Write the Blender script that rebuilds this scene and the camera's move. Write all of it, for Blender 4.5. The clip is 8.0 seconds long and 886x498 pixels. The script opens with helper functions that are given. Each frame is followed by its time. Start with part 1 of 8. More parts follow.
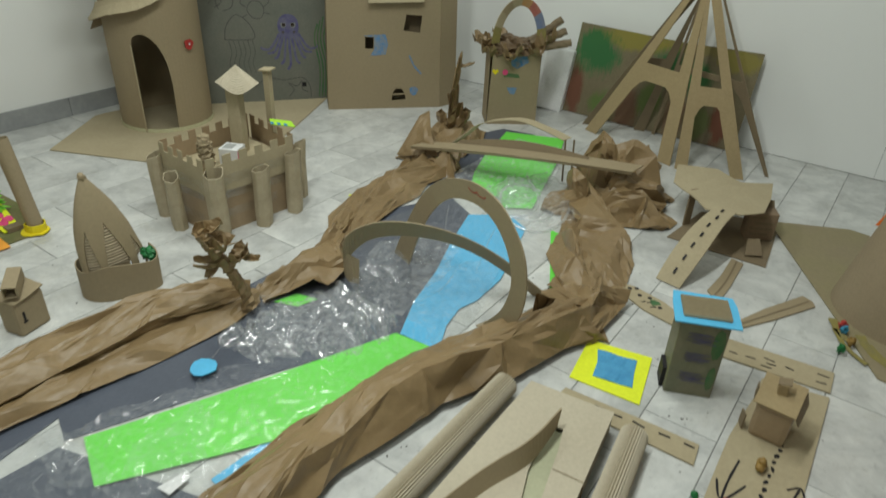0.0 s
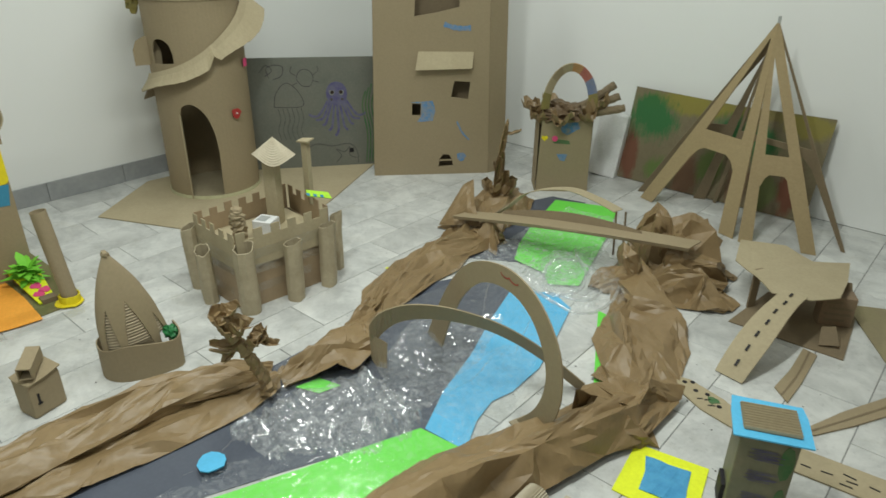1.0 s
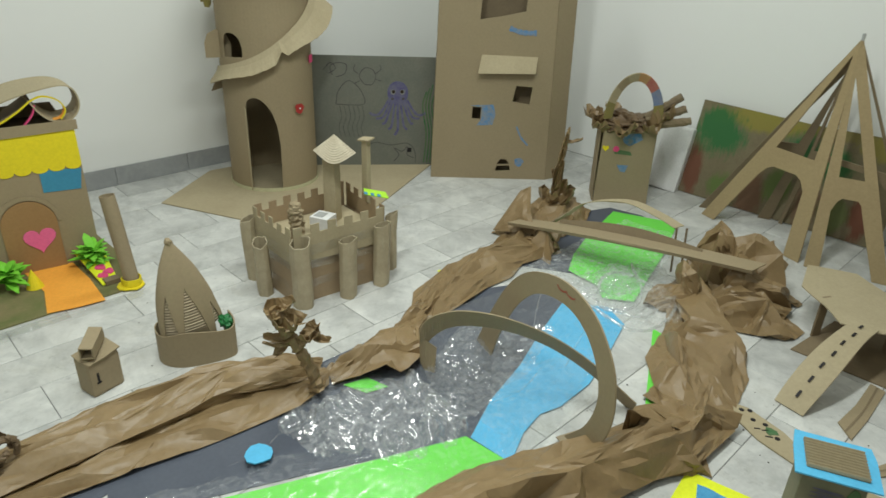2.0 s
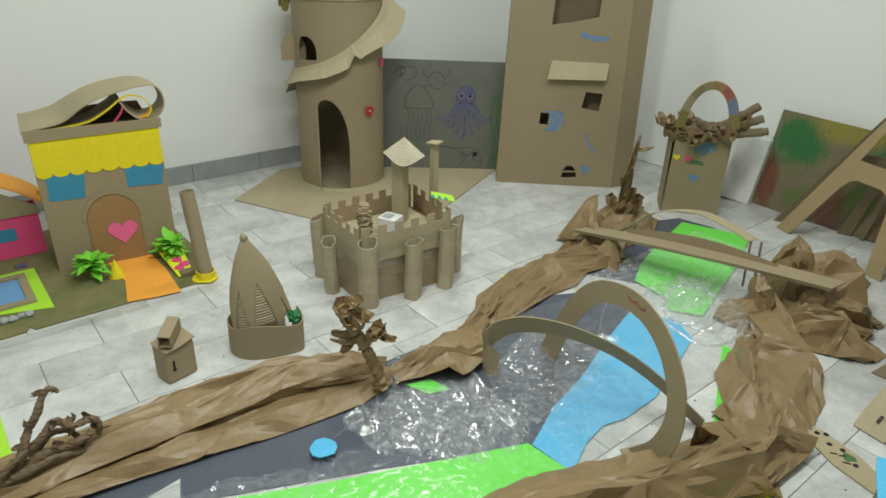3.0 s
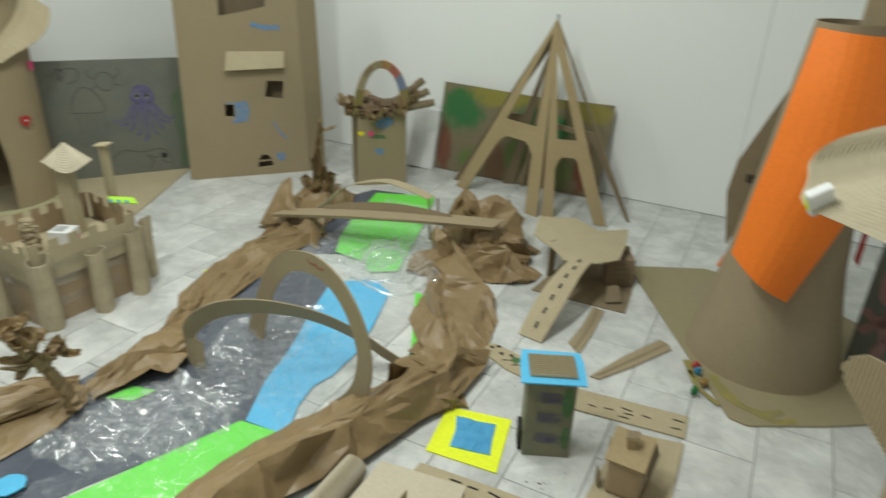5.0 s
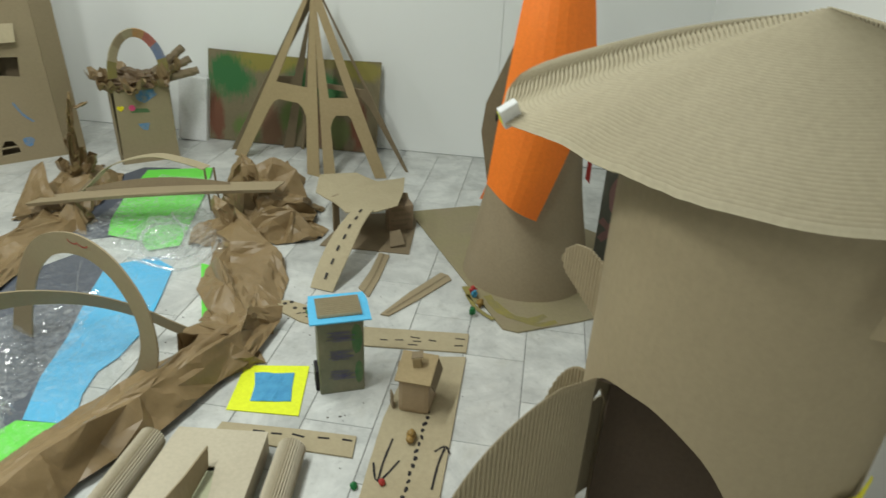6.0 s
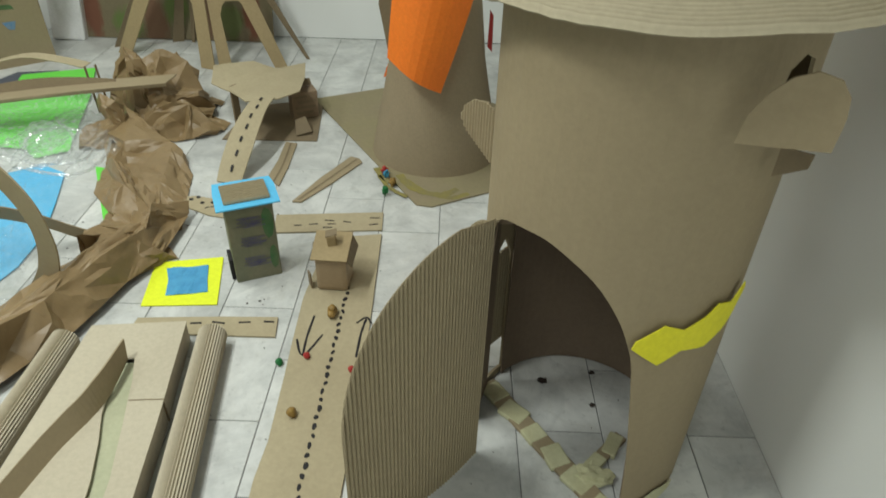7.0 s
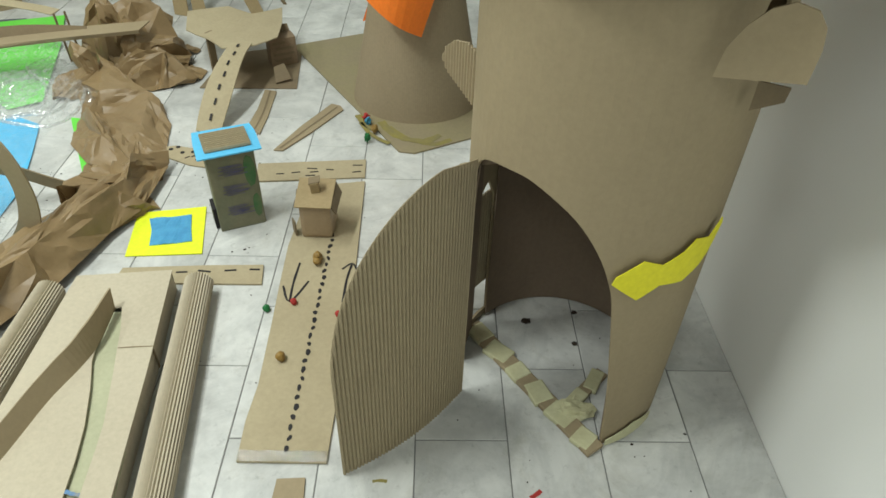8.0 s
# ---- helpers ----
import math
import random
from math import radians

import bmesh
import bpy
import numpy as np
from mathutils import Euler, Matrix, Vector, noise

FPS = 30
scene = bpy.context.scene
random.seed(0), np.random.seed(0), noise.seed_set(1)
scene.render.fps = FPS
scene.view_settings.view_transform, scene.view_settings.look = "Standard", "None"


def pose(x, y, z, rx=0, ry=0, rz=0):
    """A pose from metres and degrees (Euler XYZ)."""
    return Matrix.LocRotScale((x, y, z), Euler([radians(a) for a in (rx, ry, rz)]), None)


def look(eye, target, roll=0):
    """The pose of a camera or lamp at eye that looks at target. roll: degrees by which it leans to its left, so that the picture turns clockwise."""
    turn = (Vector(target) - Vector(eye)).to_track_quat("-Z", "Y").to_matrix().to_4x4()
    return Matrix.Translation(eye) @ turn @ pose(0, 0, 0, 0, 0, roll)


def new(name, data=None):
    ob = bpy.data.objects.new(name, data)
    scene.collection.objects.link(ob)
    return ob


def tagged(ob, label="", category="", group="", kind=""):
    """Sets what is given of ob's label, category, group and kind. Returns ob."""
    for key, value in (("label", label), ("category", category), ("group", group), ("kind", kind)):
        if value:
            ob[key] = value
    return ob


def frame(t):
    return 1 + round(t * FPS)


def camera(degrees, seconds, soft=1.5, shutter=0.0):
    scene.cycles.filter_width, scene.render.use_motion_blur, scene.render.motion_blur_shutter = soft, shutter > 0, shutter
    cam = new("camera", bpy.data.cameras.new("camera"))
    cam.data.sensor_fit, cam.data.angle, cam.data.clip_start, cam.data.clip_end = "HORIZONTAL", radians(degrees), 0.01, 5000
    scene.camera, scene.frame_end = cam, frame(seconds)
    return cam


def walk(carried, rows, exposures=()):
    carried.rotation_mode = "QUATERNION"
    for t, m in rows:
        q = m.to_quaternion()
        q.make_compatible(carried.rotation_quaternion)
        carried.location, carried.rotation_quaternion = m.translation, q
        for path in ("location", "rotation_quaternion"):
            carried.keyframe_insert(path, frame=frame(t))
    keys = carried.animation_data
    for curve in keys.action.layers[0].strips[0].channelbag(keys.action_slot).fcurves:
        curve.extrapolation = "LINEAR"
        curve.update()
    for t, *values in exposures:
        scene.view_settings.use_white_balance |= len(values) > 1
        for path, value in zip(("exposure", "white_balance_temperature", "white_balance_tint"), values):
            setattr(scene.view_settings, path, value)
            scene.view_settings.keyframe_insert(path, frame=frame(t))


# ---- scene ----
cam = camera(67.5, 8.0, soft=1.55, shutter=0.35)

PATH = [
    (0, (-0.293, -0.875, 1.304), (-1.273, 0.545, 0.292), 2.6),
    (0.5, (-0.312, -0.743, 1.325), (-1.374, 0.684, 0.411), 2.4),
    (1, (-0.328, -0.675, 1.32), (-1.503, 0.685, 0.443), 0.6),
    (1.5, (-0.347, -0.669, 1.327), (-1.576, 0.645, 0.455), 1.1),
    (3, (-0.382, -0.708, 1.328), (-1.776, 0.431, 0.456), 1.8),
    (3.5, (-0.37, -0.709, 1.334), (-1.804, 0.391, 0.479), 0.6),
    (4, (-0.319, -0.686, 1.331), (-1.681, 0.514, 0.491), 1.7),
    (4.5, (-0.25, -0.67, 1.33), (-1.419, 0.714, 0.483), 2.6),
    (5, (-0.159, -0.688, 1.317), (-0.966, 0.927, 0.456), 2.1),
    (5.2, (-0.151, -0.731, 1.353), (-0.777, 0.95, 0.468), 3.1),
    (6.3, (0.003, -0.778, 1.283), (-0.165, 0.97, 0.325), 1.8),
    (6.5, (0.009, -0.789, 1.27), (-0.096, 0.928, 0.251), 1.6),
    (7, (0.019, -0.812, 1.243), (0.015, 0.81, 0.073), 1.8),
    (7.5, (0.018, -0.828, 1.236), (0.066, 0.735, -0.011), 2.3),
    (8, (0.02, -0.834, 1.236), (0.067, 0.699, -0.047), 2.0),
]
walk(cam, [(t, look(eye, target, roll)) for t, eye, target, roll in PATH],
     [(0, -0.5), (1, -0.32), (1.5, -0.29), (3.5, -0.27), (5, -0.22), (6.5, -0.2), (7, -0.14), (8, 0.06)])

# ---------------------------------------------------------------- light
world = bpy.data.worlds.new("world")
scene.world = world
world.use_nodes = True
world.node_tree.nodes["Background"].inputs[0].default_value = (0.75, 0.85, 1.0, 1)
world.node_tree.nodes["Background"].inputs[1].default_value = 0.05


def ceiling_lamp(x, y, sx, sy, watts, colour=(0.942, 1.0, 0.944)):
    data = bpy.data.lights.new("ceiling_lamp", "AREA")
    data.shape, data.size, data.size_y = "RECTANGLE", sx, sy
    data.energy, data.color = watts, colour
    ob = new("ceiling_lamp", data)
    ob.matrix_world = pose(x, y, 2.76)
    return ob


ceiling_lamp(-1.35, 0.9, 0.18, 1.2, 32)
ceiling_lamp(-3.05, 1.3, 0.18, 1.0, 22)
ceiling_lamp(-1.5, -0.25, 0.15, 0.7, 46)
# Added fill lamp behind the camera; brightens the east tower's front and wall.
ceiling_lamp(-0.75, -1.95, 0.18, 1.2, 24)
scene.view_settings.exposure = 0.0

# ---------------------------------------------------------------- materials


def node(nt, kind, **values):
    n = nt.nodes.new(kind)
    for k, v in values.items():
        n.inputs[k.replace("_", " ")].default_value = v
    return n


def surface(name, col, col2=None, rough=0.8, scale=5.0, fine=90.0, bump=0.12, spec=0.3, blotch=0.5, stretch=(1, 1, 1),
            ridges=0.0, ridge_axis="X", ridge_bump=0.6, per_object=0.0, speck=0.06, crumple=0.0):
    """Two-scale procedural paint, paper or board; ridges: pitch in metres of a corrugation."""
    m = bpy.data.materials.new(name)
    m.use_nodes = True
    nt = m.node_tree
    b = nt.nodes["Principled BSDF"]
    col2 = col2 or tuple(c * 0.8 for c in col)
    tc = nt.nodes.new("ShaderNodeTexCoord")
    mp = nt.nodes.new("ShaderNodeMapping")
    mp.inputs["Scale"].default_value = stretch
    nt.links.new(tc.outputs["Object"], mp.inputs["Vector"])
    big = node(nt, "ShaderNodeTexNoise", Scale=scale, Detail=4.0, Roughness=0.6)
    small = node(nt, "ShaderNodeTexNoise", Scale=fine, Detail=3.0, Roughness=0.65)
    for n in (big, small):
        nt.links.new(mp.outputs[0], n.inputs["Vector"])
    ramp = nt.nodes.new("ShaderNodeMapRange")
    ramp.inputs["From Min"].default_value, ramp.inputs["From Max"].default_value = 0.5 - blotch / 2, 0.5 + blotch / 2
    nt.links.new(big.outputs["Fac"], ramp.inputs["Value"])
    mix = nt.nodes.new("ShaderNodeMix")
    mix.data_type = "RGBA"
    mix.inputs[6].default_value, mix.inputs[7].default_value = (*col, 1), (*col2, 1)
    nt.links.new(ramp.outputs[0], mix.inputs[0])
    grain = nt.nodes.new("ShaderNodeMapRange")
    grain.inputs["From Min"].default_value, grain.inputs["From Max"].default_value = 0.3, 0.7
    grain.inputs["To Min"].default_value, grain.inputs["To Max"].default_value = 1 - speck, 1 + speck
    nt.links.new(small.outputs["Fac"], grain.inputs["Value"])
    mul = nt.nodes.new("ShaderNodeMix")
    mul.data_type, mul.blend_type = "RGBA", "MULTIPLY"
    mul.inputs[0].default_value = 1.0
    nt.links.new(mix.outputs[2], mul.inputs[6])
    nt.links.new(grain.outputs[0], mul.inputs[7])
    out = mul.outputs[2]
    if per_object:
        info = nt.nodes.new("ShaderNodeObjectInfo")
        mr = nt.nodes.new("ShaderNodeMapRange")
        mr.inputs["To Min"].default_value, mr.inputs["To Max"].default_value = 1 - per_object, 1 + per_object
        nt.links.new(info.outputs["Random"], mr.inputs["Value"])
        mul2 = nt.nodes.new("ShaderNodeMix")
        mul2.data_type, mul2.blend_type = "RGBA", "MULTIPLY"
        mul2.inputs[0].default_value = 1.0
        nt.links.new(out, mul2.inputs[6])
        nt.links.new(mr.outputs[0], mul2.inputs[7])
        out = mul2.outputs[2]
    nt.links.new(out, b.inputs["Base Color"])
    b.inputs["Roughness"].default_value = rough
    b.inputs["Specular IOR Level"].default_value = spec
    bp = node(nt, "ShaderNodeBump", Strength=bump, Distance=0.002)
    nt.links.new(small.outputs["Fac"], bp.inputs["Height"])
    normal = bp.outputs[0]
    if ridges:
        wave = nt.nodes.new("ShaderNodeTexWave")
        wave.bands_direction = ridge_axis
        wave.inputs["Scale"].default_value = 0.314 / ridges
        wave.inputs["Distortion"].default_value = 0.3
        nt.links.new(tc.outputs["Object"], wave.inputs["Vector"])
        bp2 = node(nt, "ShaderNodeBump", Strength=ridge_bump, Distance=0.002)
        nt.links.new(wave.outputs["Fac"], bp2.inputs["Height"])
        nt.links.new(normal, bp2.inputs["Normal"])
        normal = bp2.outputs[0]
    if crumple:
        for sc, st in ((16.0, crumple), (41.0, crumple * 0.7)):
            vor = nt.nodes.new("ShaderNodeTexVoronoi")
            vor.inputs["Scale"].default_value = sc
            warp = node(nt, "ShaderNodeTexNoise", Scale=sc * 0.4, Detail=2.0)
            nt.links.new(tc.outputs["Object"], warp.inputs["Vector"])
            push = nt.nodes.new("ShaderNodeVectorMath")
            push.operation = "MULTIPLY_ADD"
            push.inputs[1].default_value = (2.5 / sc, 2.5 / sc, 2.5 / sc)
            nt.links.new(warp.outputs["Color"], push.inputs[0])
            nt.links.new(tc.outputs["Object"], push.inputs[2])
            nt.links.new(push.outputs[0], vor.inputs["Vector"])
            bpc = node(nt, "ShaderNodeBump", Strength=st, Distance=0.25 / sc)
            nt.links.new(vor.outputs["Distance"], bpc.inputs["Height"])
            nt.links.new(normal, bpc.inputs["Normal"])
            normal = bpc.outputs[0]
    nt.links.new(normal, b.inputs["Normal"])
    return m


CARD = surface("cardboard", (0.325, 0.26, 0.162), (0.292, 0.232, 0.142), rough=0.72, scale=2.2, bump=0.07, blotch=0.6, speck=0.05)
CARD_PALE = surface("pale_cardboard", (0.425, 0.36, 0.234), (0.36, 0.3, 0.19), rough=0.75, scale=4, bump=0.1)
CARD_FLUTED = surface("fluted_cardboard", (0.35, 0.288, 0.18), (0.30, 0.243, 0.155), rough=0.8, scale=3, bump=0.1)
# Darker copy of CARD: stands for shade in hollows, also for dark card bits.
CARD_DARK = surface("dark_and_shaded_cardboard", (0.24, 0.185, 0.111), (0.19, 0.145, 0.092), rough=0.8, scale=6)
CARD_RIB = surface("ribbed_cardboard", (0.42, 0.35, 0.24), (0.36, 0.295, 0.2), rough=0.8, ridges=0.006, ridge_axis="Z", ridge_bump=0.9)
KRAFT = surface("kraft_paper", (0.283, 0.196, 0.098), (0.214, 0.145, 0.071), rough=0.43, scale=4, fine=60, bump=0.12, spec=0.45, crumple=0.16)
KRAFT_DARK = surface("dark_kraft_paper", (0.18, 0.122, 0.07), (0.13, 0.088, 0.05), rough=0.55, scale=9, bump=0.3, spec=0.35)
WALL = surface("white_wall_paint", (0.83, 0.84, 0.82), (0.80, 0.81, 0.79), rough=0.65, scale=0.5, fine=300, bump=0.015, blotch=0.9, speck=0.01)
# Ceiling and south wall are out of view; greyed to cut bounced light.
CEIL = surface("ceiling_paint", (0.55, 0.55, 0.54), (0.52, 0.52, 0.51), rough=0.9, scale=0.6)
DULL_WALL = surface("bounce_cutting_wall_grey", (0.45, 0.45, 0.44), (0.41, 0.41, 0.4), rough=0.8, scale=0.6)
SKIRT = surface("grey_marble_skirting", (0.36, 0.37, 0.37), (0.27, 0.28, 0.285), rough=0.35, scale=7, fine=40, spec=0.5, bump=0.03)
CARD_TURRET = surface("rubbed_cardboard_tube", (0.45, 0.385, 0.262), (0.35, 0.292, 0.19), rough=0.55, scale=14, bump=0.2, blotch=0.45, spec=0.4)
GROUT = surface("dark_grout", (0.21, 0.21, 0.205), (0.16, 0.16, 0.158), rough=0.95)
YELLOW = surface("yellow_foam", (0.80, 0.66, 0.02), (0.74, 0.6, 0.02), rough=0.7, bump=0.05)
NEON = surface("neon_yellow_card", (0.80, 0.88, 0.03), (0.75, 0.83, 0.03), rough=0.6, bump=0.05)
LIME = surface("lime_card", (0.43, 0.78, 0.05), (0.38, 0.7, 0.045), rough=0.6, bump=0.05)
GREEN = surface("bright_green_card", (0.17, 0.72, 0.085), (0.15, 0.66, 0.075), rough=0.55, bump=0.05)
ORANGE = surface("orange_card", (0.88, 0.21, 0.022), (0.82, 0.185, 0.02), rough=0.6, bump=0.05)
PALE_ORANGE = surface("soft_orange_card", (0.9, 0.4, 0.06), (0.85, 0.36, 0.05), rough=0.65, bump=0.05)
PINK = surface("pink_card", (0.78, 0.09, 0.24), (0.7, 0.07, 0.2), rough=0.65, bump=0.05)
BLUE = surface("blue_foam", (0.055, 0.27, 0.42), (0.045, 0.22, 0.36), rough=0.7, bump=0.05)
SKY = surface("sky_blue_card", (0.11, 0.49, 0.78), (0.095, 0.44, 0.72), rough=0.55, bump=0.05)
SLATE = surface("slate_paper", (0.098, 0.11, 0.14), (0.08, 0.09, 0.118), rough=0.45, bump=0.08)
WHITE = surface("white_paper", (0.75, 0.75, 0.74), (0.68, 0.68, 0.68), rough=0.7)
INK = surface("black_marker", (0.018, 0.016, 0.018), rough=0.6)
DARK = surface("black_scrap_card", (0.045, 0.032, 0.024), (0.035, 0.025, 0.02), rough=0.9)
RED = surface("red_paint", (0.42, 0.04, 0.035), rough=0.6)
PURPLE = surface("violet_crayon", (0.095, 0.09, 0.2), (0.15, 0.145, 0.21), rough=0.8, scale=25, blotch=0.3)
CRAYON_BLUE = surface("blue_crayon", (0.06, 0.23, 0.50), (0.27, 0.27, 0.25), rough=0.8, scale=45, blotch=0.4)
CRAYON_GREEN = surface("green_crayon", (0.045, 0.16, 0.06), (0.13, 0.17, 0.085), rough=0.8, scale=22, blotch=0.4)
MOSS = surface("green_painted_card", (0.135, 0.155, 0.055), (0.23, 0.19, 0.095), rough=0.85, scale=7, blotch=0.35)
MURAL = surface("grey_green_mural", (0.14, 0.15, 0.127), (0.182, 0.182, 0.15), rough=0.85, scale=5, blotch=0.4)
OCHRE = surface("yellow_green_crayon", (0.29, 0.245, 0.06), (0.215, 0.185, 0.09), rough=0.85, scale=14, blotch=0.4)
SAGE = surface("sage_painted_box", (0.135, 0.145, 0.085), (0.2, 0.185, 0.115), rough=0.5, scale=12, blotch=0.4, spec=0.5)
ROSE = surface("dull_rose_mural", (0.36, 0.2, 0.2), (0.28, 0.18, 0.16), rough=0.85, scale=9, blotch=0.4)
LEAF = surface("green_paper_leaves", (0.22, 0.62, 0.05), (0.16, 0.5, 0.04), rough=0.6)
TAPE = surface("masking_tape", (0.58, 0.57, 0.37), (0.48, 0.46, 0.28), rough=0.7, scale=18, blotch=0.4)
GREY = surface("grey_foam", (0.4, 0.41, 0.4), (0.33, 0.34, 0.33), rough=0.9, scale=20)
BEAD_G = surface("green_bead", (0.02, 0.17, 0.05), rough=0.4)
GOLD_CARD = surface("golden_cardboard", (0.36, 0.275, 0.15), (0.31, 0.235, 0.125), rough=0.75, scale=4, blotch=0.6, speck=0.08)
RUNWAY = surface("bleached_cardboard", (0.52, 0.465, 0.355), (0.46, 0.405, 0.303), rough=0.75, scale=4, blotch=0.6)
HEART = surface("bright_pink_paper", (0.84, 0.17, 0.36), (0.78, 0.13, 0.3), rough=0.65)
MAT_OLIVE = surface("olive_tinted_card", (0.275, 0.225, 0.145), (0.275, 0.24, 0.13), rough=0.8, scale=4, blotch=0.4)
BEAD_Y = surface("golden_bead", (0.32, 0.2, 0.05), (0.2, 0.12, 0.04), rough=0.45, scale=60)


def marble():
    m = bpy.data.materials.new("pale_marble_tile")
    m.use_nodes = True
    nt = m.node_tree
    b = nt.nodes["Principled BSDF"]
    geo = nt.nodes.new("ShaderNodeNewGeometry")
    info = nt.nodes.new("ShaderNodeObjectInfo")
    off = nt.nodes.new("ShaderNodeVectorMath")
    off.operation = "MULTIPLY_ADD"
    off.inputs[1].default_value, off.inputs[2].default_value = (37.0, 91.0, 13.0), (0, 0, 0)
    nt.links.new(info.outputs["Random"], off.inputs[0])
    add = nt.nodes.new("ShaderNodeVectorMath")
    nt.links.new(geo.outputs["Position"], add.inputs[0])
    nt.links.new(off.outputs[0], add.inputs[1])
    cloud = node(nt, "ShaderNodeTexNoise", Scale=5.0, Detail=7.0, Roughness=0.68, Distortion=0.4)
    vein = node(nt, "ShaderNodeTexNoise", Scale=4.0, Detail=6.0, Roughness=0.65, Distortion=0.7)
    dirt = node(nt, "ShaderNodeTexNoise", Scale=38.0, Detail=4.0, Roughness=0.7)
    for n in (cloud, vein):
        nt.links.new(add.outputs[0], n.inputs["Vector"])
    nt.links.new(geo.outputs["Position"], dirt.inputs["Vector"])
    base = nt.nodes.new("ShaderNodeValToRGB")
    base.color_ramp.elements[0].position, base.color_ramp.elements[0].color = 0.32, (0.46, 0.465, 0.45, 1)
    base.color_ramp.elements[1].position, base.color_ramp.elements[1].color = 0.62, (0.66, 0.665, 0.64, 1)
    nt.links.new(cloud.outputs["Fac"], base.inputs[0])
    line = nt.nodes.new("ShaderNodeValToRGB")
    cr = line.color_ramp
    cr.elements[0].position, cr.elements[0].color = 0.42, (1, 1, 1, 1)
    cr.elements[1].position, cr.elements[1].color = 0.56, (1, 1, 1, 1)
    mid = cr.elements.new(0.5)
    mid.color = (0.88, 0.885, 0.89, 1)
    nt.links.new(vein.outputs["Fac"], line.inputs[0])
    mul = nt.nodes.new("ShaderNodeMix")
    mul.data_type, mul.blend_type = "RGBA", "MULTIPLY"
    mul.inputs[0].default_value = 1
    nt.links.new(base.outputs[0], mul.inputs[6])
    nt.links.new(line.outputs[0], mul.inputs[7])
    spots = nt.nodes.new("ShaderNodeMapRange")
    spots.inputs["From Min"].default_value, spots.inputs["From Max"].default_value = 0.28, 0.42
    spots.inputs["To Min"].default_value, spots.inputs["To Max"].default_value = 0.78, 1.0
    nt.links.new(dirt.outputs["Fac"], spots.inputs["Value"])
    per = nt.nodes.new("ShaderNodeMapRange")
    per.inputs["To Min"].default_value, per.inputs["To Max"].default_value = 0.9, 1.06
    nt.links.new(info.outputs["Random"], per.inputs["Value"])
    both = nt.nodes.new("ShaderNodeMath")
    both.operation = "MULTIPLY"
    nt.links.new(spots.outputs[0], both.inputs[0])
    nt.links.new(per.outputs[0], both.inputs[1])
    mul2 = nt.nodes.new("ShaderNodeMix")
    mul2.data_type, mul2.blend_type = "RGBA", "MULTIPLY"
    mul2.inputs[0].default_value = 1
    nt.links.new(mul.outputs[2], mul2.inputs[6])
    nt.links.new(both.outputs[0], mul2.inputs[7])
    smear = node(nt, "ShaderNodeTexNoise", Scale=7.0, Detail=6.0, Roughness=0.75, Distortion=0.8)
    nt.links.new(geo.outputs["Position"], smear.inputs["Vector"])
    soil = nt.nodes.new("ShaderNodeMapRange")
    soil.inputs["From Min"].default_value, soil.inputs["From Max"].default_value = 0.54, 0.72
    soil.inputs["To Min"].default_value, soil.inputs["To Max"].default_value = 0.0, 0.55
    nt.links.new(smear.outputs["Fac"], soil.inputs["Value"])
    grime = nt.nodes.new("ShaderNodeMix")
    grime.data_type, grime.blend_type = "RGBA", "MULTIPLY"
    grime.inputs[7].default_value = (0.74, 0.72, 0.66, 1)
    nt.links.new(soil.outputs[0], grime.inputs[0])
    nt.links.new(mul2.outputs[2], grime.inputs[6])
    nt.links.new(grime.outputs[2], b.inputs["Base Color"])
    b.inputs["Roughness"].default_value = 0.38
    b.inputs["Specular IOR Level"].default_value = 0.4
    bp = node(nt, "ShaderNodeBump", Strength=0.06, Distance=0.002)
    nt.links.new(dirt.outputs["Fac"], bp.inputs["Height"])
    nt.links.new(bp.outputs[0], b.inputs["Normal"])
    return m


MARBLE = marble()


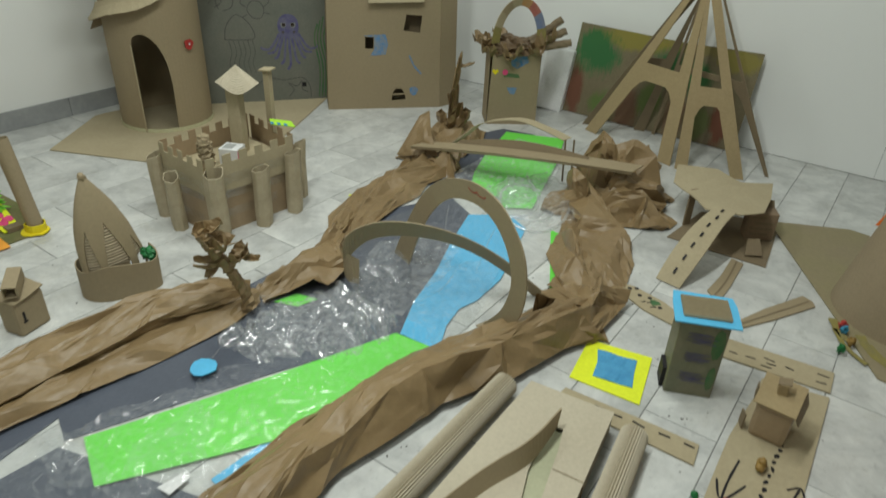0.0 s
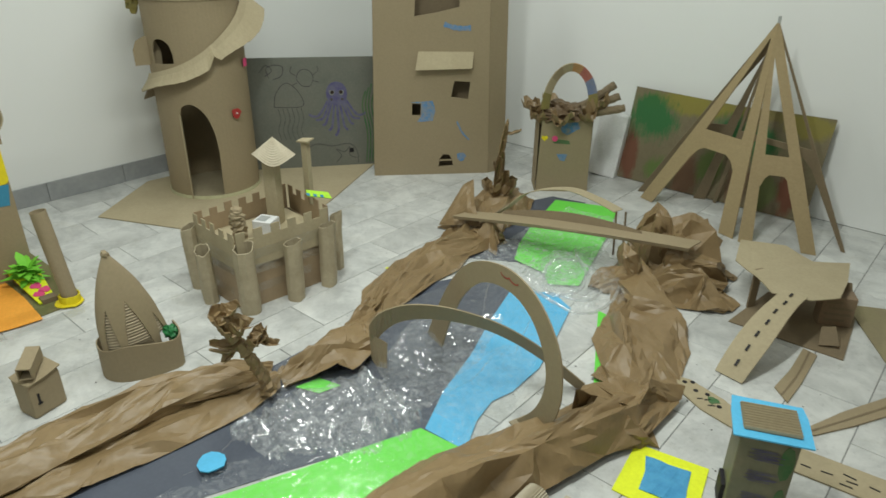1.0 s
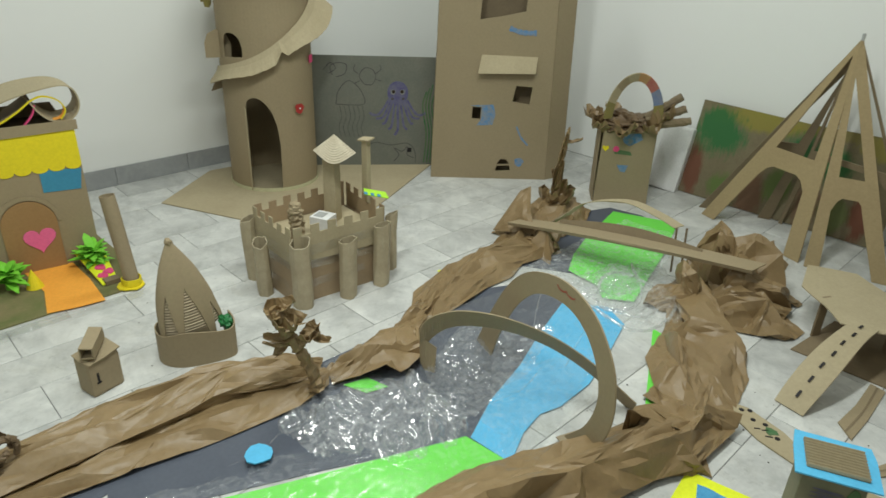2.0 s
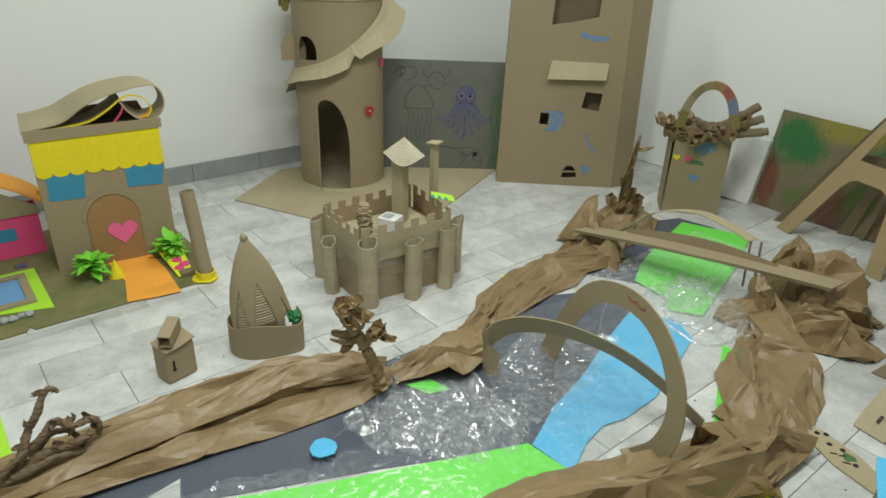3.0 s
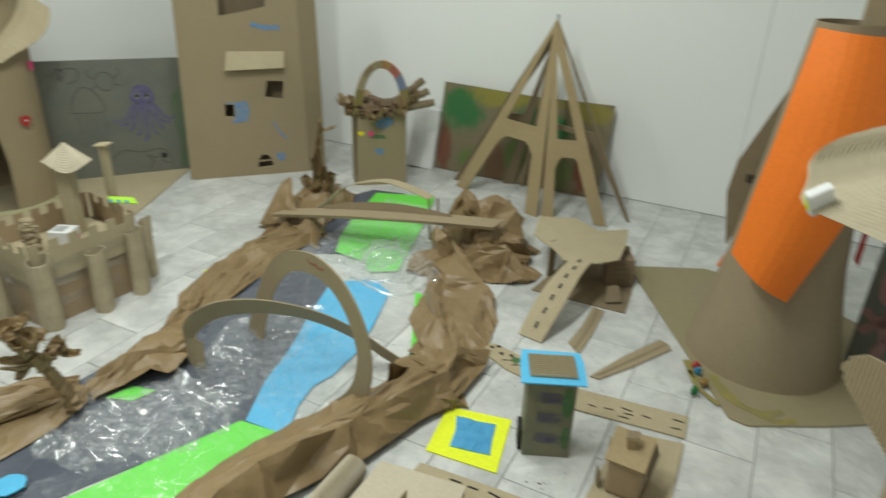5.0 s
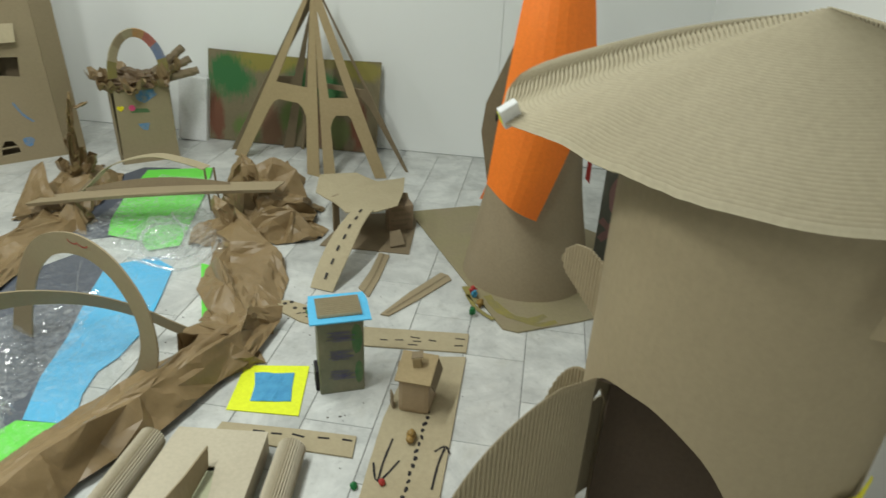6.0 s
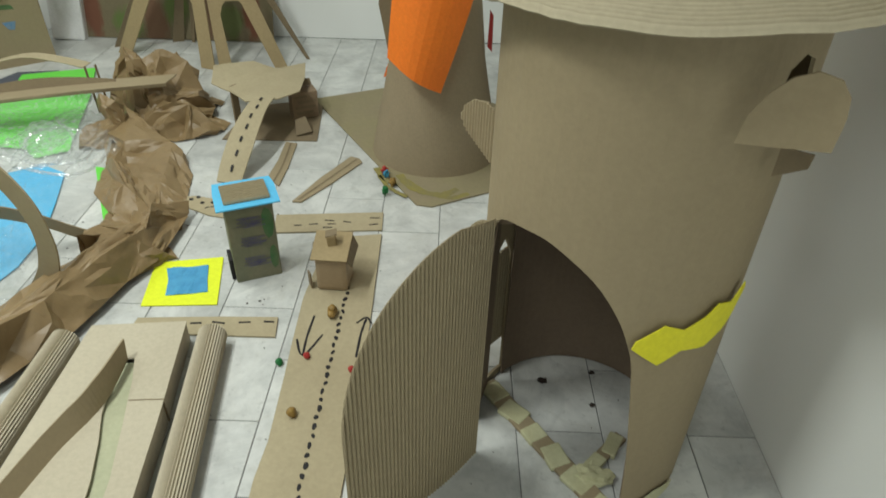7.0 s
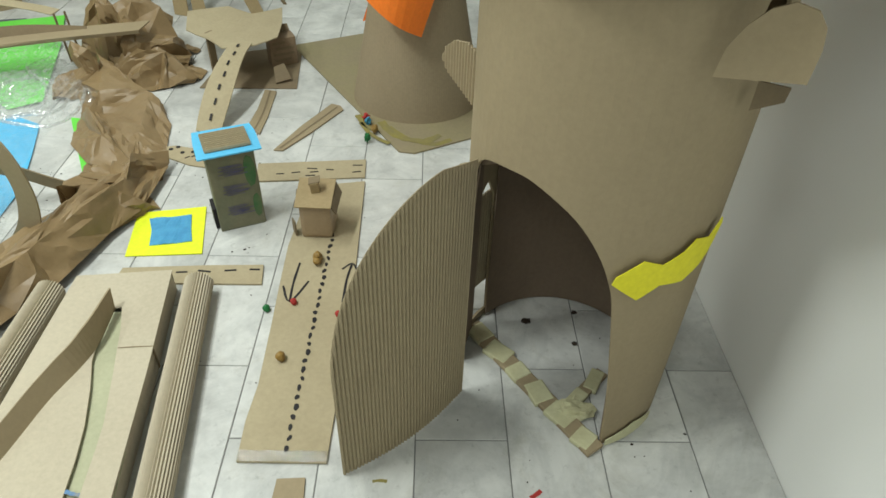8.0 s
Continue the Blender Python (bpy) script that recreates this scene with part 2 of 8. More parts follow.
def clear_film(name, gloss=0.075, rough=0.06, haze=0.02, ripple=0.35):
    m = bpy.data.materials.new(name)
    m.use_nodes = True
    nt = m.node_tree
    nt.nodes.remove(nt.nodes["Principled BSDF"])
    out = nt.nodes["Material Output"]
    clear = nt.nodes.new("ShaderNodeBsdfTransparent")
    clear.inputs[0].default_value = (0.97, 0.98, 0.98, 1)
    gl = nt.nodes.new("ShaderNodeBsdfGlossy")
    gl.inputs["Roughness"].default_value = rough
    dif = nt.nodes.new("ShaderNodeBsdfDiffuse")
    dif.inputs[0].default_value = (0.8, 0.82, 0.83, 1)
    tc = nt.nodes.new("ShaderNodeTexCoord")
    ns = node(nt, "ShaderNodeTexNoise", Scale=90.0, Detail=3.0, Roughness=0.6, Distortion=1.5)
    nt.links.new(tc.outputs["Object"], ns.inputs["Vector"])
    bp = node(nt, "ShaderNodeBump", Strength=ripple, Distance=0.003)
    nt.links.new(ns.outputs["Fac"], bp.inputs["Height"])
    nt.links.new(bp.outputs[0], gl.inputs["Normal"])
    m1 = nt.nodes.new("ShaderNodeMixShader")
    # Noise streaks of white painted in, standing for glare on the film's folds.
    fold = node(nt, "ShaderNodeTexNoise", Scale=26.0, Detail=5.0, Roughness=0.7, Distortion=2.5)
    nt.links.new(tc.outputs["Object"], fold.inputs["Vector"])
    white_haze = nt.nodes.new("ShaderNodeMapRange")
    white_haze.inputs["From Min"].default_value, white_haze.inputs["From Max"].default_value = 0.48, 0.72
    white_haze.inputs["To Min"].default_value, white_haze.inputs["To Max"].default_value = haze * 0.2, haze * 2.2
    nt.links.new(fold.outputs["Fac"], white_haze.inputs["Value"])
    nt.links.new(white_haze.outputs[0], m1.inputs[0])
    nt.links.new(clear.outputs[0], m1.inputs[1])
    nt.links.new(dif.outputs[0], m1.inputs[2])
    m2 = nt.nodes.new("ShaderNodeMixShader")
    m2.inputs[0].default_value = gloss
    nt.links.new(m1.outputs[0], m2.inputs[1])
    nt.links.new(gl.outputs[0], m2.inputs[2])
    nt.links.new(m2.outputs[0], out.inputs[0])
    return m


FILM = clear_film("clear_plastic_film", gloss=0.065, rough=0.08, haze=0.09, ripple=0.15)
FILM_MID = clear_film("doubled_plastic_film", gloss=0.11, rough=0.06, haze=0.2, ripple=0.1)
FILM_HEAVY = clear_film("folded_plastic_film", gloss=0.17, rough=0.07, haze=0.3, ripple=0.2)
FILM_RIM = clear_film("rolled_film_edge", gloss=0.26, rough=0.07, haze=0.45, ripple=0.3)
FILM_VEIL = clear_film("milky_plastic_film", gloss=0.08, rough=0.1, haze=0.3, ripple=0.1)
STICKY = clear_film("clear_sticky_tape", gloss=0.13, rough=0.05, haze=0.004, ripple=0.9)

# ---------------------------------------------------------------- building helpers


def thing(name, x, y, z=0.0, label="", category="", group="", kind=""):
    ob = new(name)
    ob.empty_display_size = 0.05
    ob.matrix_basis = pose(x, y, z)
    return tagged(ob, label, category, group, kind)


def root_inverse(ob):
    while ob.parent:
        ob = ob.parent
    return ob.matrix_basis.inverted()


def part(name, bm, material, parent, label="", smooth=False):
    """Links a bmesh given in world places as one mesh object under a thing or under a part."""
    bm.transform(root_inverse(parent))
    ob = solo(name, bm, material, smooth)
    ob.parent = parent
    return tagged(ob, label)


def solo(name, bm, material, smooth=False, label="", category="", group="", kind=""):
    bmesh.ops.recalc_face_normals(bm, faces=bm.faces)
    me = bpy.data.meshes.new(name)
    bm.to_mesh(me)
    bm.free()
    me.materials.append(material)
    if smooth:
        me.polygons.foreach_set("use_smooth", [True] * len(me.polygons))
        me.set_sharp_from_angle(angle=radians(smooth if smooth is not True else 60))
    return tagged(new(name, me), label, category, group, kind)


def grounded(name, bm, material, x, y, z=0.0, smooth=False, label="", category="", group="", kind=""):
    """A thing that is one mesh, with its origin at its base."""
    bm.transform(pose(x, y, z).inverted())
    ob = solo(name, bm, material, smooth, label, category, group, kind)
    ob.matrix_basis = pose(x, y, z)
    return ob


def upright(a, b, z=0.0):
    """Frame of a vertical sheet through two ground points: x along a to b, y up, z towards its right side."""
    d = Vector((b[0] - a[0], b[1] - a[1], 0)).normalized()
    up = Vector((0, 0, 1))
    n = d.cross(up)
    m = Matrix((d, up, n)).transposed().to_4x4()
    m.translation = (a[0], a[1], z)
    return m


def block(sx, sy, sz, m=None, bevel=0.003):
    """A box with softened edges standing on z = 0, centred in x and y."""
    bm = bmesh.new()
    bmesh.ops.create_cube(bm, size=1, matrix=Matrix.Translation((0, 0, sz / 2)) @ Matrix.Diagonal((sx, sy, sz, 1)))
    if bevel:
        bmesh.ops.bevel(bm, geom=bm.edges[:], offset=min(bevel, 0.3 * min(sx, sy, sz)), segments=2, affect="EDGES", profile=0.6)
    if m:
        bm.transform(m)
    return bm


def fill(outline, holes=(), cut=0.0):
    """A flat face in x, y with holes; cut: spacing of extra cuts across x."""
    bm = bmesh.new()
    edges = []
    for loop in (outline, *holes):
        vs = [bm.verts.new((p[0], p[1], 0)) for p in loop]
        edges += [bm.edges.new((vs[i], vs[(i + 1) % len(vs)])) for i in range(len(vs))]
    bmesh.ops.triangle_fill(bm, edges=edges, use_beauty=True, use_dissolve=False)
    if cut:
        lo, hi = min(p[0] for p in outline), max(p[0] for p in outline)
        for k in range(1, int((hi - lo) / cut) + 1):
            bmesh.ops.bisect_plane(bm, geom=bm.verts[:] + bm.edges[:] + bm.faces[:], plane_co=(lo + k * cut, 0, 0), plane_no=(1, 0, 0))
    return bm


def thicken(bm, th):
    bmesh.ops.recalc_face_normals(bm, faces=bm.faces)
    bmesh.ops.solidify(bm, geom=bm.faces[:], thickness=th)
    return bm


def sheet(outline, th=0.005, m=None, holes=()):
    """A flat cut sheet, th thick, lying on its frame's x, y plane."""
    bm = fill(outline, holes)
    got = bmesh.ops.extrude_face_region(bm, geom=bm.faces[:])
    bmesh.ops.translate(bm, verts=[v for v in got["geom"] if isinstance(v, bmesh.types.BMVert)], vec=(0, 0, th))
    if m:
        bm.transform(m)
    return bm


def floor_sheet(points, z=0.002, th=0.003, wob=0.0):
    bm = sheet(points, th)
    for v in bm.verts:
        v.co.z += z + (wob * (noise.noise(v.co * 9) + 0.5) if wob else 0)
    return bm


def spline(points, n=8, closed=False):
    """A smooth line through the points (any dimension)."""
    pts = [Vector(p) for p in points]
    out = []
    k = len(pts)
    for i in range(k if closed else k - 1):
        p0, p1, p2, p3 = (pts[(i + j) % k] if closed else pts[min(max(i + j, 0), k - 1)] for j in (-1, 0, 1, 2))
        for s in range(n):
            t = s / n
            out.append(0.5 * (2 * p1 + (p2 - p0) * t + (2 * p0 - 5 * p1 + 4 * p2 - p3) * t * t + (3 * p1 - p0 - 3 * p2 + p3) * t ** 3))
    if not closed:
        out.append(pts[-1])
    return out


def strip(points, width, across, th=0.004):
    """A bent strip along 3D points, its width in the direction across (a vector or one for each point)."""
    bm = bmesh.new()
    rows = []
    for i, p in enumerate(points):
        a = Vector(across[i] if isinstance(across, list) else across).normalized()
        w = width[i] if isinstance(width, list) else width
        rows.append((bm.verts.new(Vector(p) - a * w / 2), bm.verts.new(Vector(p) + a * w / 2)))
    for r, q in zip(rows, rows[1:]):
        bm.faces.new((r[0], r[1], q[1], q[0]))
    return thicken(bm, th) if th else bm


def stroke(points, width, m, lift=0.0012):
    """A drawn line on a sheet: 2D points in the frame m."""
    pts = [Vector((p[0], p[1], lift)) for p in points]
    bm = bmesh.new()
    rows = []
    for i, p in enumerate(pts):
        d = (pts[min(i + 1, len(pts) - 1)] - pts[max(i - 1, 0)]).normalized()
        nrm = Vector((-d.y, d.x, 0)) * (width / 2) * (0.8 + 0.4 * random.random())
        rows.append((bm.verts.new(p - nrm), bm.verts.new(p + nrm)))
    for r, q in zip(rows, rows[1:]):
        bm.faces.new((r[0], r[1], q[1], q[0]))
    bm.transform(m)
    return bm


def merged(*many):
    bm = bmesh.new()
    for other in many:
        me = bpy.data.meshes.new("tmp")
        other.to_mesh(me)
        other.free()
        bm.from_mesh(me)
        bpy.data.meshes.remove(me)
    return bm


def roll(r, h, m=None, th=0.003, seg=24, dent=0.0, seed=0.0, rows=4):
    """An open cardboard tube standing on z = 0."""
    bm = bmesh.new()
    rings = []
    levels = [(r, h * k / rows) for k in range(rows + 1)] + [(r - th, h * (rows - k) / rows) for k in range(rows + 1)]
    for rr, z in levels:
        ring = []
        for k in range(seg):
            a = 2 * math.pi * k / seg
            q = rr * (1 + dent * noise.noise((2 * math.cos(a) + seed, 2 * math.sin(a), z * 9)))
            ring.append(bm.verts.new((q * math.cos(a), q * math.sin(a), z)))
        rings.append(ring)
    for i in range(len(rings)):
        lo, hi = rings[i], rings[(i + 1) % len(rings)]
        for k in range(seg):
            bm.faces.new((lo[k], lo[(k + 1) % seg], hi[(k + 1) % seg], hi[k]))
    if m:
        bm.transform(m)
    return bm


def disc(r, th, m=None, seg=20, wob=0.0):
    pts = [(r * (1 + wob * math.sin(5 * a + 1)) * math.cos(a), r * (1 + wob * math.sin(3 * a)) * math.sin(a)) for a in (2 * math.pi * k / seg for k in range(seg))]
    return sheet(pts, th, m)


def bend(bm, cx, cy, radius, start=0.0):
    """Wraps a flat sheet (x along the wall, y up) round an upright cylinder; x = 0 lies at the angle start in degrees."""
    for v in bm.verts:
        a = radians(start) + v.co.x / radius
        r = radius + v.co.z
        v.co = Vector((cx + r * math.cos(a), cy + r * math.sin(a), v.co.y))
    return bm


def heart(s):
    out = []
    for k in range(28):
        a = 2 * math.pi * k / 28
        out.append((s * 0.0312 * 16 * math.sin(a) ** 3, s * 0.0312 * (13 * math.cos(a) - 5 * math.cos(2 * a) - 2 * math.cos(3 * a) - math.cos(4 * a))))
    return out


def ridged(p, octaves=4, gain=0.5):
    s, amp, f = 0.0, 1.0, 1.0
    for _ in range(octaves):
        s += amp * (1 - 2 * abs(noise.noise(p * f)))
        amp *= gain
        f *= 2.1
    return s


FOLDS = {}


def folds(p, seed, count=9, low=2.5, high=9.0, lengthwise=0.0):
    """Sharp creases of crumpled paper: many tilted saw waves, each fading in and out over the sheet."""
    key = (seed, count, low, high, lengthwise)
    if key not in FOLDS:
        rr = random.Random(str(key))
        made = []
        for k in range(count):
            f = low * (high / low) ** (k / (count - 1))
            d = Vector((rr.gauss(0, 1) * (1 - lengthwise), rr.gauss(0, 1), rr.gauss(0, 1))).normalized()
            made.append((d * f, rr.random() * 9, rr.uniform(0.12, 0.4), rr.random() * 50))
        FOLDS[key] = made
    s = 0.0
    for d, ph, cut, where in FOLDS[key]:
        f = d.length
        q = (p.dot(d) + ph + 0.35 * noise.noise(p * 2.0 + Vector((where, 0, 0)))) % 1.0
        saw = q / cut if q < cut else (1 - q) / (1 - cut)
        mask = max(0.0, min(1.0, 0.55 + 1.6 * noise.noise(p * (0.35 * f) + Vector((0, where, 0)))))
        s += (saw - 0.5) * mask / f
    return s


def paper_sheet(stations, ds, dw, seed, amp, side=0.01, levels=2, crush=0.13, lip=0.0, overlap=()):
    """A creased paper bank of flat facets with sharp folds between them. Stations: inner x, y, outer x, y, height of the crest,
    crest's place from inner (0) to outer (1). ds, dw: size of the largest facets along and across.
    overlap: where the free edge of a rolled sheet lies across the bank, from its start to its end."""
    rr = random.Random(seed)
    line = spline(stations, 30)
    at = [0.0]
    for a, b in zip(line, line[1:]):
        at.append(at[-1] + ((Vector(a[:2]) - Vector(b[:2])).length + (Vector(a[2:4]) - Vector(b[2:4])).length) / 2)
    ns = max(3, round(at[-1] / ds))
    nw = max(4, round(sum(math.hypot(st[2] - st[0], st[3] - st[1]) for st in stations) / len(stations) / dw))
    edge = nw // 3
    bm = bmesh.new()
    grid = []
    for i in range(ns + 1):
        row = []
        for k in range(nw + 1):
            u = k / nw + (rr.uniform(-0.42, 0.42) / nw if 0 < k < nw else 0)
            s = at[-1] * min(1, max(0, (i + (rr.uniform(-0.45, 0.45) if 0 < i < ns else 0)) / ns))
            n = next((q for q in range(1, len(at)) if at[q] >= s), len(at) - 1)
            f = (s - at[n - 1]) / max(1e-6, at[n] - at[n - 1])
            ix, iy, ox, oy, h, c = (p + (q - p) * f for p, q in zip(line[n - 1], line[n]))
            if overlap:
                e = overlap[min(len(overlap) - 2, int(s / at[-1] * (len(overlap) - 1)))]
                e += (overlap[min(len(overlap) - 1, int(s / at[-1] * (len(overlap) - 1)) + 1)] - e) * (s / at[-1] * (len(overlap) - 1) % 1)
                u = e * k / edge if k <= edge else e + (1 - e) * (k - edge - 1) / (nw - edge - 1)
                u += rr.uniform(-0.3, 0.3) / nw if k not in (0, nw) else 0
                c = e + (1 - e) * 0.5
            lap = u / c if u < c else (1 - u) / (1 - c)
            ends = min(1.0, 0.25 + 6 * s / at[-1], 0.25 + 6 * (1 - s / at[-1]))
            rim = k in (0, nw)
            z = h * ends * math.sin(min(1, lap) * math.pi / 2) ** 0.75 + (amp * rr.uniform(-1, 1) if not rim else rr.uniform(0, 0.006))
            if overlap and k <= edge:
                z = 0.006 + 0.03 * math.sin(math.pi * 0.8 * k / edge) + (0.4 * amp * rr.uniform(-1, 1) if k else 0)
            elif overlap:
                v = (k - edge - 1) / (nw - edge - 1)
                z = 0.026 + (h * ends - 0.02) * max(0.0, math.sin(math.pi * (0.08 + 0.92 * v))) ** 0.6 + amp * rr.uniform(-1, 1) * (v < 1)
                u -= 0.07 * (k == edge + 1)
            if k == 0:
                z += lip * rr.uniform(0.2, 1.2)
            x, y = ix + (ox - ix) * u + rr.uniform(-side, side), iy + (oy - iy) * u + rr.uniform(-side, side)
            row.append(bm.verts.new((x, y, max(0.005, z))))
        grid.append(row)
    for r, q in zip(grid, grid[1:]):
        for k in range(nw):
            if rr.random() < 0.5:
                bm.faces.new((r[k], r[k + 1], q[k + 1]))
                bm.faces.new((r[k], q[k + 1], q[k]))
            else:
                bm.faces.new((r[k], r[k + 1], q[k]))
                bm.faces.new((r[k + 1], q[k + 1], q[k]))
    for level in range(levels):
        bm.normal_update()
        old = len(bm.verts)
        bm.verts.index_update()
        ends = {}
        for e in bm.edges:
            a, b = e.verts
            push = crush * 0.72 ** level * e.calc_length() * (rr.gauss(0, 1) if rr.random() < 0.6 else 0.15 * rr.gauss(0, 1))
            slide = rr.uniform(0.36, 0.64)
            ends[frozenset((a.index, b.index))] = a.co.lerp(b.co, slide) + (a.normal + b.normal).normalized() * push
        got = bmesh.ops.subdivide_edges(bm, edges=bm.edges[:], cuts=1, use_grid_fill=True)
        bm.verts.ensure_lookup_table()
        for v in bm.verts[old:]:
            near = frozenset(w.index for w in (e.other_vert(v) for e in v.link_edges) if w.index < old and w.index >= 0)
            hit = ends.get(near)
            if hit:
                v.co = hit
                v.co.z = max(0.004, v.co.z)
        bm.verts.index_update()
    return bm


def crumpled_ball(cx, cy, z, rx, ry, rz, seed=0.0, amp=0.3, sub=4):
    """A wad of crumpled paper."""
    bm = bmesh.new()
    bmesh.ops.create_icosphere(bm, subdivisions=sub, radius=1)
    for v in bm.verts:
        p = v.co.copy()
        q = 1 + amp * 1.25 * folds(p + Vector((seed, 0, 0)), seed, 10, 0.8, 3.2) + amp * 0.8 * noise.noise(p * 1.1 + Vector((0, seed, 0)))
        v.co = Vector((cx + rx * p.x * q, cy + ry * p.y * q, max(0.003, z + rz * p.z * q)))
    return bm


def crumpled_limb(points, radii, seed=0.0, seg=10, amp=0.5, n=7):
    """A twisted paper limb along a line: wrung folds that wind round it."""
    line = spline([(*p, r) for p, r in zip(points, radii)], n)
    bm = bmesh.new()
    rings = []
    for i, p in enumerate(line):
        c, r = Vector(p[:3]), p[3]
        d = (Vector(line[min(i + 1, len(line) - 1)][:3]) - Vector(line[max(i - 1, 0)][:3])).normalized()
        a = d.orthogonal().normalized() if abs(d.z) > 0.9 else d.cross(Vector((0, 0, 1))).normalized()
        b = d.cross(a)
        ring = []
        for k in range(seg):
            w = 2 * math.pi * k / seg
            wind = w + i * 0.35
            q = r * (0.85 + 0.75 * amp * ridged(Vector((math.cos(wind) * 1.3 + seed, math.sin(wind) * 1.3, i * 0.16)), 2) + 0.7 * amp * noise.noise((math.cos(w) * 2 + seed, math.sin(w) * 2, i * 0.8)))
            ring.append(bm.verts.new(c + (a * math.cos(w) + b * math.sin(w)) * max(0.25 * r, q)))
        rings.append(ring)
    for lo, hi in zip(rings, rings[1:]):
        for k in range(seg):
            bm.faces.new((lo[k], lo[(k + 1) % seg], hi[(k + 1) % seg], hi[k]))
    bm.faces.new(rings[0][::-1])
    bm.faces.new(rings[-1])
    return bm


def torn_flake(c, d, up, length, width, seed=0.0, curl=0.4):
    """A torn, curled piece of paper that starts at c and runs along d."""
    d, up = Vector(d).normalized(), Vector(up).normalized()
    side = d.cross(up).normalized()
    up = side.cross(d)
    bm = bmesh.new()
    rows = []
    for i in range(7):
        t = i / 6
        w = width * (0.55 + 0.6 * math.sin(math.pi * min(1, t * 0.9 + 0.1))) * (1 + 0.3 * noise.noise((t * 4, seed, 0)))
        row = []
        for k in range(6):
            u = k / 5 - 0.5
            z = curl * length * t * t + width * 0.8 * abs(u) ** 1.5 * 2 + 0.3 * width * noise.noise((t * 5 + seed, u * 5, 3))
            row.append(bm.verts.new(Vector(c) + d * (length * t) + side * (u * w) + up * z))
        rows.append(row)
    for r, q in zip(rows, rows[1:]):
        for k in range(5):
            bm.faces.new((r[k], r[k + 1], q[k + 1], q[k]))
    return thicken(bm, 0.0015)


def fluted_tube(r, length, m, flutes=34, depth=0.002, seg_len=6, th=0.003, open_end=True):
    """A tube rolled from fluted board; it lies along +y at its frame, flutes lengthwise."""
    bm = bmesh.new()
    rings = []
    n = flutes * 4
    stops = [(0.0, r - th), (0.0, r)] + [(length * (k + 1) / seg_len, r) for k in range(seg_len)] + [(length, r - th)]
    for y, rr in stops:
        ring = []
        for k in range(n):
            a = 2 * math.pi * k / n
            q = rr + (depth * 0.5 * math.cos(k * math.pi / 2))
            ring.append(bm.verts.new((q * math.cos(a), y, q * math.sin(a))))
        rings.append(ring)
    for lo, hi in zip(rings, rings[1:]):
        for k in range(n):
            bm.faces.new((lo[k], lo[(k + 1) % n], hi[(k + 1) % n], hi[k]))
    for k in range(n):
        bm.faces.new((rings[-1][k], rings[-1][(k + 1) % n], rings[0][(k + 1) % n], rings[0][k]))
    bm.transform(m)
    return bm


# ---------------------------------------------------------------- room
XL, XR, YB, YF, ZC = -4.01, 0.76, 2.91, -3.2, 2.8


def slab(name, x0, x1, y0, y1, z0, z1, material, label, category):
    bm = block(x1 - x0, y1 - y0, z1 - z0, Matrix.Translation(((x0 + x1) / 2, (y0 + y1) / 2, z0)), 0)
    return solo(name, bm, material, label=label, category=category, kind="structure")


floor = slab("floor", XL - 0.1, XR + 0.1, YF - 0.1, YB + 0.1, -0.06, -0.0022, GROUT, "pale veined marble tile floor with thin dark joints", "floor")
slab("wall_west", XL - 0.1, XL, YF - 0.1, YB + 0.1, -0.0022, ZC, WALL, "plain matt white painted wall with grey skirting", "wall")
slab("wall_east", XR, XR + 0.1, YF - 0.1, YB + 0.1, -0.0022, ZC, WALL, "plain white painted wall beside the round tower", "wall")
# Closes the room unseen; its grey holds down the fill light.
slab("wall_south", XL, XR, YF - 0.1, YF, -0.0022, ZC, DULL_WALL, "plain unseen wall, greyed to cut bounced light", "wall")
slab("wall_north", XL, -0.2905, YB, YB + 0.1, 0.002, ZC, WALL, "plain white wall behind the cardboard town", "wall")
slab("wall_panel", -0.289, XR, YB + 0.002, YB + 0.1, 0.002, ZC, WALL, "white wall panel beyond a narrow upright seam", "wall panel")
# Unseen as well, greyed against bounce from above.
slab("ceiling", XL - 0.1, XR + 0.1, YF - 0.1, YB + 0.1, ZC, ZC + 0.1, CEIL, "plain unseen ceiling, greyed to cut bounced light", "ceiling")

# skirting in grey stone lengths along the west wall
skirting = solo("baseboard", block(0.008, YB - YF, 0.096, Matrix.Translation((XL + 0.004, (YB + YF) / 2, 0)), 0), GROUT,
                label="grey stone skirting along the white wall", category="baseboard", kind="structure")
piece = block(0.012, 0.397, 0.1, None, 0.0015)
me_skirt = bpy.data.meshes.new("skirting_stone")
piece.to_mesh(me_skirt)
piece.free()
me_skirt.materials.append(SKIRT)
for k in range(15):
    ob = new("skirting_stone", me_skirt)
    ob.parent = skirting
    ob.matrix_basis = pose(XL + 0.007, YF + 0.22 + 0.4 * k, 0.0)


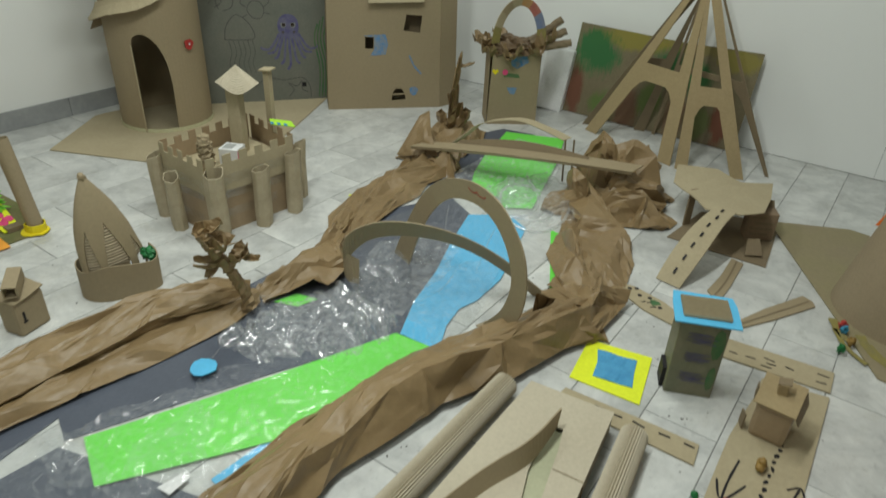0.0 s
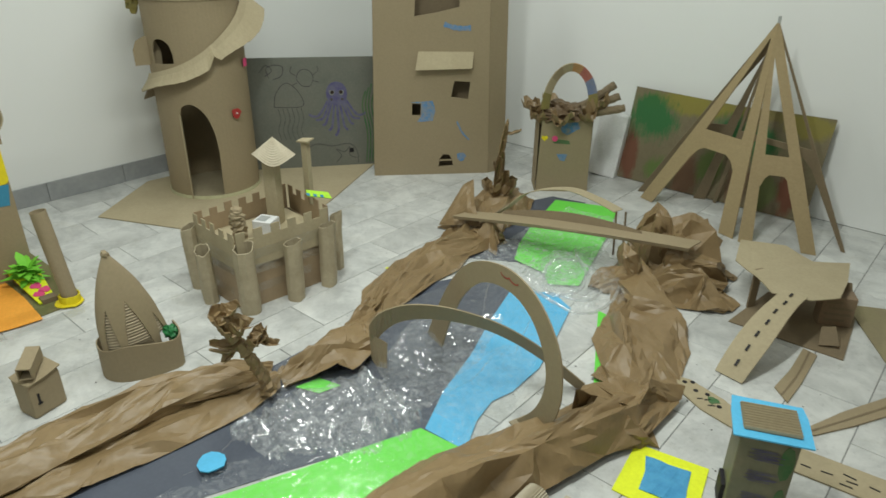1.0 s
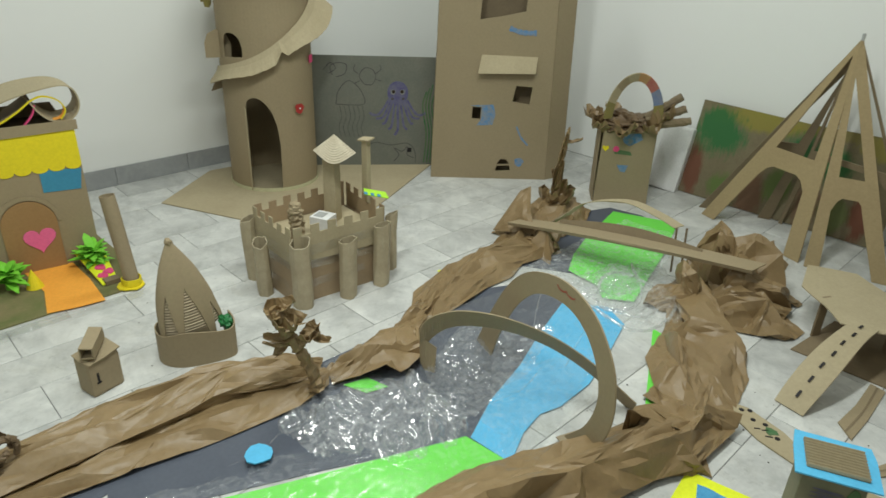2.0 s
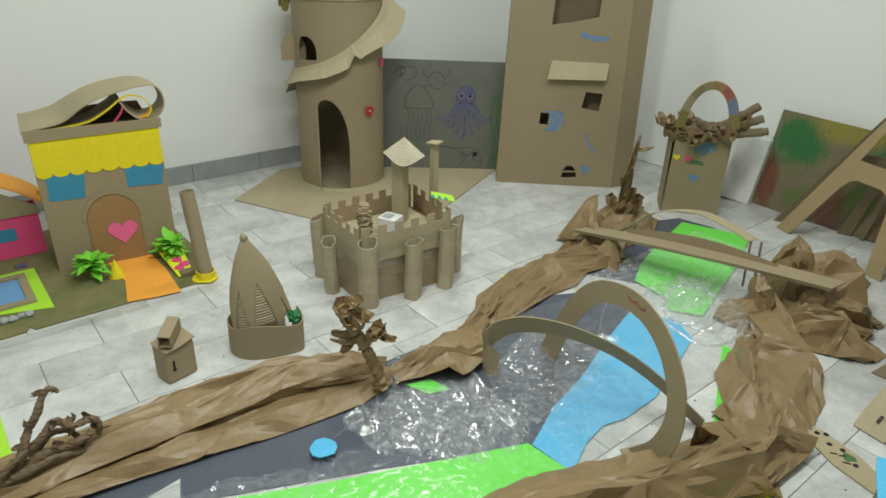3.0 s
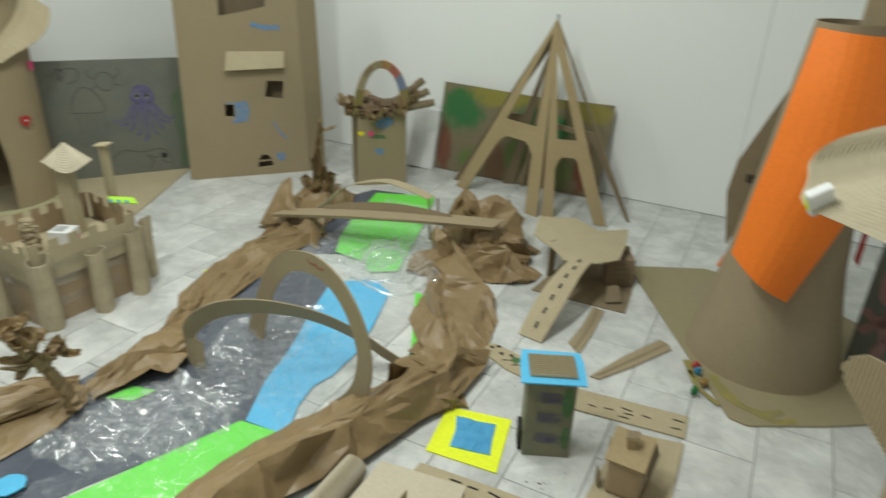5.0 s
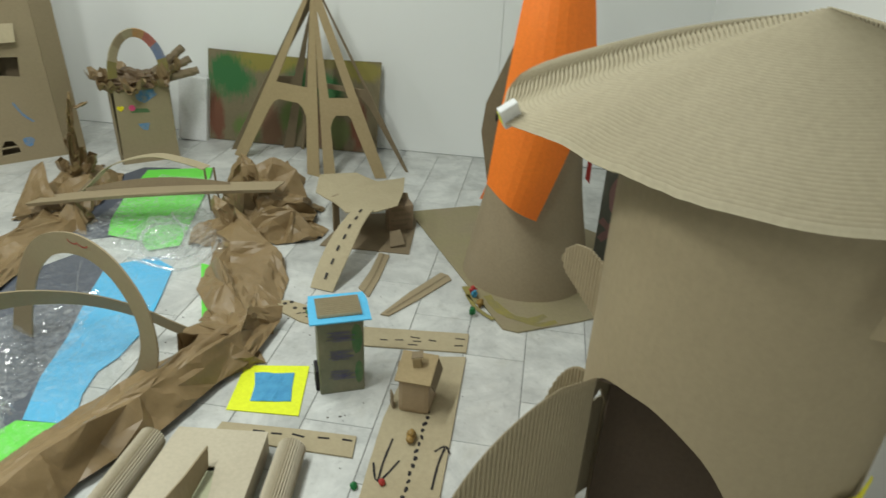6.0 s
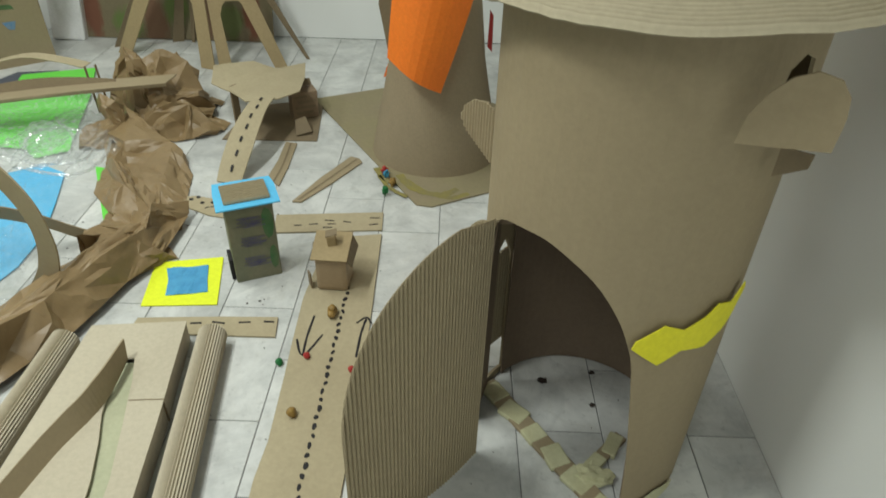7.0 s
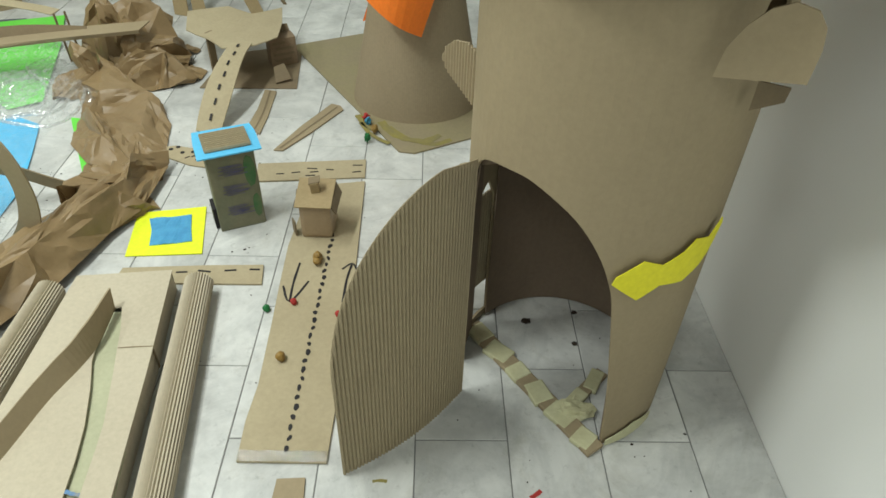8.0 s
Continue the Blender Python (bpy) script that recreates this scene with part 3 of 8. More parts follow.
# ---------------------------------------------------------------- river
river = [
    ("grey_paper", SLATE, [(-2.0, -0.8), (-1.80, -0.8), (-1.788, -0.565), (-1.818, -0.405), (-1.728, -0.437), (-1.52, 0.05), (-1.335, 0.45), (-1.47, 0.8), (-1.63, 1.26), (-1.80, 1.35), (-1.92, 1.1), (-1.93, 0.3)], 0.001, "slate grey paper sheet lying as river bed under film"),
    ("grey_paper", SLATE, [(-1.75, -1.35), (-1.15, -1.35), (-1.2, -0.3), (-1.72, -0.455), (-1.73, -0.59), (-1.77, -1.3)], 0.001, "slate grey paper sheet at the river's near end"),
    ("grey_paper", SLATE, [(-2.22, 1.9), (-2.08, 2.26), (-1.9, 2.3), (-1.75, 1.5), (-2.0, 1.35)], 0.001, "slate grey paper sheet under the far bridge"),
    ("blue_paper", SKY, [(-1.344, 0.43), (-1.2, 0.44), (-1.255, 0.56), (-1.275, 0.66), (-1.255, 0.74), (-1.262, 0.9), (-1.32, 1.1), (-1.385, 1.3), (-1.5, 1.36), (-1.635, 1.25), (-1.56, 1.02), (-1.475, 0.80), (-1.42, 0.6)], 0.005, "sky blue paper sheet in the bend of the river"),
    ("green_paper", GREEN, [(-1.694, -0.404), (-1.53, -0.47), (-1.30, -0.1), (-1.16, 0.36), (-1.22, 0.435), (-1.353, 0.42), (-1.44, 0.2), (-1.56, -0.1)], 0.009, "bright green paper sheet in the river"),
    ("green_paper", GREEN, [(-1.782, 1.488), (-1.86, 1.63), (-1.933, 1.838), (-2.03, 2.21), (-1.73, 2.33), (-1.604, 1.995), (-1.45, 1.47), (-1.55, 1.40), (-1.62, 1.47)], 0.009, "bright green paper sheet under the far bridge"),
    ("green_paper", GREEN, [(-1.30, 1.36), (-1.165, 1.1), (-1.03, 0.84), (-1.0, 0.9), (-1.25, 1.35)], 0.003, "narrow green paper sliver along the bank"),
    ("blue_paper", SKY, [(-1.34, -0.29), (-1.33, -0.1), (-1.2, 0.05), (-1.16, -0.1), (-1.22, -0.3)], 0.004, "sky blue paper scrap under the river's edge"),
    ("white_paper", WHITE, [(-1.41, -0.385), (-1.37, -0.38), (-1.375, -0.32), (-1.40, -0.325)], 0.014, "small white paper scrap in the river"),
    ("green_paper", GREEN, [(-1.78, 0.30), (-1.70, 0.33), (-1.68, 0.40), (-1.76, 0.38)], 0.006, "small green paper corner beneath the bank"),
]
for name, material, pts, z, label in river:
    cx, cy = sum(p[0] for p in pts) / len(pts), sum(p[1] for p in pts) / len(pts)
    grounded(name, floor_sheet(pts, z, 0.002), material, cx, cy, 0, label=label, category="paper sheet", group="river papers")

stone = disc(0.038, 0.004, pose(-1.67, -0.06, 0.0215, 0, 0, 20), 11, 0.07)
grounded("blue_disc", stone, SKY, -1.67, -0.06, 0.022, label="small round blue foam disc floating on the grey river", category="disc")


def film(name, x0, x1, y0, y1, material, amp, z, seed, shape=None, step=0.007, label="", freq=1.0, dome=None):
    """Clear film over the river: sharply creased, and puffed up where dome(x, y) is above nought."""
    bm = bmesh.new()
    nx, ny = int((x1 - x0) / step), int((y1 - y0) / step)
    grid = {}
    for i in range(nx + 1):
        for j in range(ny + 1):
            x, y = x0 + (x1 - x0) * i / nx, y0 + (y1 - y0) * j / ny
            if shape and not shape(x, y):
                continue
            p = Vector((x * 9 * freq, y * 9 * freq, seed))
            warp = Vector((noise.noise(p * 0.5), noise.noise(p * 0.5 + Vector((9, 9, 0))), 0)) * 2
            h = 14 * freq * folds(Vector((x, y, 0)) + warp * 0.02, seed, 14, 6.0 * freq, 40.0 * freq)
            calm = min(1.0, max(0.25, 0.7 + 1.6 * noise.noise(Vector((x * 3.5, y * 3.5, seed + 4)))))
            up = dome(x, y) if dome else 0.0
            grid[i, j] = bm.verts.new((x + 0.004 * noise.noise(p * 3), y, z + up + amp * calm * max(0, 0.5 + 0.5 * h)))
    for (i, j), v in grid.items():
        q = [grid.get(k) for k in ((i, j), (i + 1, j), (i + 1, j + 1), (i, j + 1))]
        if all(q):
            bm.faces.new(q)
    bmesh.ops.delete(bm, geom=[v for v in bm.verts if not v.link_faces], context="VERTS")
    ob = grounded(name, bm, material, (x0 + x1) / 2, (y0 + y1) / 2, z, True, label, "plastic film", "river film")
    ob.visible_shadow = False
    return ob


def river_shape(x, y):
    left = -1.86 - 0.06 * math.sin(3 * y) - (0.12 if y > 1.2 else 0)
    if -0.42 < y < 0.12:
        left = -1.63 + 0.35 * max(0.0, -0.1 - y) + 0.03 * math.sin(23 * y)
    right = -1.19 - (0.25 * max(0, y - 0.75)) + 0.05 * math.sin(5 * y)
    return left < x < right


def lobe(x, y, cx, cy, rx, ry, turn, wob):
    """Below 1 inside a wavy oval."""
    c, sn = math.cos(radians(turn)), math.sin(radians(turn))
    a, b = (c * (x - cx) + sn * (y - cy)) / rx, (c * (y - cy) - sn * (x - cx)) / ry
    return math.hypot(a, b) * (1 + 0.12 * math.sin(3 * math.atan2(b, a) + wob) + 0.07 * math.sin(7 * math.atan2(b, a) + 2 * wob))


film("plastic_film", -2.0, -1.1, -1.2, 1.45, FILM, 0.0019, 0.014, 2.0, river_shape, 0.0055, "crinkled clear plastic film covering the paper river", 5.0)
film("plastic_film", -1.85, -1.3, 0.0, 0.62, FILM_HEAVY, 0.03, 0.018, 5.0,
     lambda x, y: lobe(x, y, -1.55, 0.265, 0.245, 0.165, 54, 1.0) < 1, 0.006, "heaped folds of crinkled clear plastic film", 1.7,
     lambda x, y: 0.03 * max(0.0, 1 - lobe(x, y, -1.55, 0.265, 0.245, 0.165, 54, 1.0) ** 4) ** 0.5)
film("plastic_film", -1.80, -1.34, 0.36, 1.08, FILM_MID, 0.013, 0.016, 7.0, lambda x, y: lobe(x, y, -1.56, 0.72, 0.155, 0.31, 12, 2.0) < 1, 0.007,
     "crinkled clear plastic film fold on the grey river", 2.2)
film("plastic_film", -1.52, -1.1, 0.4, 1.02, FILM, 0.006, 0.017, 15.0, lambda x, y: lobe(x, y, -1.31, 0.71, 0.14, 0.27, 12, 1.0) < 1, 0.007,
     "crinkled clear plastic film over the blue paper", 2.4)
film("plastic_film", -1.80, -1.18, 1.2, 1.78, FILM_MID, 0.02, 0.018, 11.0, lambda x, y: lobe(x, y, -1.47, 1.50, 0.21, 0.25, 20, 0.5) < 1, 0.007,
     "limp clear plastic bag on the green paper", 1.6, lambda x, y: 0.045 * max(0.0, 1 - lobe(x, y, -1.47, 1.50, 0.21, 0.25, 20, 0.5) ** 3) ** 0.5)
film("plastic_film", -1.95, -1.42, 1.35, 2.16, FILM_VEIL, 0.01, 0.016, 9.0, lambda x, y: -1.93 < x < -1.4 - 0.25 * (y - 1.35), 0.01,
     "crinkled clear plastic film under the far bridge", 2.5)
film("plastic_film", -1.78, -1.28, -0.56, -0.12, FILM, 0.007, 0.019, 13.0, lambda x, y: lobe(x, y, -1.56, -0.34, 0.2, 0.17, 50, 1.6) < 1, 0.007, "crinkled milky plastic film over the river's near end", 2.4)
for line in ([(-1.70, -0.14), (-1.69, -0.05), (-1.72, 0.04)], [(-1.66, -0.28), (-1.645, -0.17), (-1.60, -0.05)], [(-1.70, -0.33), (-1.68, -0.24), (-1.675, -0.16)],
             [(-1.55, 0.55), (-1.50, 0.72), (-1.52, 0.9)], [(-1.42, 0.5), (-1.38, 0.68), (-1.40, 0.8)], [(-1.36, 0.9), (-1.42, 1.05), (-1.47, 1.2)], [(-1.66, 0.7), (-1.60, 0.84), (-1.62, 1.0)], [(-1.58, 1.0), (-1.66, 1.12), (-1.72, 1.22)]):
    crest = spline([(x, y, (0.017 if y > 0.4 else 0.007) + 0.003 * math.sin(k)) for k, (x, y) in enumerate(line)], 8)
    streak = strip([(p[0] + 0.003 * noise.noise((k * 0.7, p[1] * 9, 0)), p[1], p[2]) for k, p in enumerate(crest)], 0.006, (1, 0.2, 0.5), 0)
    ob = grounded("film_crease", streak, FILM_HEAVY, line[0][0], line[0][1], 0.003, False, "thin raised crease of clear plastic film", "plastic film", "river film")
    ob.visible_shadow = False
for line, what in (([(-1.567, 1.389), (-1.61, 1.476), (-1.62, 1.567), (-1.593, 1.631), (-1.535, 1.633), (-1.46, 1.538), (-1.404, 1.409), (-1.423, 1.341), (-1.486, 1.318), (-1.55, 1.355)], "round"),
                   ([(-1.56, 1.29), (-1.5, 1.262), (-1.427, 1.25), (-1.344, 1.262), (-1.291, 1.323), (-1.278, 1.433), (-1.318, 1.57), (-1.36, 1.66)], "bag"),
                   ([(-1.5, 1.3), (-1.431, 1.307), (-1.37, 1.329), (-1.343, 1.407), (-1.374, 1.563)], "bag"), ([(-1.62, 1.72), (-1.56, 1.64), (-1.5, 1.6), (-1.45, 1.62)], "bag")):
    edge = spline([(x, y, 0.03 + 0.012 * math.sin(k * 1.3)) for k, (x, y) in enumerate(line)], 7)
    ob = grounded("film_crease", crumpled_limb([p[:3] for p in edge[::3]], [0.0052] * len(edge[::3]), line[0][0] * 7, 7, 0.6, 3), FILM_RIM, line[0][0], line[0][1], 0.02, True, "rolled " + what + " rim of the clear plastic bag", "plastic film", "river film")
    ob.visible_shadow = False
bowl = bmesh.new()
bmesh.ops.create_uvsphere(bowl, u_segments=28, v_segments=12, radius=1)
for v in bowl.verts:
    v.co = Vector((-1.57 + 0.085 * v.co.x * (1 + 0.15 * noise.noise(v.co * 3)), 1.53 + 0.11 * v.co.y, 0.02 + max(0, v.co.z) * 0.075 * (1 + 0.3 * noise.noise(v.co * 2))))
bmesh.ops.remove_doubles(bowl, verts=bowl.verts, dist=0.0005)
ob = grounded("plastic_bubble", bowl, FILM_MID, -1.56, 1.53, 0.02, True, "puffed clear plastic bubble on the green paper", "plastic film")
ob.visible_shadow = False

# ---------------------------------------------------------------- kraft paper banks
banks = [
    ("crumpled long brown kraft paper bank along the grey river", 3, (0.15, 0.032, 0.014, 0.012, 3, 0.055, 0.01), [(-1.91, -1.15, -2.14, -1.25, 0.06, 0.55), (-1.89, -0.62, -2.13, -0.72, 0.06, 0.55), (-1.84, -0.3, -2.12, -0.36, 0.08, 0.6), (-1.79, -0.05, -2.07, 0.0, 0.088, 0.6), (-1.77, 0.12, -1.98, 0.2, 0.08, 0.6), (-1.80, 0.27, -1.93, 0.32, 0.05, 0.5)]),
    ("short rumpled kraft paper heap by the small arch", 14, (0.12, 0.075, 0.026, 0.02, 3, 0.12, 0.03), [(-1.79, 0.26, -1.9, 0.3, 0.04, 0.5), (-1.72, 0.4, -1.9, 0.42, 0.085, 0.5), (-1.68, 0.53, -1.92, 0.6, 0.08, 0.5), (-1.76, 0.64, -1.98, 0.74, 0.06, 0.5), (-1.84, 0.78, -2.03, 0.86, 0.03, 0.5)]),
    ("flat creased kraft paper sheet beside the river", 25, (0.17, 0.085, 0.024, 0.022, 3, 0.075, 0.01), [(-1.84, 0.72, -2.0, 0.76, 0.03, 0.5), (-1.87, 0.95, -2.12, 0.93, 0.05, 0.4), (-1.9, 1.2, -2.16, 1.18, 0.055, 0.35), (-1.93, 1.42, -2.2, 1.46, 0.07, 0.4), (-1.93, 1.62, -2.22, 1.66, 0.06, 0.4)]),
    ("rumpled kraft paper bank below the bark tree", 31, (0.13, 0.09, 0.035, 0.025, 3, 0.13, 0.01), [(-1.98, 1.58, -2.24, 1.5, 0.05, 0.5), (-2.0, 1.75, -2.32, 1.72, 0.11, 0.6), (-2.05, 1.95, -2.36, 2.0, 0.12, 0.6), (-2.12, 2.12, -2.32, 2.2, 0.05, 0.5)]),
    ("fat rolled kraft paper bank in front of the river", 41, (0.15, 0.04, 0.019, 0.013, 3, 0.065, 0.01), [(-1.31, -0.42, -1.1, -0.5, 0.07, 0.5), (-1.31, -0.2, -1.1, -0.27, 0.11, 0.5), (-1.30, 0.05, -1.08, 0.0, 0.12, 0.5), (-1.26, 0.3, -1.045, 0.22, 0.12, 0.5), (-1.16, 0.55, -0.95, 0.45, 0.135, 0.5), (-1.08, 0.78, -0.88, 0.68, 0.135, 0.45), (-1.06, 0.93, -0.82, 0.86, 0.11, 0.4), (-1.07, 1.03, -0.83, 1.02, 0.05, 0.5)]),
    ("creased kraft paper bank opposite the blue river bend", 55, (0.13, 0.075, 0.042, 0.042, 3, 0.1, 0.01), [(-1.08, 0.95, -0.85, 0.95, 0.04, 0.5), (-1.17, 1.1, -0.88, 1.12, 0.05, 0.5), (-1.27, 1.27, -0.93, 1.28, 0.055, 0.5), (-1.34, 1.45, -0.97, 1.46, 0.055, 0.5), (-1.41, 1.62, -1.12, 1.6, 0.07, 0.5), (-1.47, 1.82, -1.24, 1.78, 0.07, 0.5)]),
]
laps = {3: (0.2, 0.22, 0.3, 0.42, 0.55, 0.5), 41: (0.35, 0.3, 0.32, 0.28, 0.3, 0.35, 0.45, 0.5)}
for label, seed, ways, stations in banks:
    ds, dw, amp, side, levels, crush, lip = ways
    bm = paper_sheet(stations, ds, dw, seed, amp, side, levels, crush, lip, laps.get(seed, ()))
    mid = stations[len(stations) // 2]
    grounded("paper_bank", bm, KRAFT, (mid[0] + mid[2]) / 2, (mid[1] + mid[3]) / 2, 0, 22, label, "paper bank", "river banks")


heaps = [
    ("tall heap of crumpled brown kraft paper by the lattice tower", 71, [(-1.42, 1.84, -1.40, 2.02, 0.15, 0.5), (-1.36, 1.80, -1.30, 2.06, 0.27, 0.55), (-1.27, 1.76, -1.22, 2.06, 0.19, 0.55), (-1.20, 1.72, -1.13, 2.04, 0.22, 0.55), (-1.10, 1.74, -1.05, 2.03, 0.12, 0.5), (-1.02, 1.80, -0.99, 1.98, 0.1, 0.5)]),
    ("low crumpled kraft paper heap beside the bridge end", 77, [(-1.30, 1.66, -1.26, 1.80, 0.05, 0.5), (-1.18, 1.62, -1.12, 1.84, 0.09, 0.4), (-1.06, 1.64, -1.02, 1.82, 0.08, 0.4), (-0.96, 1.70, -0.95, 1.80, 0.03, 0.5)]),
    ("peaked fold of kraft paper beneath the bridge end", 83, [(-1.38, 1.50, -1.26, 1.52, 0.05, 0.5), (-1.38, 1.58, -1.25, 1.60, 0.15, 0.5), (-1.40, 1.66, -1.27, 1.68, 0.08, 0.5)]),
    ("creased kraft paper heap at the foot of the arch", 89, [(-1.08, 0.74, -0.90, 0.66, 0.08, 0.5), (-1.05, 0.84, -0.84, 0.78, 0.12, 0.5), (-1.02, 0.95, -0.80, 0.90, 0.09, 0.5), (-1.0, 1.04, -0.80, 1.02, 0.04, 0.5)]),
    ("dark crumpled kraft paper under the bridge's west end", 97, [(-2.08, 1.50, -2.06, 1.60, 0.04, 0.5), (-2.0, 1.48, -1.98, 1.62, 0.08, 0.5), (-1.92, 1.50, -1.91, 1.62, 0.04, 0.5)]),
]
for label, seed, stations in heaps:
    bm = paper_sheet(stations, 0.085, 0.07, seed, 0.058, 0.05, 3, 0.17)
    mid = stations[len(stations) // 2]
    grounded("crumpled_paper", bm, KRAFT, (mid[0] + mid[2]) / 2, (mid[1] + mid[3]) / 2, 0, 22, label, "crumpled paper", "paper heaps")

# folded upright sheet and small paper flaps beside the bark tree
flap = bmesh.new()
tip, heel, toe, fold_a, fold_b = (flap.verts.new(p) for p in ((-2.19, 1.70, 0.225), (-2.26, 1.53, 0.02), (-2.03, 1.56, 0.07), (-2.10, 1.60, 0.15), (-2.235, 1.68, 0.19)))
for trio in ((heel, toe, fold_a), (heel, fold_a, tip), (heel, tip, fold_b)):
    flap.faces.new(trio)
bmesh.ops.subdivide_edges(flap, edges=flap.edges[:], cuts=9, use_grid_fill=True)
for v in flap.verts:
    w = 0.007 - 0.03 * abs(noise.noise(v.co * 9)) + 0.006 * noise.noise(v.co * 34)
    v.co += Vector((0.5 * w, -0.8 * w, 0.5 * w))
thicken(flap, 0.0015)
grounded("folded_paper", flap, KRAFT, -2.3, 1.7, 0, False, "stiff folded brown kraft sheet standing on edge", "folded paper")

# ---------------------------------------------------------------- arches and bridge
A0, A1 = (-1.61, 0.79), (-1.12, 0.62)
outer = spline([(-0.073, 0.004), (0.01, 0.17), (0.10, 0.315), (0.19, 0.405), (0.29, 0.455), (0.40, 0.478), (0.50, 0.462), (0.575, 0.415), (0.636, 0.33), (0.652, 0.21), (0.62, 0.10), (0.546, 0.004)], 6)
inner = spline([(0.03, 0.004), (0.075, 0.12), (0.15, 0.26), (0.23, 0.35), (0.31, 0.395), (0.40, 0.412), (0.47, 0.40), (0.53, 0.36), (0.575, 0.29), (0.585, 0.21), (0.55, 0.11), (0.465, 0.004)], 6)
arch = thing("cardboard_arch", *A0, 0, "flat brown cardboard arch cut out, standing across the river", "arch", "river arches")
part("arch_sheet", sheet([p[:] for p in outer] + [p[:] for p in inner[::-1]], 0.005, upright(A0, A1)), CARD, arch)
m = upright(A0, A1)
part("foot_tab", sheet([(0.47, -0.03), (0.58, -0.03), (0.58, 0.05), (0.47, 0.05)], 0.004, Matrix.Translation((0, 0, 0.012)) @ pose(*A0, 0, 0, 0, -19)), CARD, arch)
for side in (-0.021, 0.021):
    loop = [(0.4 + side + 0.02 * math.cos(a), 0.455 + 0.009 * math.sin(a)) for a in (math.pi * (1 + k / 8) for k in range(9))]
    part("pen_mark", stroke(loop, 0.003, m, 0.0065), RED, arch, "small red pen curve")

B0 = Vector((-1.66, 0.56, 0))
bd = Vector((0.57, 0.34, 0)).normalized()
mid_line = spline([(0.02, 0.03), (-0.035, 0.09), (0.0, 0.17), (0.08, 0.222), (0.2, 0.236), (0.327, 0.217), (0.43, 0.178), (0.53, 0.118), (0.60, 0.06), (0.66, 0.012)], 6)
pts = [B0 + bd * p[0] + Vector((0, 0, p[1])) for p in mid_line]
small = thing("cardboard_arch", B0.x, B0.y, 0, "thin bent cardboard strip arching low over the river", "arch", "river arches")
part("arch_strip", strip(pts, [0.12 - 0.05 * min(1, k / 30) for k in range(len(pts))], [Vector((-0.1 + 0.35 * min(1, k / 16), 0.15 - 0.55 * min(1, k / 16), 0.9)) for k in range(len(pts))], 0.004), CARD, small)

bridge = thing("bridge", -1.6, 1.64, 0, "flat cardboard footbridge laid across the river", "bridge")
dk = [(-2.16, 1.51), (-1.6, 1.6), (-1.13, 1.735), (-1.12, 1.83), (-1.65, 1.705), (-2.13, 1.60)]
bm = fill(dk, (), 0.06)
for v in bm.verts:
    t = (v.co.x + 2.14) / 1.02
    v.co.z = 0.105 + 0.085 * t + 0.02 * math.sin(math.pi * t)
part("deck", thicken(bm, 0.005), CARD, bridge)
rail = []
for k in range(15):
    t = k / 14
    x, y = -1.96 + 0.62 * t, 1.64 + 0.11 * t
    rail.append((x, y, 0.118 + 0.085 * (x + 2.14) / 1.08 + 0.006 + 0.02 * math.sin(math.pi * t)))
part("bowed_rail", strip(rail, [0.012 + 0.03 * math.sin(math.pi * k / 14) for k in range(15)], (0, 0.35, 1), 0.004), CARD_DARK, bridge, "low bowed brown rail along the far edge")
hem = [(-2.15 + 1.02 * k / 12, 1.508 + 0.155 * k / 12 + 0.068 * (k / 12) ** 2, 0.1 + 0.085 * k / 12 + 0.02 * math.sin(math.pi * k / 12)) for k in range(13)]
part("edge_fold", strip(hem, 0.016, (0, -0.3, 1), 0.004), CARD, bridge)
bow = thing("bowed_strip", -1.7, 1.9, 0, "thin bowed cardboard strip spanning behind the footbridge", "cardboard strip")
line = spline([(-2.13, 1.62, 0.01), (-2.02, 1.75, 0.11), (-1.95, 1.83, 0.185), (-1.8, 1.92, 0.215), (-1.65, 1.93, 0.20), (-1.505, 1.86, 0.205)], 6)
part("span", strip(line, 0.045, (0.45, 0.75, 0.18), 0.003), CARD_PALE, bow)
for dx in (0.0, 0.03):
    part("tie", strip([(-1.505 + dx, 1.84 + dx, 0.205), (-1.495 + dx, 1.83 + dx, 0.1), (-1.485 + dx, 1.82 + dx, 0.01)], 0.01, (0.3, 0.9, 0), 0.003), CARD_DARK, bow, "thin dark upright cardboard edge")
part("tie", strip([(-1.985, 1.72, 0.15), (-2.05, 1.62, 0.075), (-2.09, 1.55, 0.012)], 0.008, (0.8, 0.3, 0), 0.003), CARD_DARK, bow)

# ---------------------------------------------------------------- trees of twisted paper


def paper_tree(label, x, y, z, limbs, flakes, material=KRAFT):
    root = thing("paper_tree", x, y, 0, label, "tree", "paper trees")
    for i, (pts, radii) in enumerate(limbs):
        part("trunk" if i == 0 else "branch", crumpled_limb([(x + p[0], y + p[1], z + p[2]) for p in pts], radii, i * 5.1 + x), material, root)
    for i, (c, d, ln, w) in enumerate(flakes):
        part("paper_leaf", torn_flake((x + c[0], y + c[1], z + c[2]), d, (0.3, -0.3, 1), ln, w, i * 2.3 + y, 0.25), material, root)


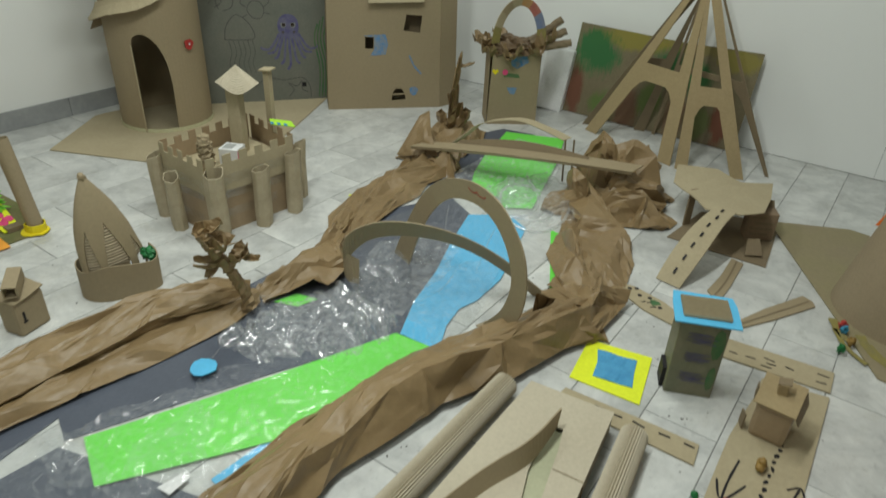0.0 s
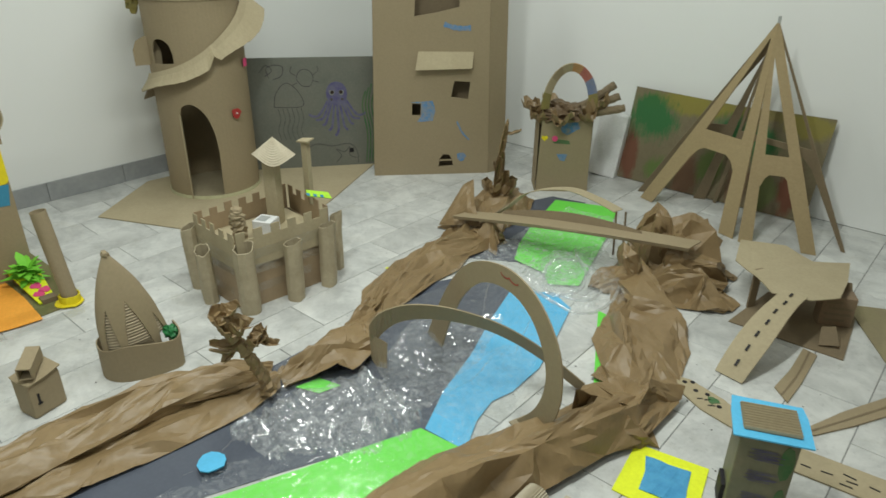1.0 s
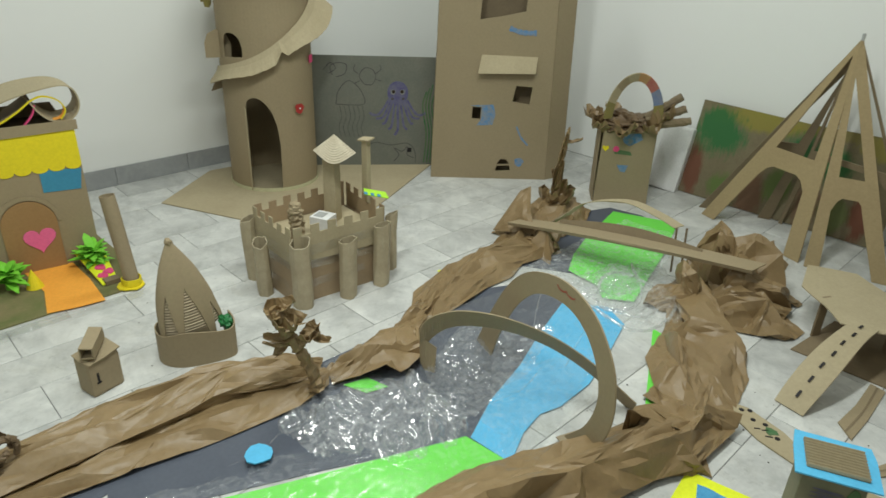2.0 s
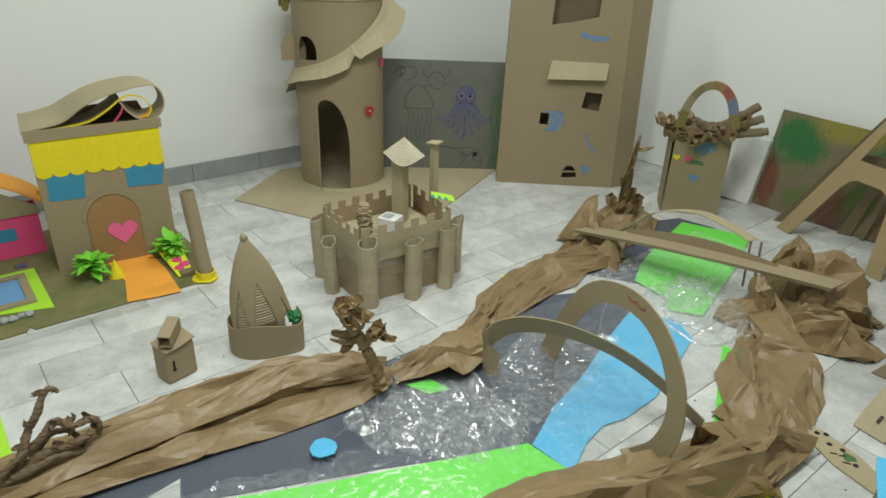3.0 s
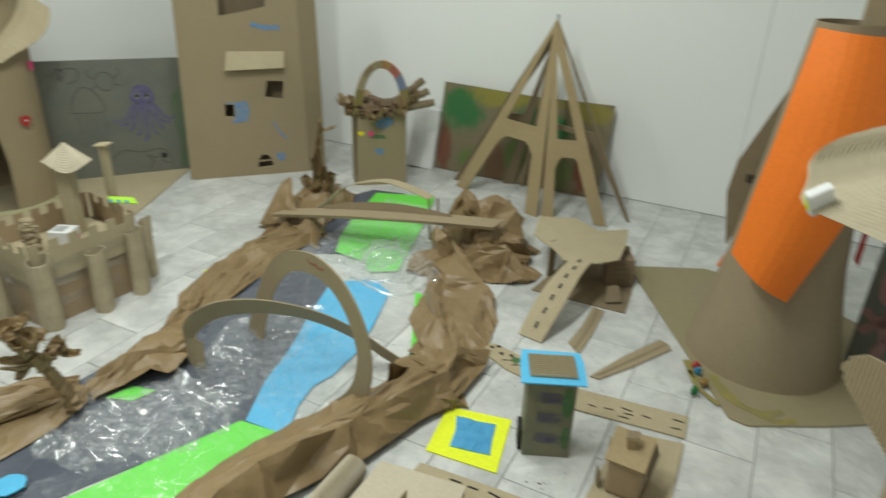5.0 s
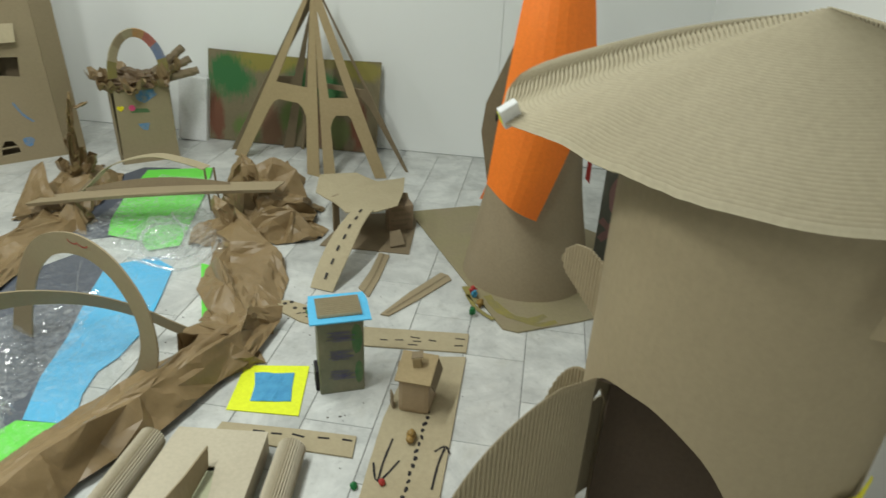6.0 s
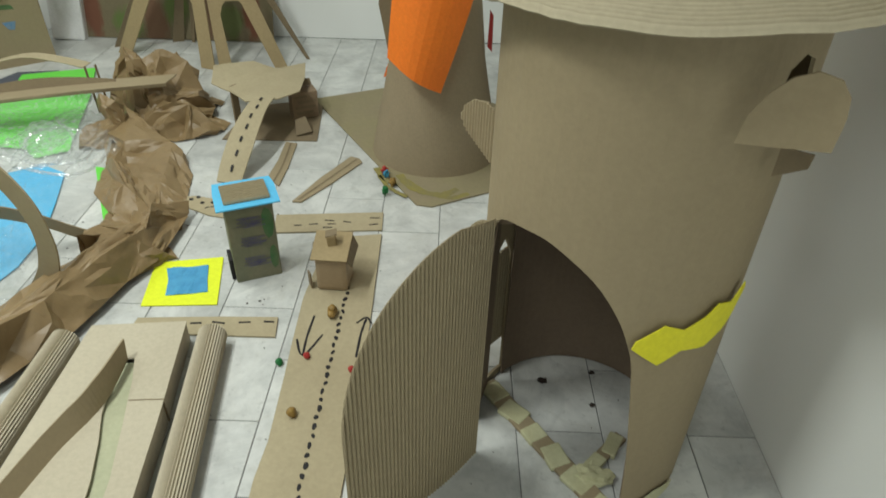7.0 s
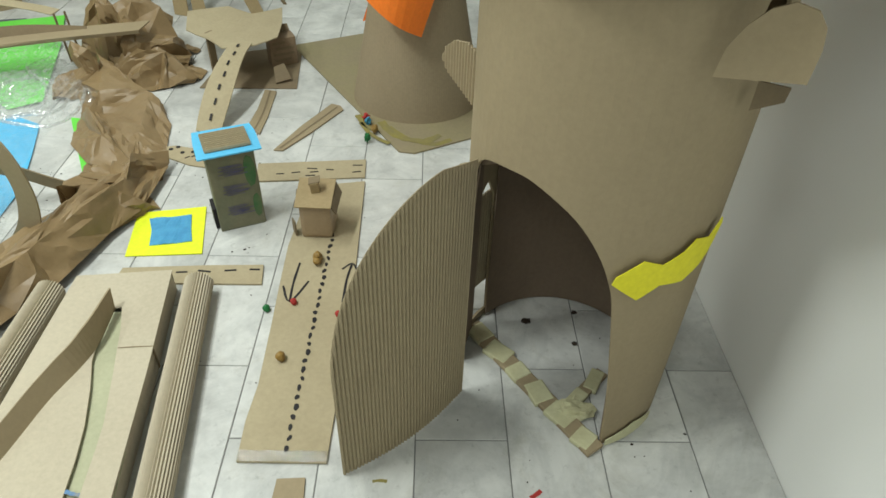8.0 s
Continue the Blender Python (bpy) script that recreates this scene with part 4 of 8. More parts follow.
flakes = [((-0.03, -0.05, 0.21), (-0.3, -0.5, 0.5), 0.075, 0.06), ((-0.04, -0.065, 0.25), (-0.4, -0.6, 0.3), 0.05, 0.06), ((-0.04, -0.06, 0.27), (0.3, 0.5, 0.2), 0.055, 0.045), ((-0.035, -0.06, 0.25), (0.2, 0.5, -0.4), 0.06, 0.05),
          ((-0.02, -0.035, 0.165), (-0.5, -0.8, 0.05), 0.085, 0.03), ((-0.025, -0.035, 0.18), (-0.3, -0.3, -0.9), 0.075, 0.03), ((-0.01, -0.016, 0.165), (0.5, 0.8, 0.1), 0.06, 0.045), ((0.0, 0.0, 0.18), (0.4, 0.7, 0.5), 0.045, 0.035),
          ((0.01, 0.01, 0.17), (0.5, 0.8, -0.5), 0.05, 0.03), ((0.0, 0.0, 0.16), (0.8, -0.3, 0.3), 0.05, 0.045), ((-0.02, -0.03, 0.2), (0.7, -0.4, 0.5), 0.06, 0.05), ((0.0, 0.0, 0.17), (-0.2, 0.8, 0.2), 0.05, 0.04)]
paper_tree("small twisted brown kraft paper tree on the bank", -1.805, 0.195, 0.045,
           [([(0.012, 0.018, -0.01), (0.002, 0.005, 0.06), (-0.012, -0.018, 0.13), (-0.028, -0.044, 0.19), (-0.04, -0.064, 0.25), (-0.048, -0.076, 0.285)], [0.023, 0.017, 0.016, 0.017, 0.018, 0.01]),
            ([(-0.012, -0.02, 0.15), (0.004, 0.006, 0.18), (0.022, 0.034, 0.185)], [0.012, 0.011, 0.007]),
            ([(-0.021, -0.033, 0.17), (-0.042, -0.066, 0.155), (-0.069, -0.108, 0.17)], [0.011, 0.008, 0.003])], flakes)
rnd = random.Random(8)
flakes = []
for y, z in ((-0.06, 0.0), (-0.02, 0.02), (0.02, 0.07), (0.05, 0.03), (0.05, 0.11), (0.07, 0.09), (0.1, 0.03), (0.1, 0.1), (0.13, 0.05), (0.14, 0.08), (0.16, 0.02), (0.18, 0.07), (0.19, 0.04), (0.07, 0.15), (0.1, 0.2), (-0.08, -0.01), (0.0, 0.0), (0.04, 0.0)):
    flakes.append(((rnd.uniform(-0.008, 0.012), y, z), (rnd.uniform(-0.6, 0.6), rnd.uniform(-1, 1), rnd.uniform(-0.6, 0.6)), rnd.uniform(0.02, 0.042), rnd.uniform(0.014, 0.024)))
paper_tree("gnarled dark kraft paper shrub at the bank's end", -2.015, -0.733, 0.06,
           [([(0, -0.012, -0.02), (0.008, 0.022, 0.07), (-0.004, 0.045, 0.11), (0.006, 0.07, 0.155), (-0.002, 0.09, 0.19), (0, 0.11, 0.21), (0, 0.126, 0.193)], [0.0148, 0.0111, 0.0081, 0.0089, 0.0067, 0.0067, 0.0044]),
            ([(0, 0.024, 0.045), (0.01, 0.07, 0.09), (-0.004, 0.102, 0.108), (0.006, 0.137, 0.082), (0, 0.178, 0.08), (0, 0.196, 0.058), (0, 0.19, 0.024)], [0.0096, 0.0074, 0.0089, 0.0067, 0.0089, 0.0074, 0.0059]),
            ([(0, -0.017, -0.02), (0.015, 0.046, 0.034), (0.01, 0.099, 0.03), (0.02, 0.15, 0.041), (0.01, 0.175, 0.05)], [0.0118, 0.0104, 0.0089, 0.0089, 0.0059]),
            ([(0.015, -0.1, -0.01), (0.02, -0.052, 0.0), (0.025, 0.015, 0.014), (0.02, 0.083, 0.018), (0.015, 0.15, 0.0)], [0.0104, 0.0118, 0.0111, 0.0096, 0.0067]),
            ([(-0.01, 0.03, 0.0), (-0.02, 0.08, 0.06), (-0.015, 0.13, 0.055), (-0.01, 0.15, 0.0)], [0.0081, 0.0067, 0.0074, 0.0067]),
            ([(0.02, -0.06, 0.0), (0.03, -0.02, 0.045), (0.02, 0.03, 0.07)], [0.0089, 0.0074, 0.0059])], flakes, KRAFT_DARK)
flakes = [((0, 0, 0), (0.06, 0.05, 1), 0.20, 0.038), ((0.01, 0.0, 0.02), (0.12, 0.06, 1), 0.22, 0.03), ((0.008, 0.004, 0.12), (0.09, 0.06, 1), 0.17, 0.026), ((0.016, 0.012, 0.2), (0.1, 0.06, 1), 0.14, 0.022), ((0.0, 0.0, 0.05), (-0.06, 0.0, 1), 0.15, 0.03),
          ((0.02, 0.012, 0.24), (0.12, 0.08, 1), 0.12, 0.018), ((0.03, 0.02, 0.3), (0.8, 0.55, 0.1), 0.075, 0.022), ((-0.005, -0.004, 0.1), (-0.35, -0.25, 0.9), 0.07, 0.016),
          ((0.03, 0.02, 0.0), (0.2, 0.15, 1), 0.13, 0.06), ((0.05, 0.03, -0.01), (0.5, 0.35, 0.8), 0.1, 0.06), ((-0.03, -0.02, -0.02), (-0.5, -0.3, 0.7), 0.09, 0.06), ((0.0, -0.03, -0.02), (0.3, -0.6, 0.6), 0.08, 0.06)]
paper_tree("tall torn kraft paper bark tree by the bridge", -2.196, 1.899, 0.1,
           [([(0, 0, -0.03), (0.008, 0.005, 0.12), (0.016, 0.012, 0.245), (0.026, 0.018, 0.32), (0.033, 0.023, 0.38)], [0.016, 0.013, 0.012, 0.01, 0.004])], flakes)
# ---------------------------------------------------------------- house plot by the west wall
H0, H1 = (-3.24, -0.41), (-3.175, 0.05)
HM = upright(H0, H1)
HW = 0.465


def patch(name, pts, material, parent, m, z=0.0, th=0.002, label=""):
    return part(name, sheet(pts, th, m @ Matrix.Translation((0, 0, z))), material, parent, label)


plot = grounded("plot_mat", floor_sheet([(-3.72, -1.5), (-2.83, -1.45), (-2.815, -0.76), (-2.82, -0.6), (-2.85, -0.585), (-2.82, -0.57), (-2.825, 0.095), (-3.04, 0.125), (-3.72, 0.1)], 0.001, 0.005), MOSS, -3.25, -0.6, 0,
                label="green painted cardboard mat under the paper houses", category="mat")
house = thing("house", -3.24, -0.18, 0.006, "cardboard house with yellow scalloped awning, blue windows and heart door", "house", "paper houses")
for nm, bm in (("front_wall", block(0.005, HW, 0.56, pose(-3.207, -0.18, 0.006, 0, 0, -8.0), 0.001)), ("side_wall", block(0.19, 0.005, 0.555, pose(-3.298, 0.062, 0.006, 0, 0, -8), 0.001)),
               ("side_wall", block(0.19, 0.005, 0.555, pose(-3.345, -0.395, 0.006, 0, 0, -8), 0.001)), ("back_wall", block(0.005, HW, 0.555, pose(-3.40, -0.155, 0.006, 0, 0, -8), 0.001))):
    part(nm, bm, CARD, house)
scal = [(0.0, 0.565), (HW, 0.565), (HW, 0.425)]
for k in range(8):
    for j in range(1, 7):
        a = math.pi * j / 6
        scal.append((HW - (k + 0.5) * HW / 8 + HW / 16 * math.cos(a), 0.425 - 0.018 * math.sin(a)))
patch("awning", scal, YELLOW, house, HM, 0.004, 0.003, "yellow foam awning with scalloped edge")
patch("trim_band", [(-0.012, 0.555), (HW + 0.012, 0.565), (HW + 0.012, 0.603), (-0.012, 0.6)], CARD, house, HM, 0.009, 0.004)
patch("window", [(0.025, 0.312), (0.15, 0.308), (0.165, 0.42), (0.03, 0.432)], BLUE, house, HM, 0.0035, 0.002, "blue foam window")
patch("window", [(0.312, 0.328), (0.445, 0.322), (0.46, 0.405), (0.312, 0.42)], BLUE, house, HM, 0.0035, 0.002, "blue foam window")
door_pts = [(0.14, 0.0), (0.335, 0.0)] + [(0.2375 + 0.0975 * math.cos(a), 0.205 + 0.1 * math.sin(a)) for a in (math.pi * k / 16 for k in range(17))]
door = patch("door", door_pts, surface("warm_brown_card", (0.34, 0.20, 0.085), (0.30, 0.175, 0.075), rough=0.7), house, HM, 0.006, 0.005, "plain arched cardboard door")
rim_o = [(0.2375 + 0.117 * math.cos(a), 0.205 + 0.122 * math.sin(a)) for a in (math.pi * k / 16 for k in range(17))]
rim_i = [(0.2375 + 0.1 * math.cos(a), 0.205 + 0.104 * math.sin(a)) for a in (math.pi * k / 16 for k in range(17))]
patch("door_rim", rim_o + rim_i[::-1], CARD, house, HM, 0.004, 0.003)
part("heart", sheet(heart(0.115), 0.003, HM @ Matrix.Translation((0.262, 0.142, 0.012))), HEART, door, "pink paper heart")
# rolled roof sheet: a wave that curls up at its end
front_rail = spline([(-0.016, 0.592), (0.02, 0.602), (0.123, 0.621), (0.203, 0.672), (0.259, 0.697), (0.349, 0.722), (0.446, 0.737), (0.49, 0.718), (0.504, 0.665), (0.487, 0.621), (0.452, 0.597), (0.398, 0.603), (0.358, 0.638), (0.335, 0.682)], 7)
back_rail = spline([(-0.02, 0.62), (0.02, 0.624), (0.1, 0.642), (0.18, 0.683), (0.246, 0.711), (0.335, 0.731), (0.43, 0.733), (0.49, 0.703), (0.51, 0.65), (0.49, 0.61), (0.45, 0.592), (0.4, 0.6), (0.352, 0.64), (0.312, 0.69)], 7)
axis = HM.to_3x3() @ Vector((0, 0, 1))
bm = bmesh.new()
rows = [(bm.verts.new(HM @ Vector((a[0], a[1], 0.006))), bm.verts.new(HM @ Vector((b[0], b[1], -0.2)))) for a, b in zip(front_rail, back_rail)]
for r, q in zip(rows, rows[1:]):
    bm.faces.new((r[0], r[1], q[1], q[0]))
part("roof", thicken(bm, 0.005), CARD_PALE, house, "rolled up pale cardboard roof sheet")
part("roof_lining", strip([HM @ Vector((p[0], p[1], -0.004)) for p in spline([(0.02, 0.6), (0.1, 0.598), (0.211, 0.611), (0.283, 0.647), (0.343, 0.689), (0.386, 0.7), (0.431, 0.681), (0.452, 0.641), (0.43, 0.605)], 7)], 0.016, axis, 0.004), YELLOW, house, "yellow edge of the lining curl")
# Darker card here paints in the shade under the roof.
part("roof_lining", strip([HM @ Vector((p[0], p[1] - 0.002, -0.1)) for p in spline([(0.02, 0.596), (0.1, 0.595), (0.211, 0.608), (0.283, 0.643), (0.343, 0.683)], 7)], 0.17, axis, 0.003), CARD_DARK, house, "card lining darkened to stand for shade in the roof hollow")
part("roof_lining", strip([HM @ Vector((p[0], p[1], -0.006)) for p in spline([(0.302, 0.598), (0.334, 0.634), (0.349, 0.668)], 6)], 0.02, axis, 0.004), PINK, house, "pink lining curl")
part("roof_lining", strip([HM @ Vector((p[0], p[1], -0.02)) for p in spline([(0.4, 0.606), (0.43, 0.614), (0.446, 0.64), (0.44, 0.665)], 6)], 0.03, axis, 0.003), PALE_ORANGE, house, "orange lining curl")
# Gable and deck take the darker card for the hollow's shade as well.
part("roof_gable", sheet([(0.0, 0.572), (0.02, 0.585), (0.1, 0.6), (0.209, 0.632), (0.301, 0.638), (0.42, 0.636), (0.44, 0.59), (0.44, 0.572)], 0.003, HM @ Matrix.Translation((0, 0, -0.185))), CARD_DARK, house, "card back darkened to stand for shade in the roof hollow")
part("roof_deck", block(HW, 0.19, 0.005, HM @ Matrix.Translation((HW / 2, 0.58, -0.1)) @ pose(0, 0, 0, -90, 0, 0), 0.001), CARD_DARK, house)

for pts in ([(-2.76, -0.72), (-2.69, -0.72), (-2.74, -0.3), (-2.79, -0.3)], [(-2.775, -0.29), (-2.73, -0.28), (-2.735, 0.06), (-2.78, 0.07)]):
    bm = fill(pts, (), 0.02)
    for v in bm.verts:
        v.co.z = 0.0025 + 0.0012 * noise.noise(v.co * 30)
    ob = grounded("tape_strip", bm, STICKY, pts[0][0], pts[0][1], 0, True, "clear sticky tape strip on the tiles beside the mat", "tape", "floor tape")
    ob.visible_shadow = False
path_pts = [(-3.21, -0.235), (-3.19, -0.06), (-3.0, -0.055), (-2.79, -0.068), (-2.8, -0.16), (-2.825, -0.26), (-3.0, -0.22)]
grounded("garden_path", floor_sheet(path_pts, 0.007, 0.002), PALE_ORANGE, -3.0, -0.15, 0.006, label="orange paper garden path before the house door", category="path")


def leafy(x, y, seed, label):
    root = thing("paper_bush", x, y, 0.006, label, "bush", "paper bushes")
    rr = random.Random(seed)
    for k in range(60):
        a, up = rr.random() * 6.28, rr.uniform(0.1, 1.7)
        d = Vector((math.cos(a), math.sin(a), up)).normalized()
        ln = rr.uniform(0.065, 0.105)
        side = d.cross(Vector((0, 0, 1))).normalized()
        p0 = Vector((x, y, 0.03 + 0.05 * rr.random()))
        pts = [p0 + d * ln * t + Vector((0, 0, -0.03 * t * t)) for t in (0, 0.33, 0.66, 1)]
        part("leaf", strip(pts, [0.014, 0.034, 0.03, 0.004], side, 0.001), LEAF, root)
    part("stem", roll(0.012, 0.05, pose(x, y, 0.006)), LEAF, root)


leafy(-3.11, -0.31, 1, "spiky green paper bush beside the orange path")
leafy(-3.10, 0.0, 2, "spiky green paper bush beside the flower bed")
CARD_CONE = surface("pale_ribbed_card", (0.56, 0.5, 0.38), (0.47, 0.41, 0.3), rough=0.75, scale=20)
cone = bmesh.new()
bmesh.ops.create_cone(cone, cap_ends=True, segments=14, radius1=0.032, radius2=0.002, depth=0.075, matrix=Matrix.Translation((-3.06, -0.235, 0.046)))
grounded("paper_cone", cone, YELLOW, -3.06, -0.235, 0.008, label="little yellow paper cone beside the path", category="cone")

bed = thing("flower_bed", -3.02, 0.0, 0.006, "lime flower bed board with pink and orange paper flowers", "flower bed")
FB = Matrix.Translation((-3.05, 0.0, 0.03)) @ pose(0, 0, 0, 0, 8, -3)
part("bed_board", merged(sheet([(-0.13, -0.055), (0.15, -0.03), (0.15, 0.03), (-0.13, 0.05)], 0.006, FB)), NEON, bed)
part("bed_base", block(0.04, 0.055, 0.02, pose(-2.915, 0.0, 0.006), 0.002), CARD_DARK, bed)
part("bed_base", block(0.04, 0.08, 0.03, pose(-3.15, 0.0, 0.006), 0.002), CARD_DARK, bed)
for px, py, ms in ((-0.07, -0.01, PALE_ORANGE), (-0.04, 0.02, PALE_ORANGE), (0.03, 0.0, PINK), (0.07, 0.018, PINK), (0.09, -0.008, PINK)):
    part("flower", disc(0.02, 0.002, FB @ Matrix.Translation((px, py, 0.007)), 15, 0.2), ms, bed)

col = thing("tube_column", -2.85, 0.06, 0.006, "leaning brown cardboard tube on a yellow paper foot", "column")
part("tube", roll(0.028, 0.36, pose(-2.845, 0.055, 0.02, 3, -6, 0), 0.003, 24, 0.06, 1.0), CARD, col)
part("foot", disc(0.05, 0.004, pose(-2.845, 0.05, 0.007), 14, 0.1), YELLOW, col, "yellow paper foot")
part("foot_rim", roll(0.037, 0.03, pose(-2.845, 0.055, 0.01), 0.004, 16, 0.15), YELLOW, col, "yellow paper collar")

pink = thing("house", -3.42, -0.72, 0.006, "small pink paper house with hearts, blue windows and orange roof", "house", "paper houses")
PM = upright((-3.52, -0.96), (-3.475, -0.41))
part("front_wall", sheet([(0, 0), (0.55, 0.01), (0.55, 0.19), (0, 0.19)], 0.005, PM), PINK, pink)
part("side_wall", block(0.18, 0.004, 0.19, pose(-3.57, -0.41, 0.006, 0, 0, -5), 0.001), PINK, pink)
part("back_wall", sheet([(0, 0), (0.55, 0), (0.55, 0.19), (0, 0.19)], 0.004, PM @ Matrix.Translation((0, 0, -0.17))), PINK, pink)
gable = [(0.0, 0.19), (0.56, 0.19), (0.555, 0.225), (0.40, 0.32), (0.16, 0.32), (0.0, 0.23)]
part("gable", sheet(gable, 0.004, PM @ Matrix.Translation((0, 0, 0.008))), CARD, pink)
rl = [PM @ Vector((p[0], p[1], -0.075)) for p in spline([(0.6, 0.20), (0.55, 0.265), (0.42, 0.345), (0.28, 0.37), (0.12, 0.345), (-0.02, 0.25)], 6)]
part("roof", strip(rl, 0.22, PM.to_3x3() @ Vector((0, 0, 1)), 0.005), PALE_ORANGE, pink, "curved orange card roof")
patch("window", [(0.36, 0.085), (0.455, 0.085), (0.455, 0.14), (0.36, 0.14)], BLUE, pink, PM, 0.006)
patch("window", [(0.10, 0.085), (0.2, 0.085), (0.2, 0.14), (0.10, 0.14)], BLUE, pink, PM, 0.006)
patch("door", [(0.24, 0.0), (0.325, 0.0), (0.33, 0.095), (0.24, 0.095)], LIME, pink, PM, 0.006)
for px, py in ((0.28, 0.135), (0.31, 0.165), (0.37, 0.165), (0.20, 0.165), (0.21, 0.12)):
    part("small_heart", sheet(heart(0.028), 0.002, PM @ Matrix.Translation((px, py, 0.006))), LIME, pink)
wad_y = crumpled_ball(-3.55, -0.36, 0.24, 0.04, 0.03, 0.035, 4.0, 0.3, 3)
part("yellow_tuft", wad_y, YELLOW, pink, "yellow tissue tuft on the roof corner")

lawn = floor_sheet([(-3.33, -1.2), (-3.33, -0.49), (-2.94, -0.487), (-3.02, -0.74), (-3.0, -1.2)], 0.0072, 0.002)
grounded("lawn_sheet", lawn, LIME, -3.15, -0.75, 0.006, label="lime green paper lawn on the mat", category="paper sheet")
pool = thing("paper_pool", -3.14, -0.66, 0.009, "blue paper pool with a raised cardboard rim", "pool")
part("water", floor_sheet([(-3.25, -0.78), (-3.25, -0.56), (-3.05, -0.56), (-3.04, -0.78)], 0.010, 0.003), surface("pale_blue_card", (0.16, 0.36, 0.62), (0.13, 0.31, 0.55), rough=0.4), pool)
for a, b in (((-3.27, -0.8), (-3.27, -0.545)), ((-3.27, -0.545), (-3.03, -0.545)), ((-3.03, -0.545), (-3.03, -0.8)), ((-3.03, -0.8), (-3.27, -0.8))):
    d = Vector((b[0] - a[0], b[1] - a[1]))
    part("rim", block(d.length + (0.03 if abs(d.x) < 0.01 else -0.031), 0.03, 0.01, pose((a[0] + b[0]) / 2, (a[1] + b[1]) / 2, 0.0095, 0, 0, math.degrees(math.atan2(d.y, d.x))), 0.001), CARD, pool)
for k, (x, y, r) in enumerate(((-2.92, -0.74, 0.024), (-2.93, -0.65, 0.017), (-2.925, -0.622, 0.015), (-2.93, -0.595, 0.014), (-2.93, -0.57, 0.016))):
    grounded("grey_pebble", crumpled_ball(x, y, 0.014, r, r, 0.012, k * 2.0, 0.25, 2), GREY, x, y, 0.006, True, "small grey foam pebble in a row by the pool", "pebble", "pool pebbles")
grounded("purple_block", block(0.02, 0.04, 0.015, pose(-3.37, -0.53, 0.006, 0, 0, 5)), PURPLE, -3.37, -0.53, 0.006, label="tiny purple foam block before the pink house", category="block")

card = grounded("green_card", floor_sheet([(-2.63, -1.1), (-2.632, -0.747), (-2.4, -0.742), (-2.134, -0.738), (-2.12, -1.1)], 0.002, 0.004), LIME, -2.4, -0.9, 0, label="lime green card lying on the floor near the bank", category="card")
hut = thing("cardboard_hut", -2.26, -0.27, 0, "small brown cardboard hut with a box chimney on top", "hut")
HU = pose(-2.275, -0.257, 0, 0, 0, 14) @ Matrix.Diagonal((0.92, 0.92, 0.95, 1))
part("body", block(0.085, 0.112, 0.132, HU, 0.012), CARD, hut)
part("lid", sheet([(-0.046, -0.055), (0.0, -0.06), (0.046, -0.052), (0.05, 0.0), (0.045, 0.06), (-0.044, 0.06)], 0.004, HU @ Matrix.Translation((0, 0, 0.134)) @ pose(0, 0, 0, 8, 4, 0)), CARD, hut)
box_out = [(-0.022, 0.0), (0.021, 0.0), (0.022, 0.041), (-0.02, 0.044)]
box_in = [(-0.018, 0.004), (0.017, 0.004), (0.018, 0.037), (-0.016, 0.040)]
part("chimney_box", sheet(box_out, 0.11, HU @ pose(0.0, -0.004, 0.158, 0, 0, 40) @ pose(0, 0.055, 0, 97, 0, 0), [box_in]), CARD, hut)
# Dark card stands for the shade deep in the chimney box.
part("box_back", block(0.036, 0.004, 0.034, HU @ pose(0.0, -0.004, 0.157, 0, 0, 40) @ pose(0, 0.04, 0.003, 0, 0, 0), 0), CARD_DARK, hut)
part("mark", block(0.003, 0.007, 0.036, HU @ Matrix.Translation((0.043, -0.03, 0.05)), 0), INK, hut, "black marker bar")
part("mark", block(0.003, 0.015, 0.005, HU @ Matrix.Translation((0.043, -0.03, 0.048)), 0), INK, hut)

# ---------------------------------------------------------------- pointed church in a cardboard tray
church = thing("cardboard_church", -2.22, 0.02, 0, "pointed brown cardboard church standing in an open tray", "church")
tray = spline([(-2.34, 0.13), (-2.325, -0.04), (-2.28, -0.072), (-2.222, -0.052), (-2.182, 0.005), (-2.155, 0.10), (-2.17, 0.145), (-2.24, 0.16)], 6)
bm = bmesh.new()
rows = []
for k, p in enumerate(tray):
    rows.append((bm.verts.new((p[0], p[1], 0.0)), bm.verts.new((p[0] + 0.004, p[1], 0.122 + 0.01 * math.sin(k * 0.35)))))
for r, q in zip(rows, rows[1:]):
    bm.faces.new((r[0], r[1], q[1], q[0]))
part("tray", thicken(bm, 0.004), CARD, church)


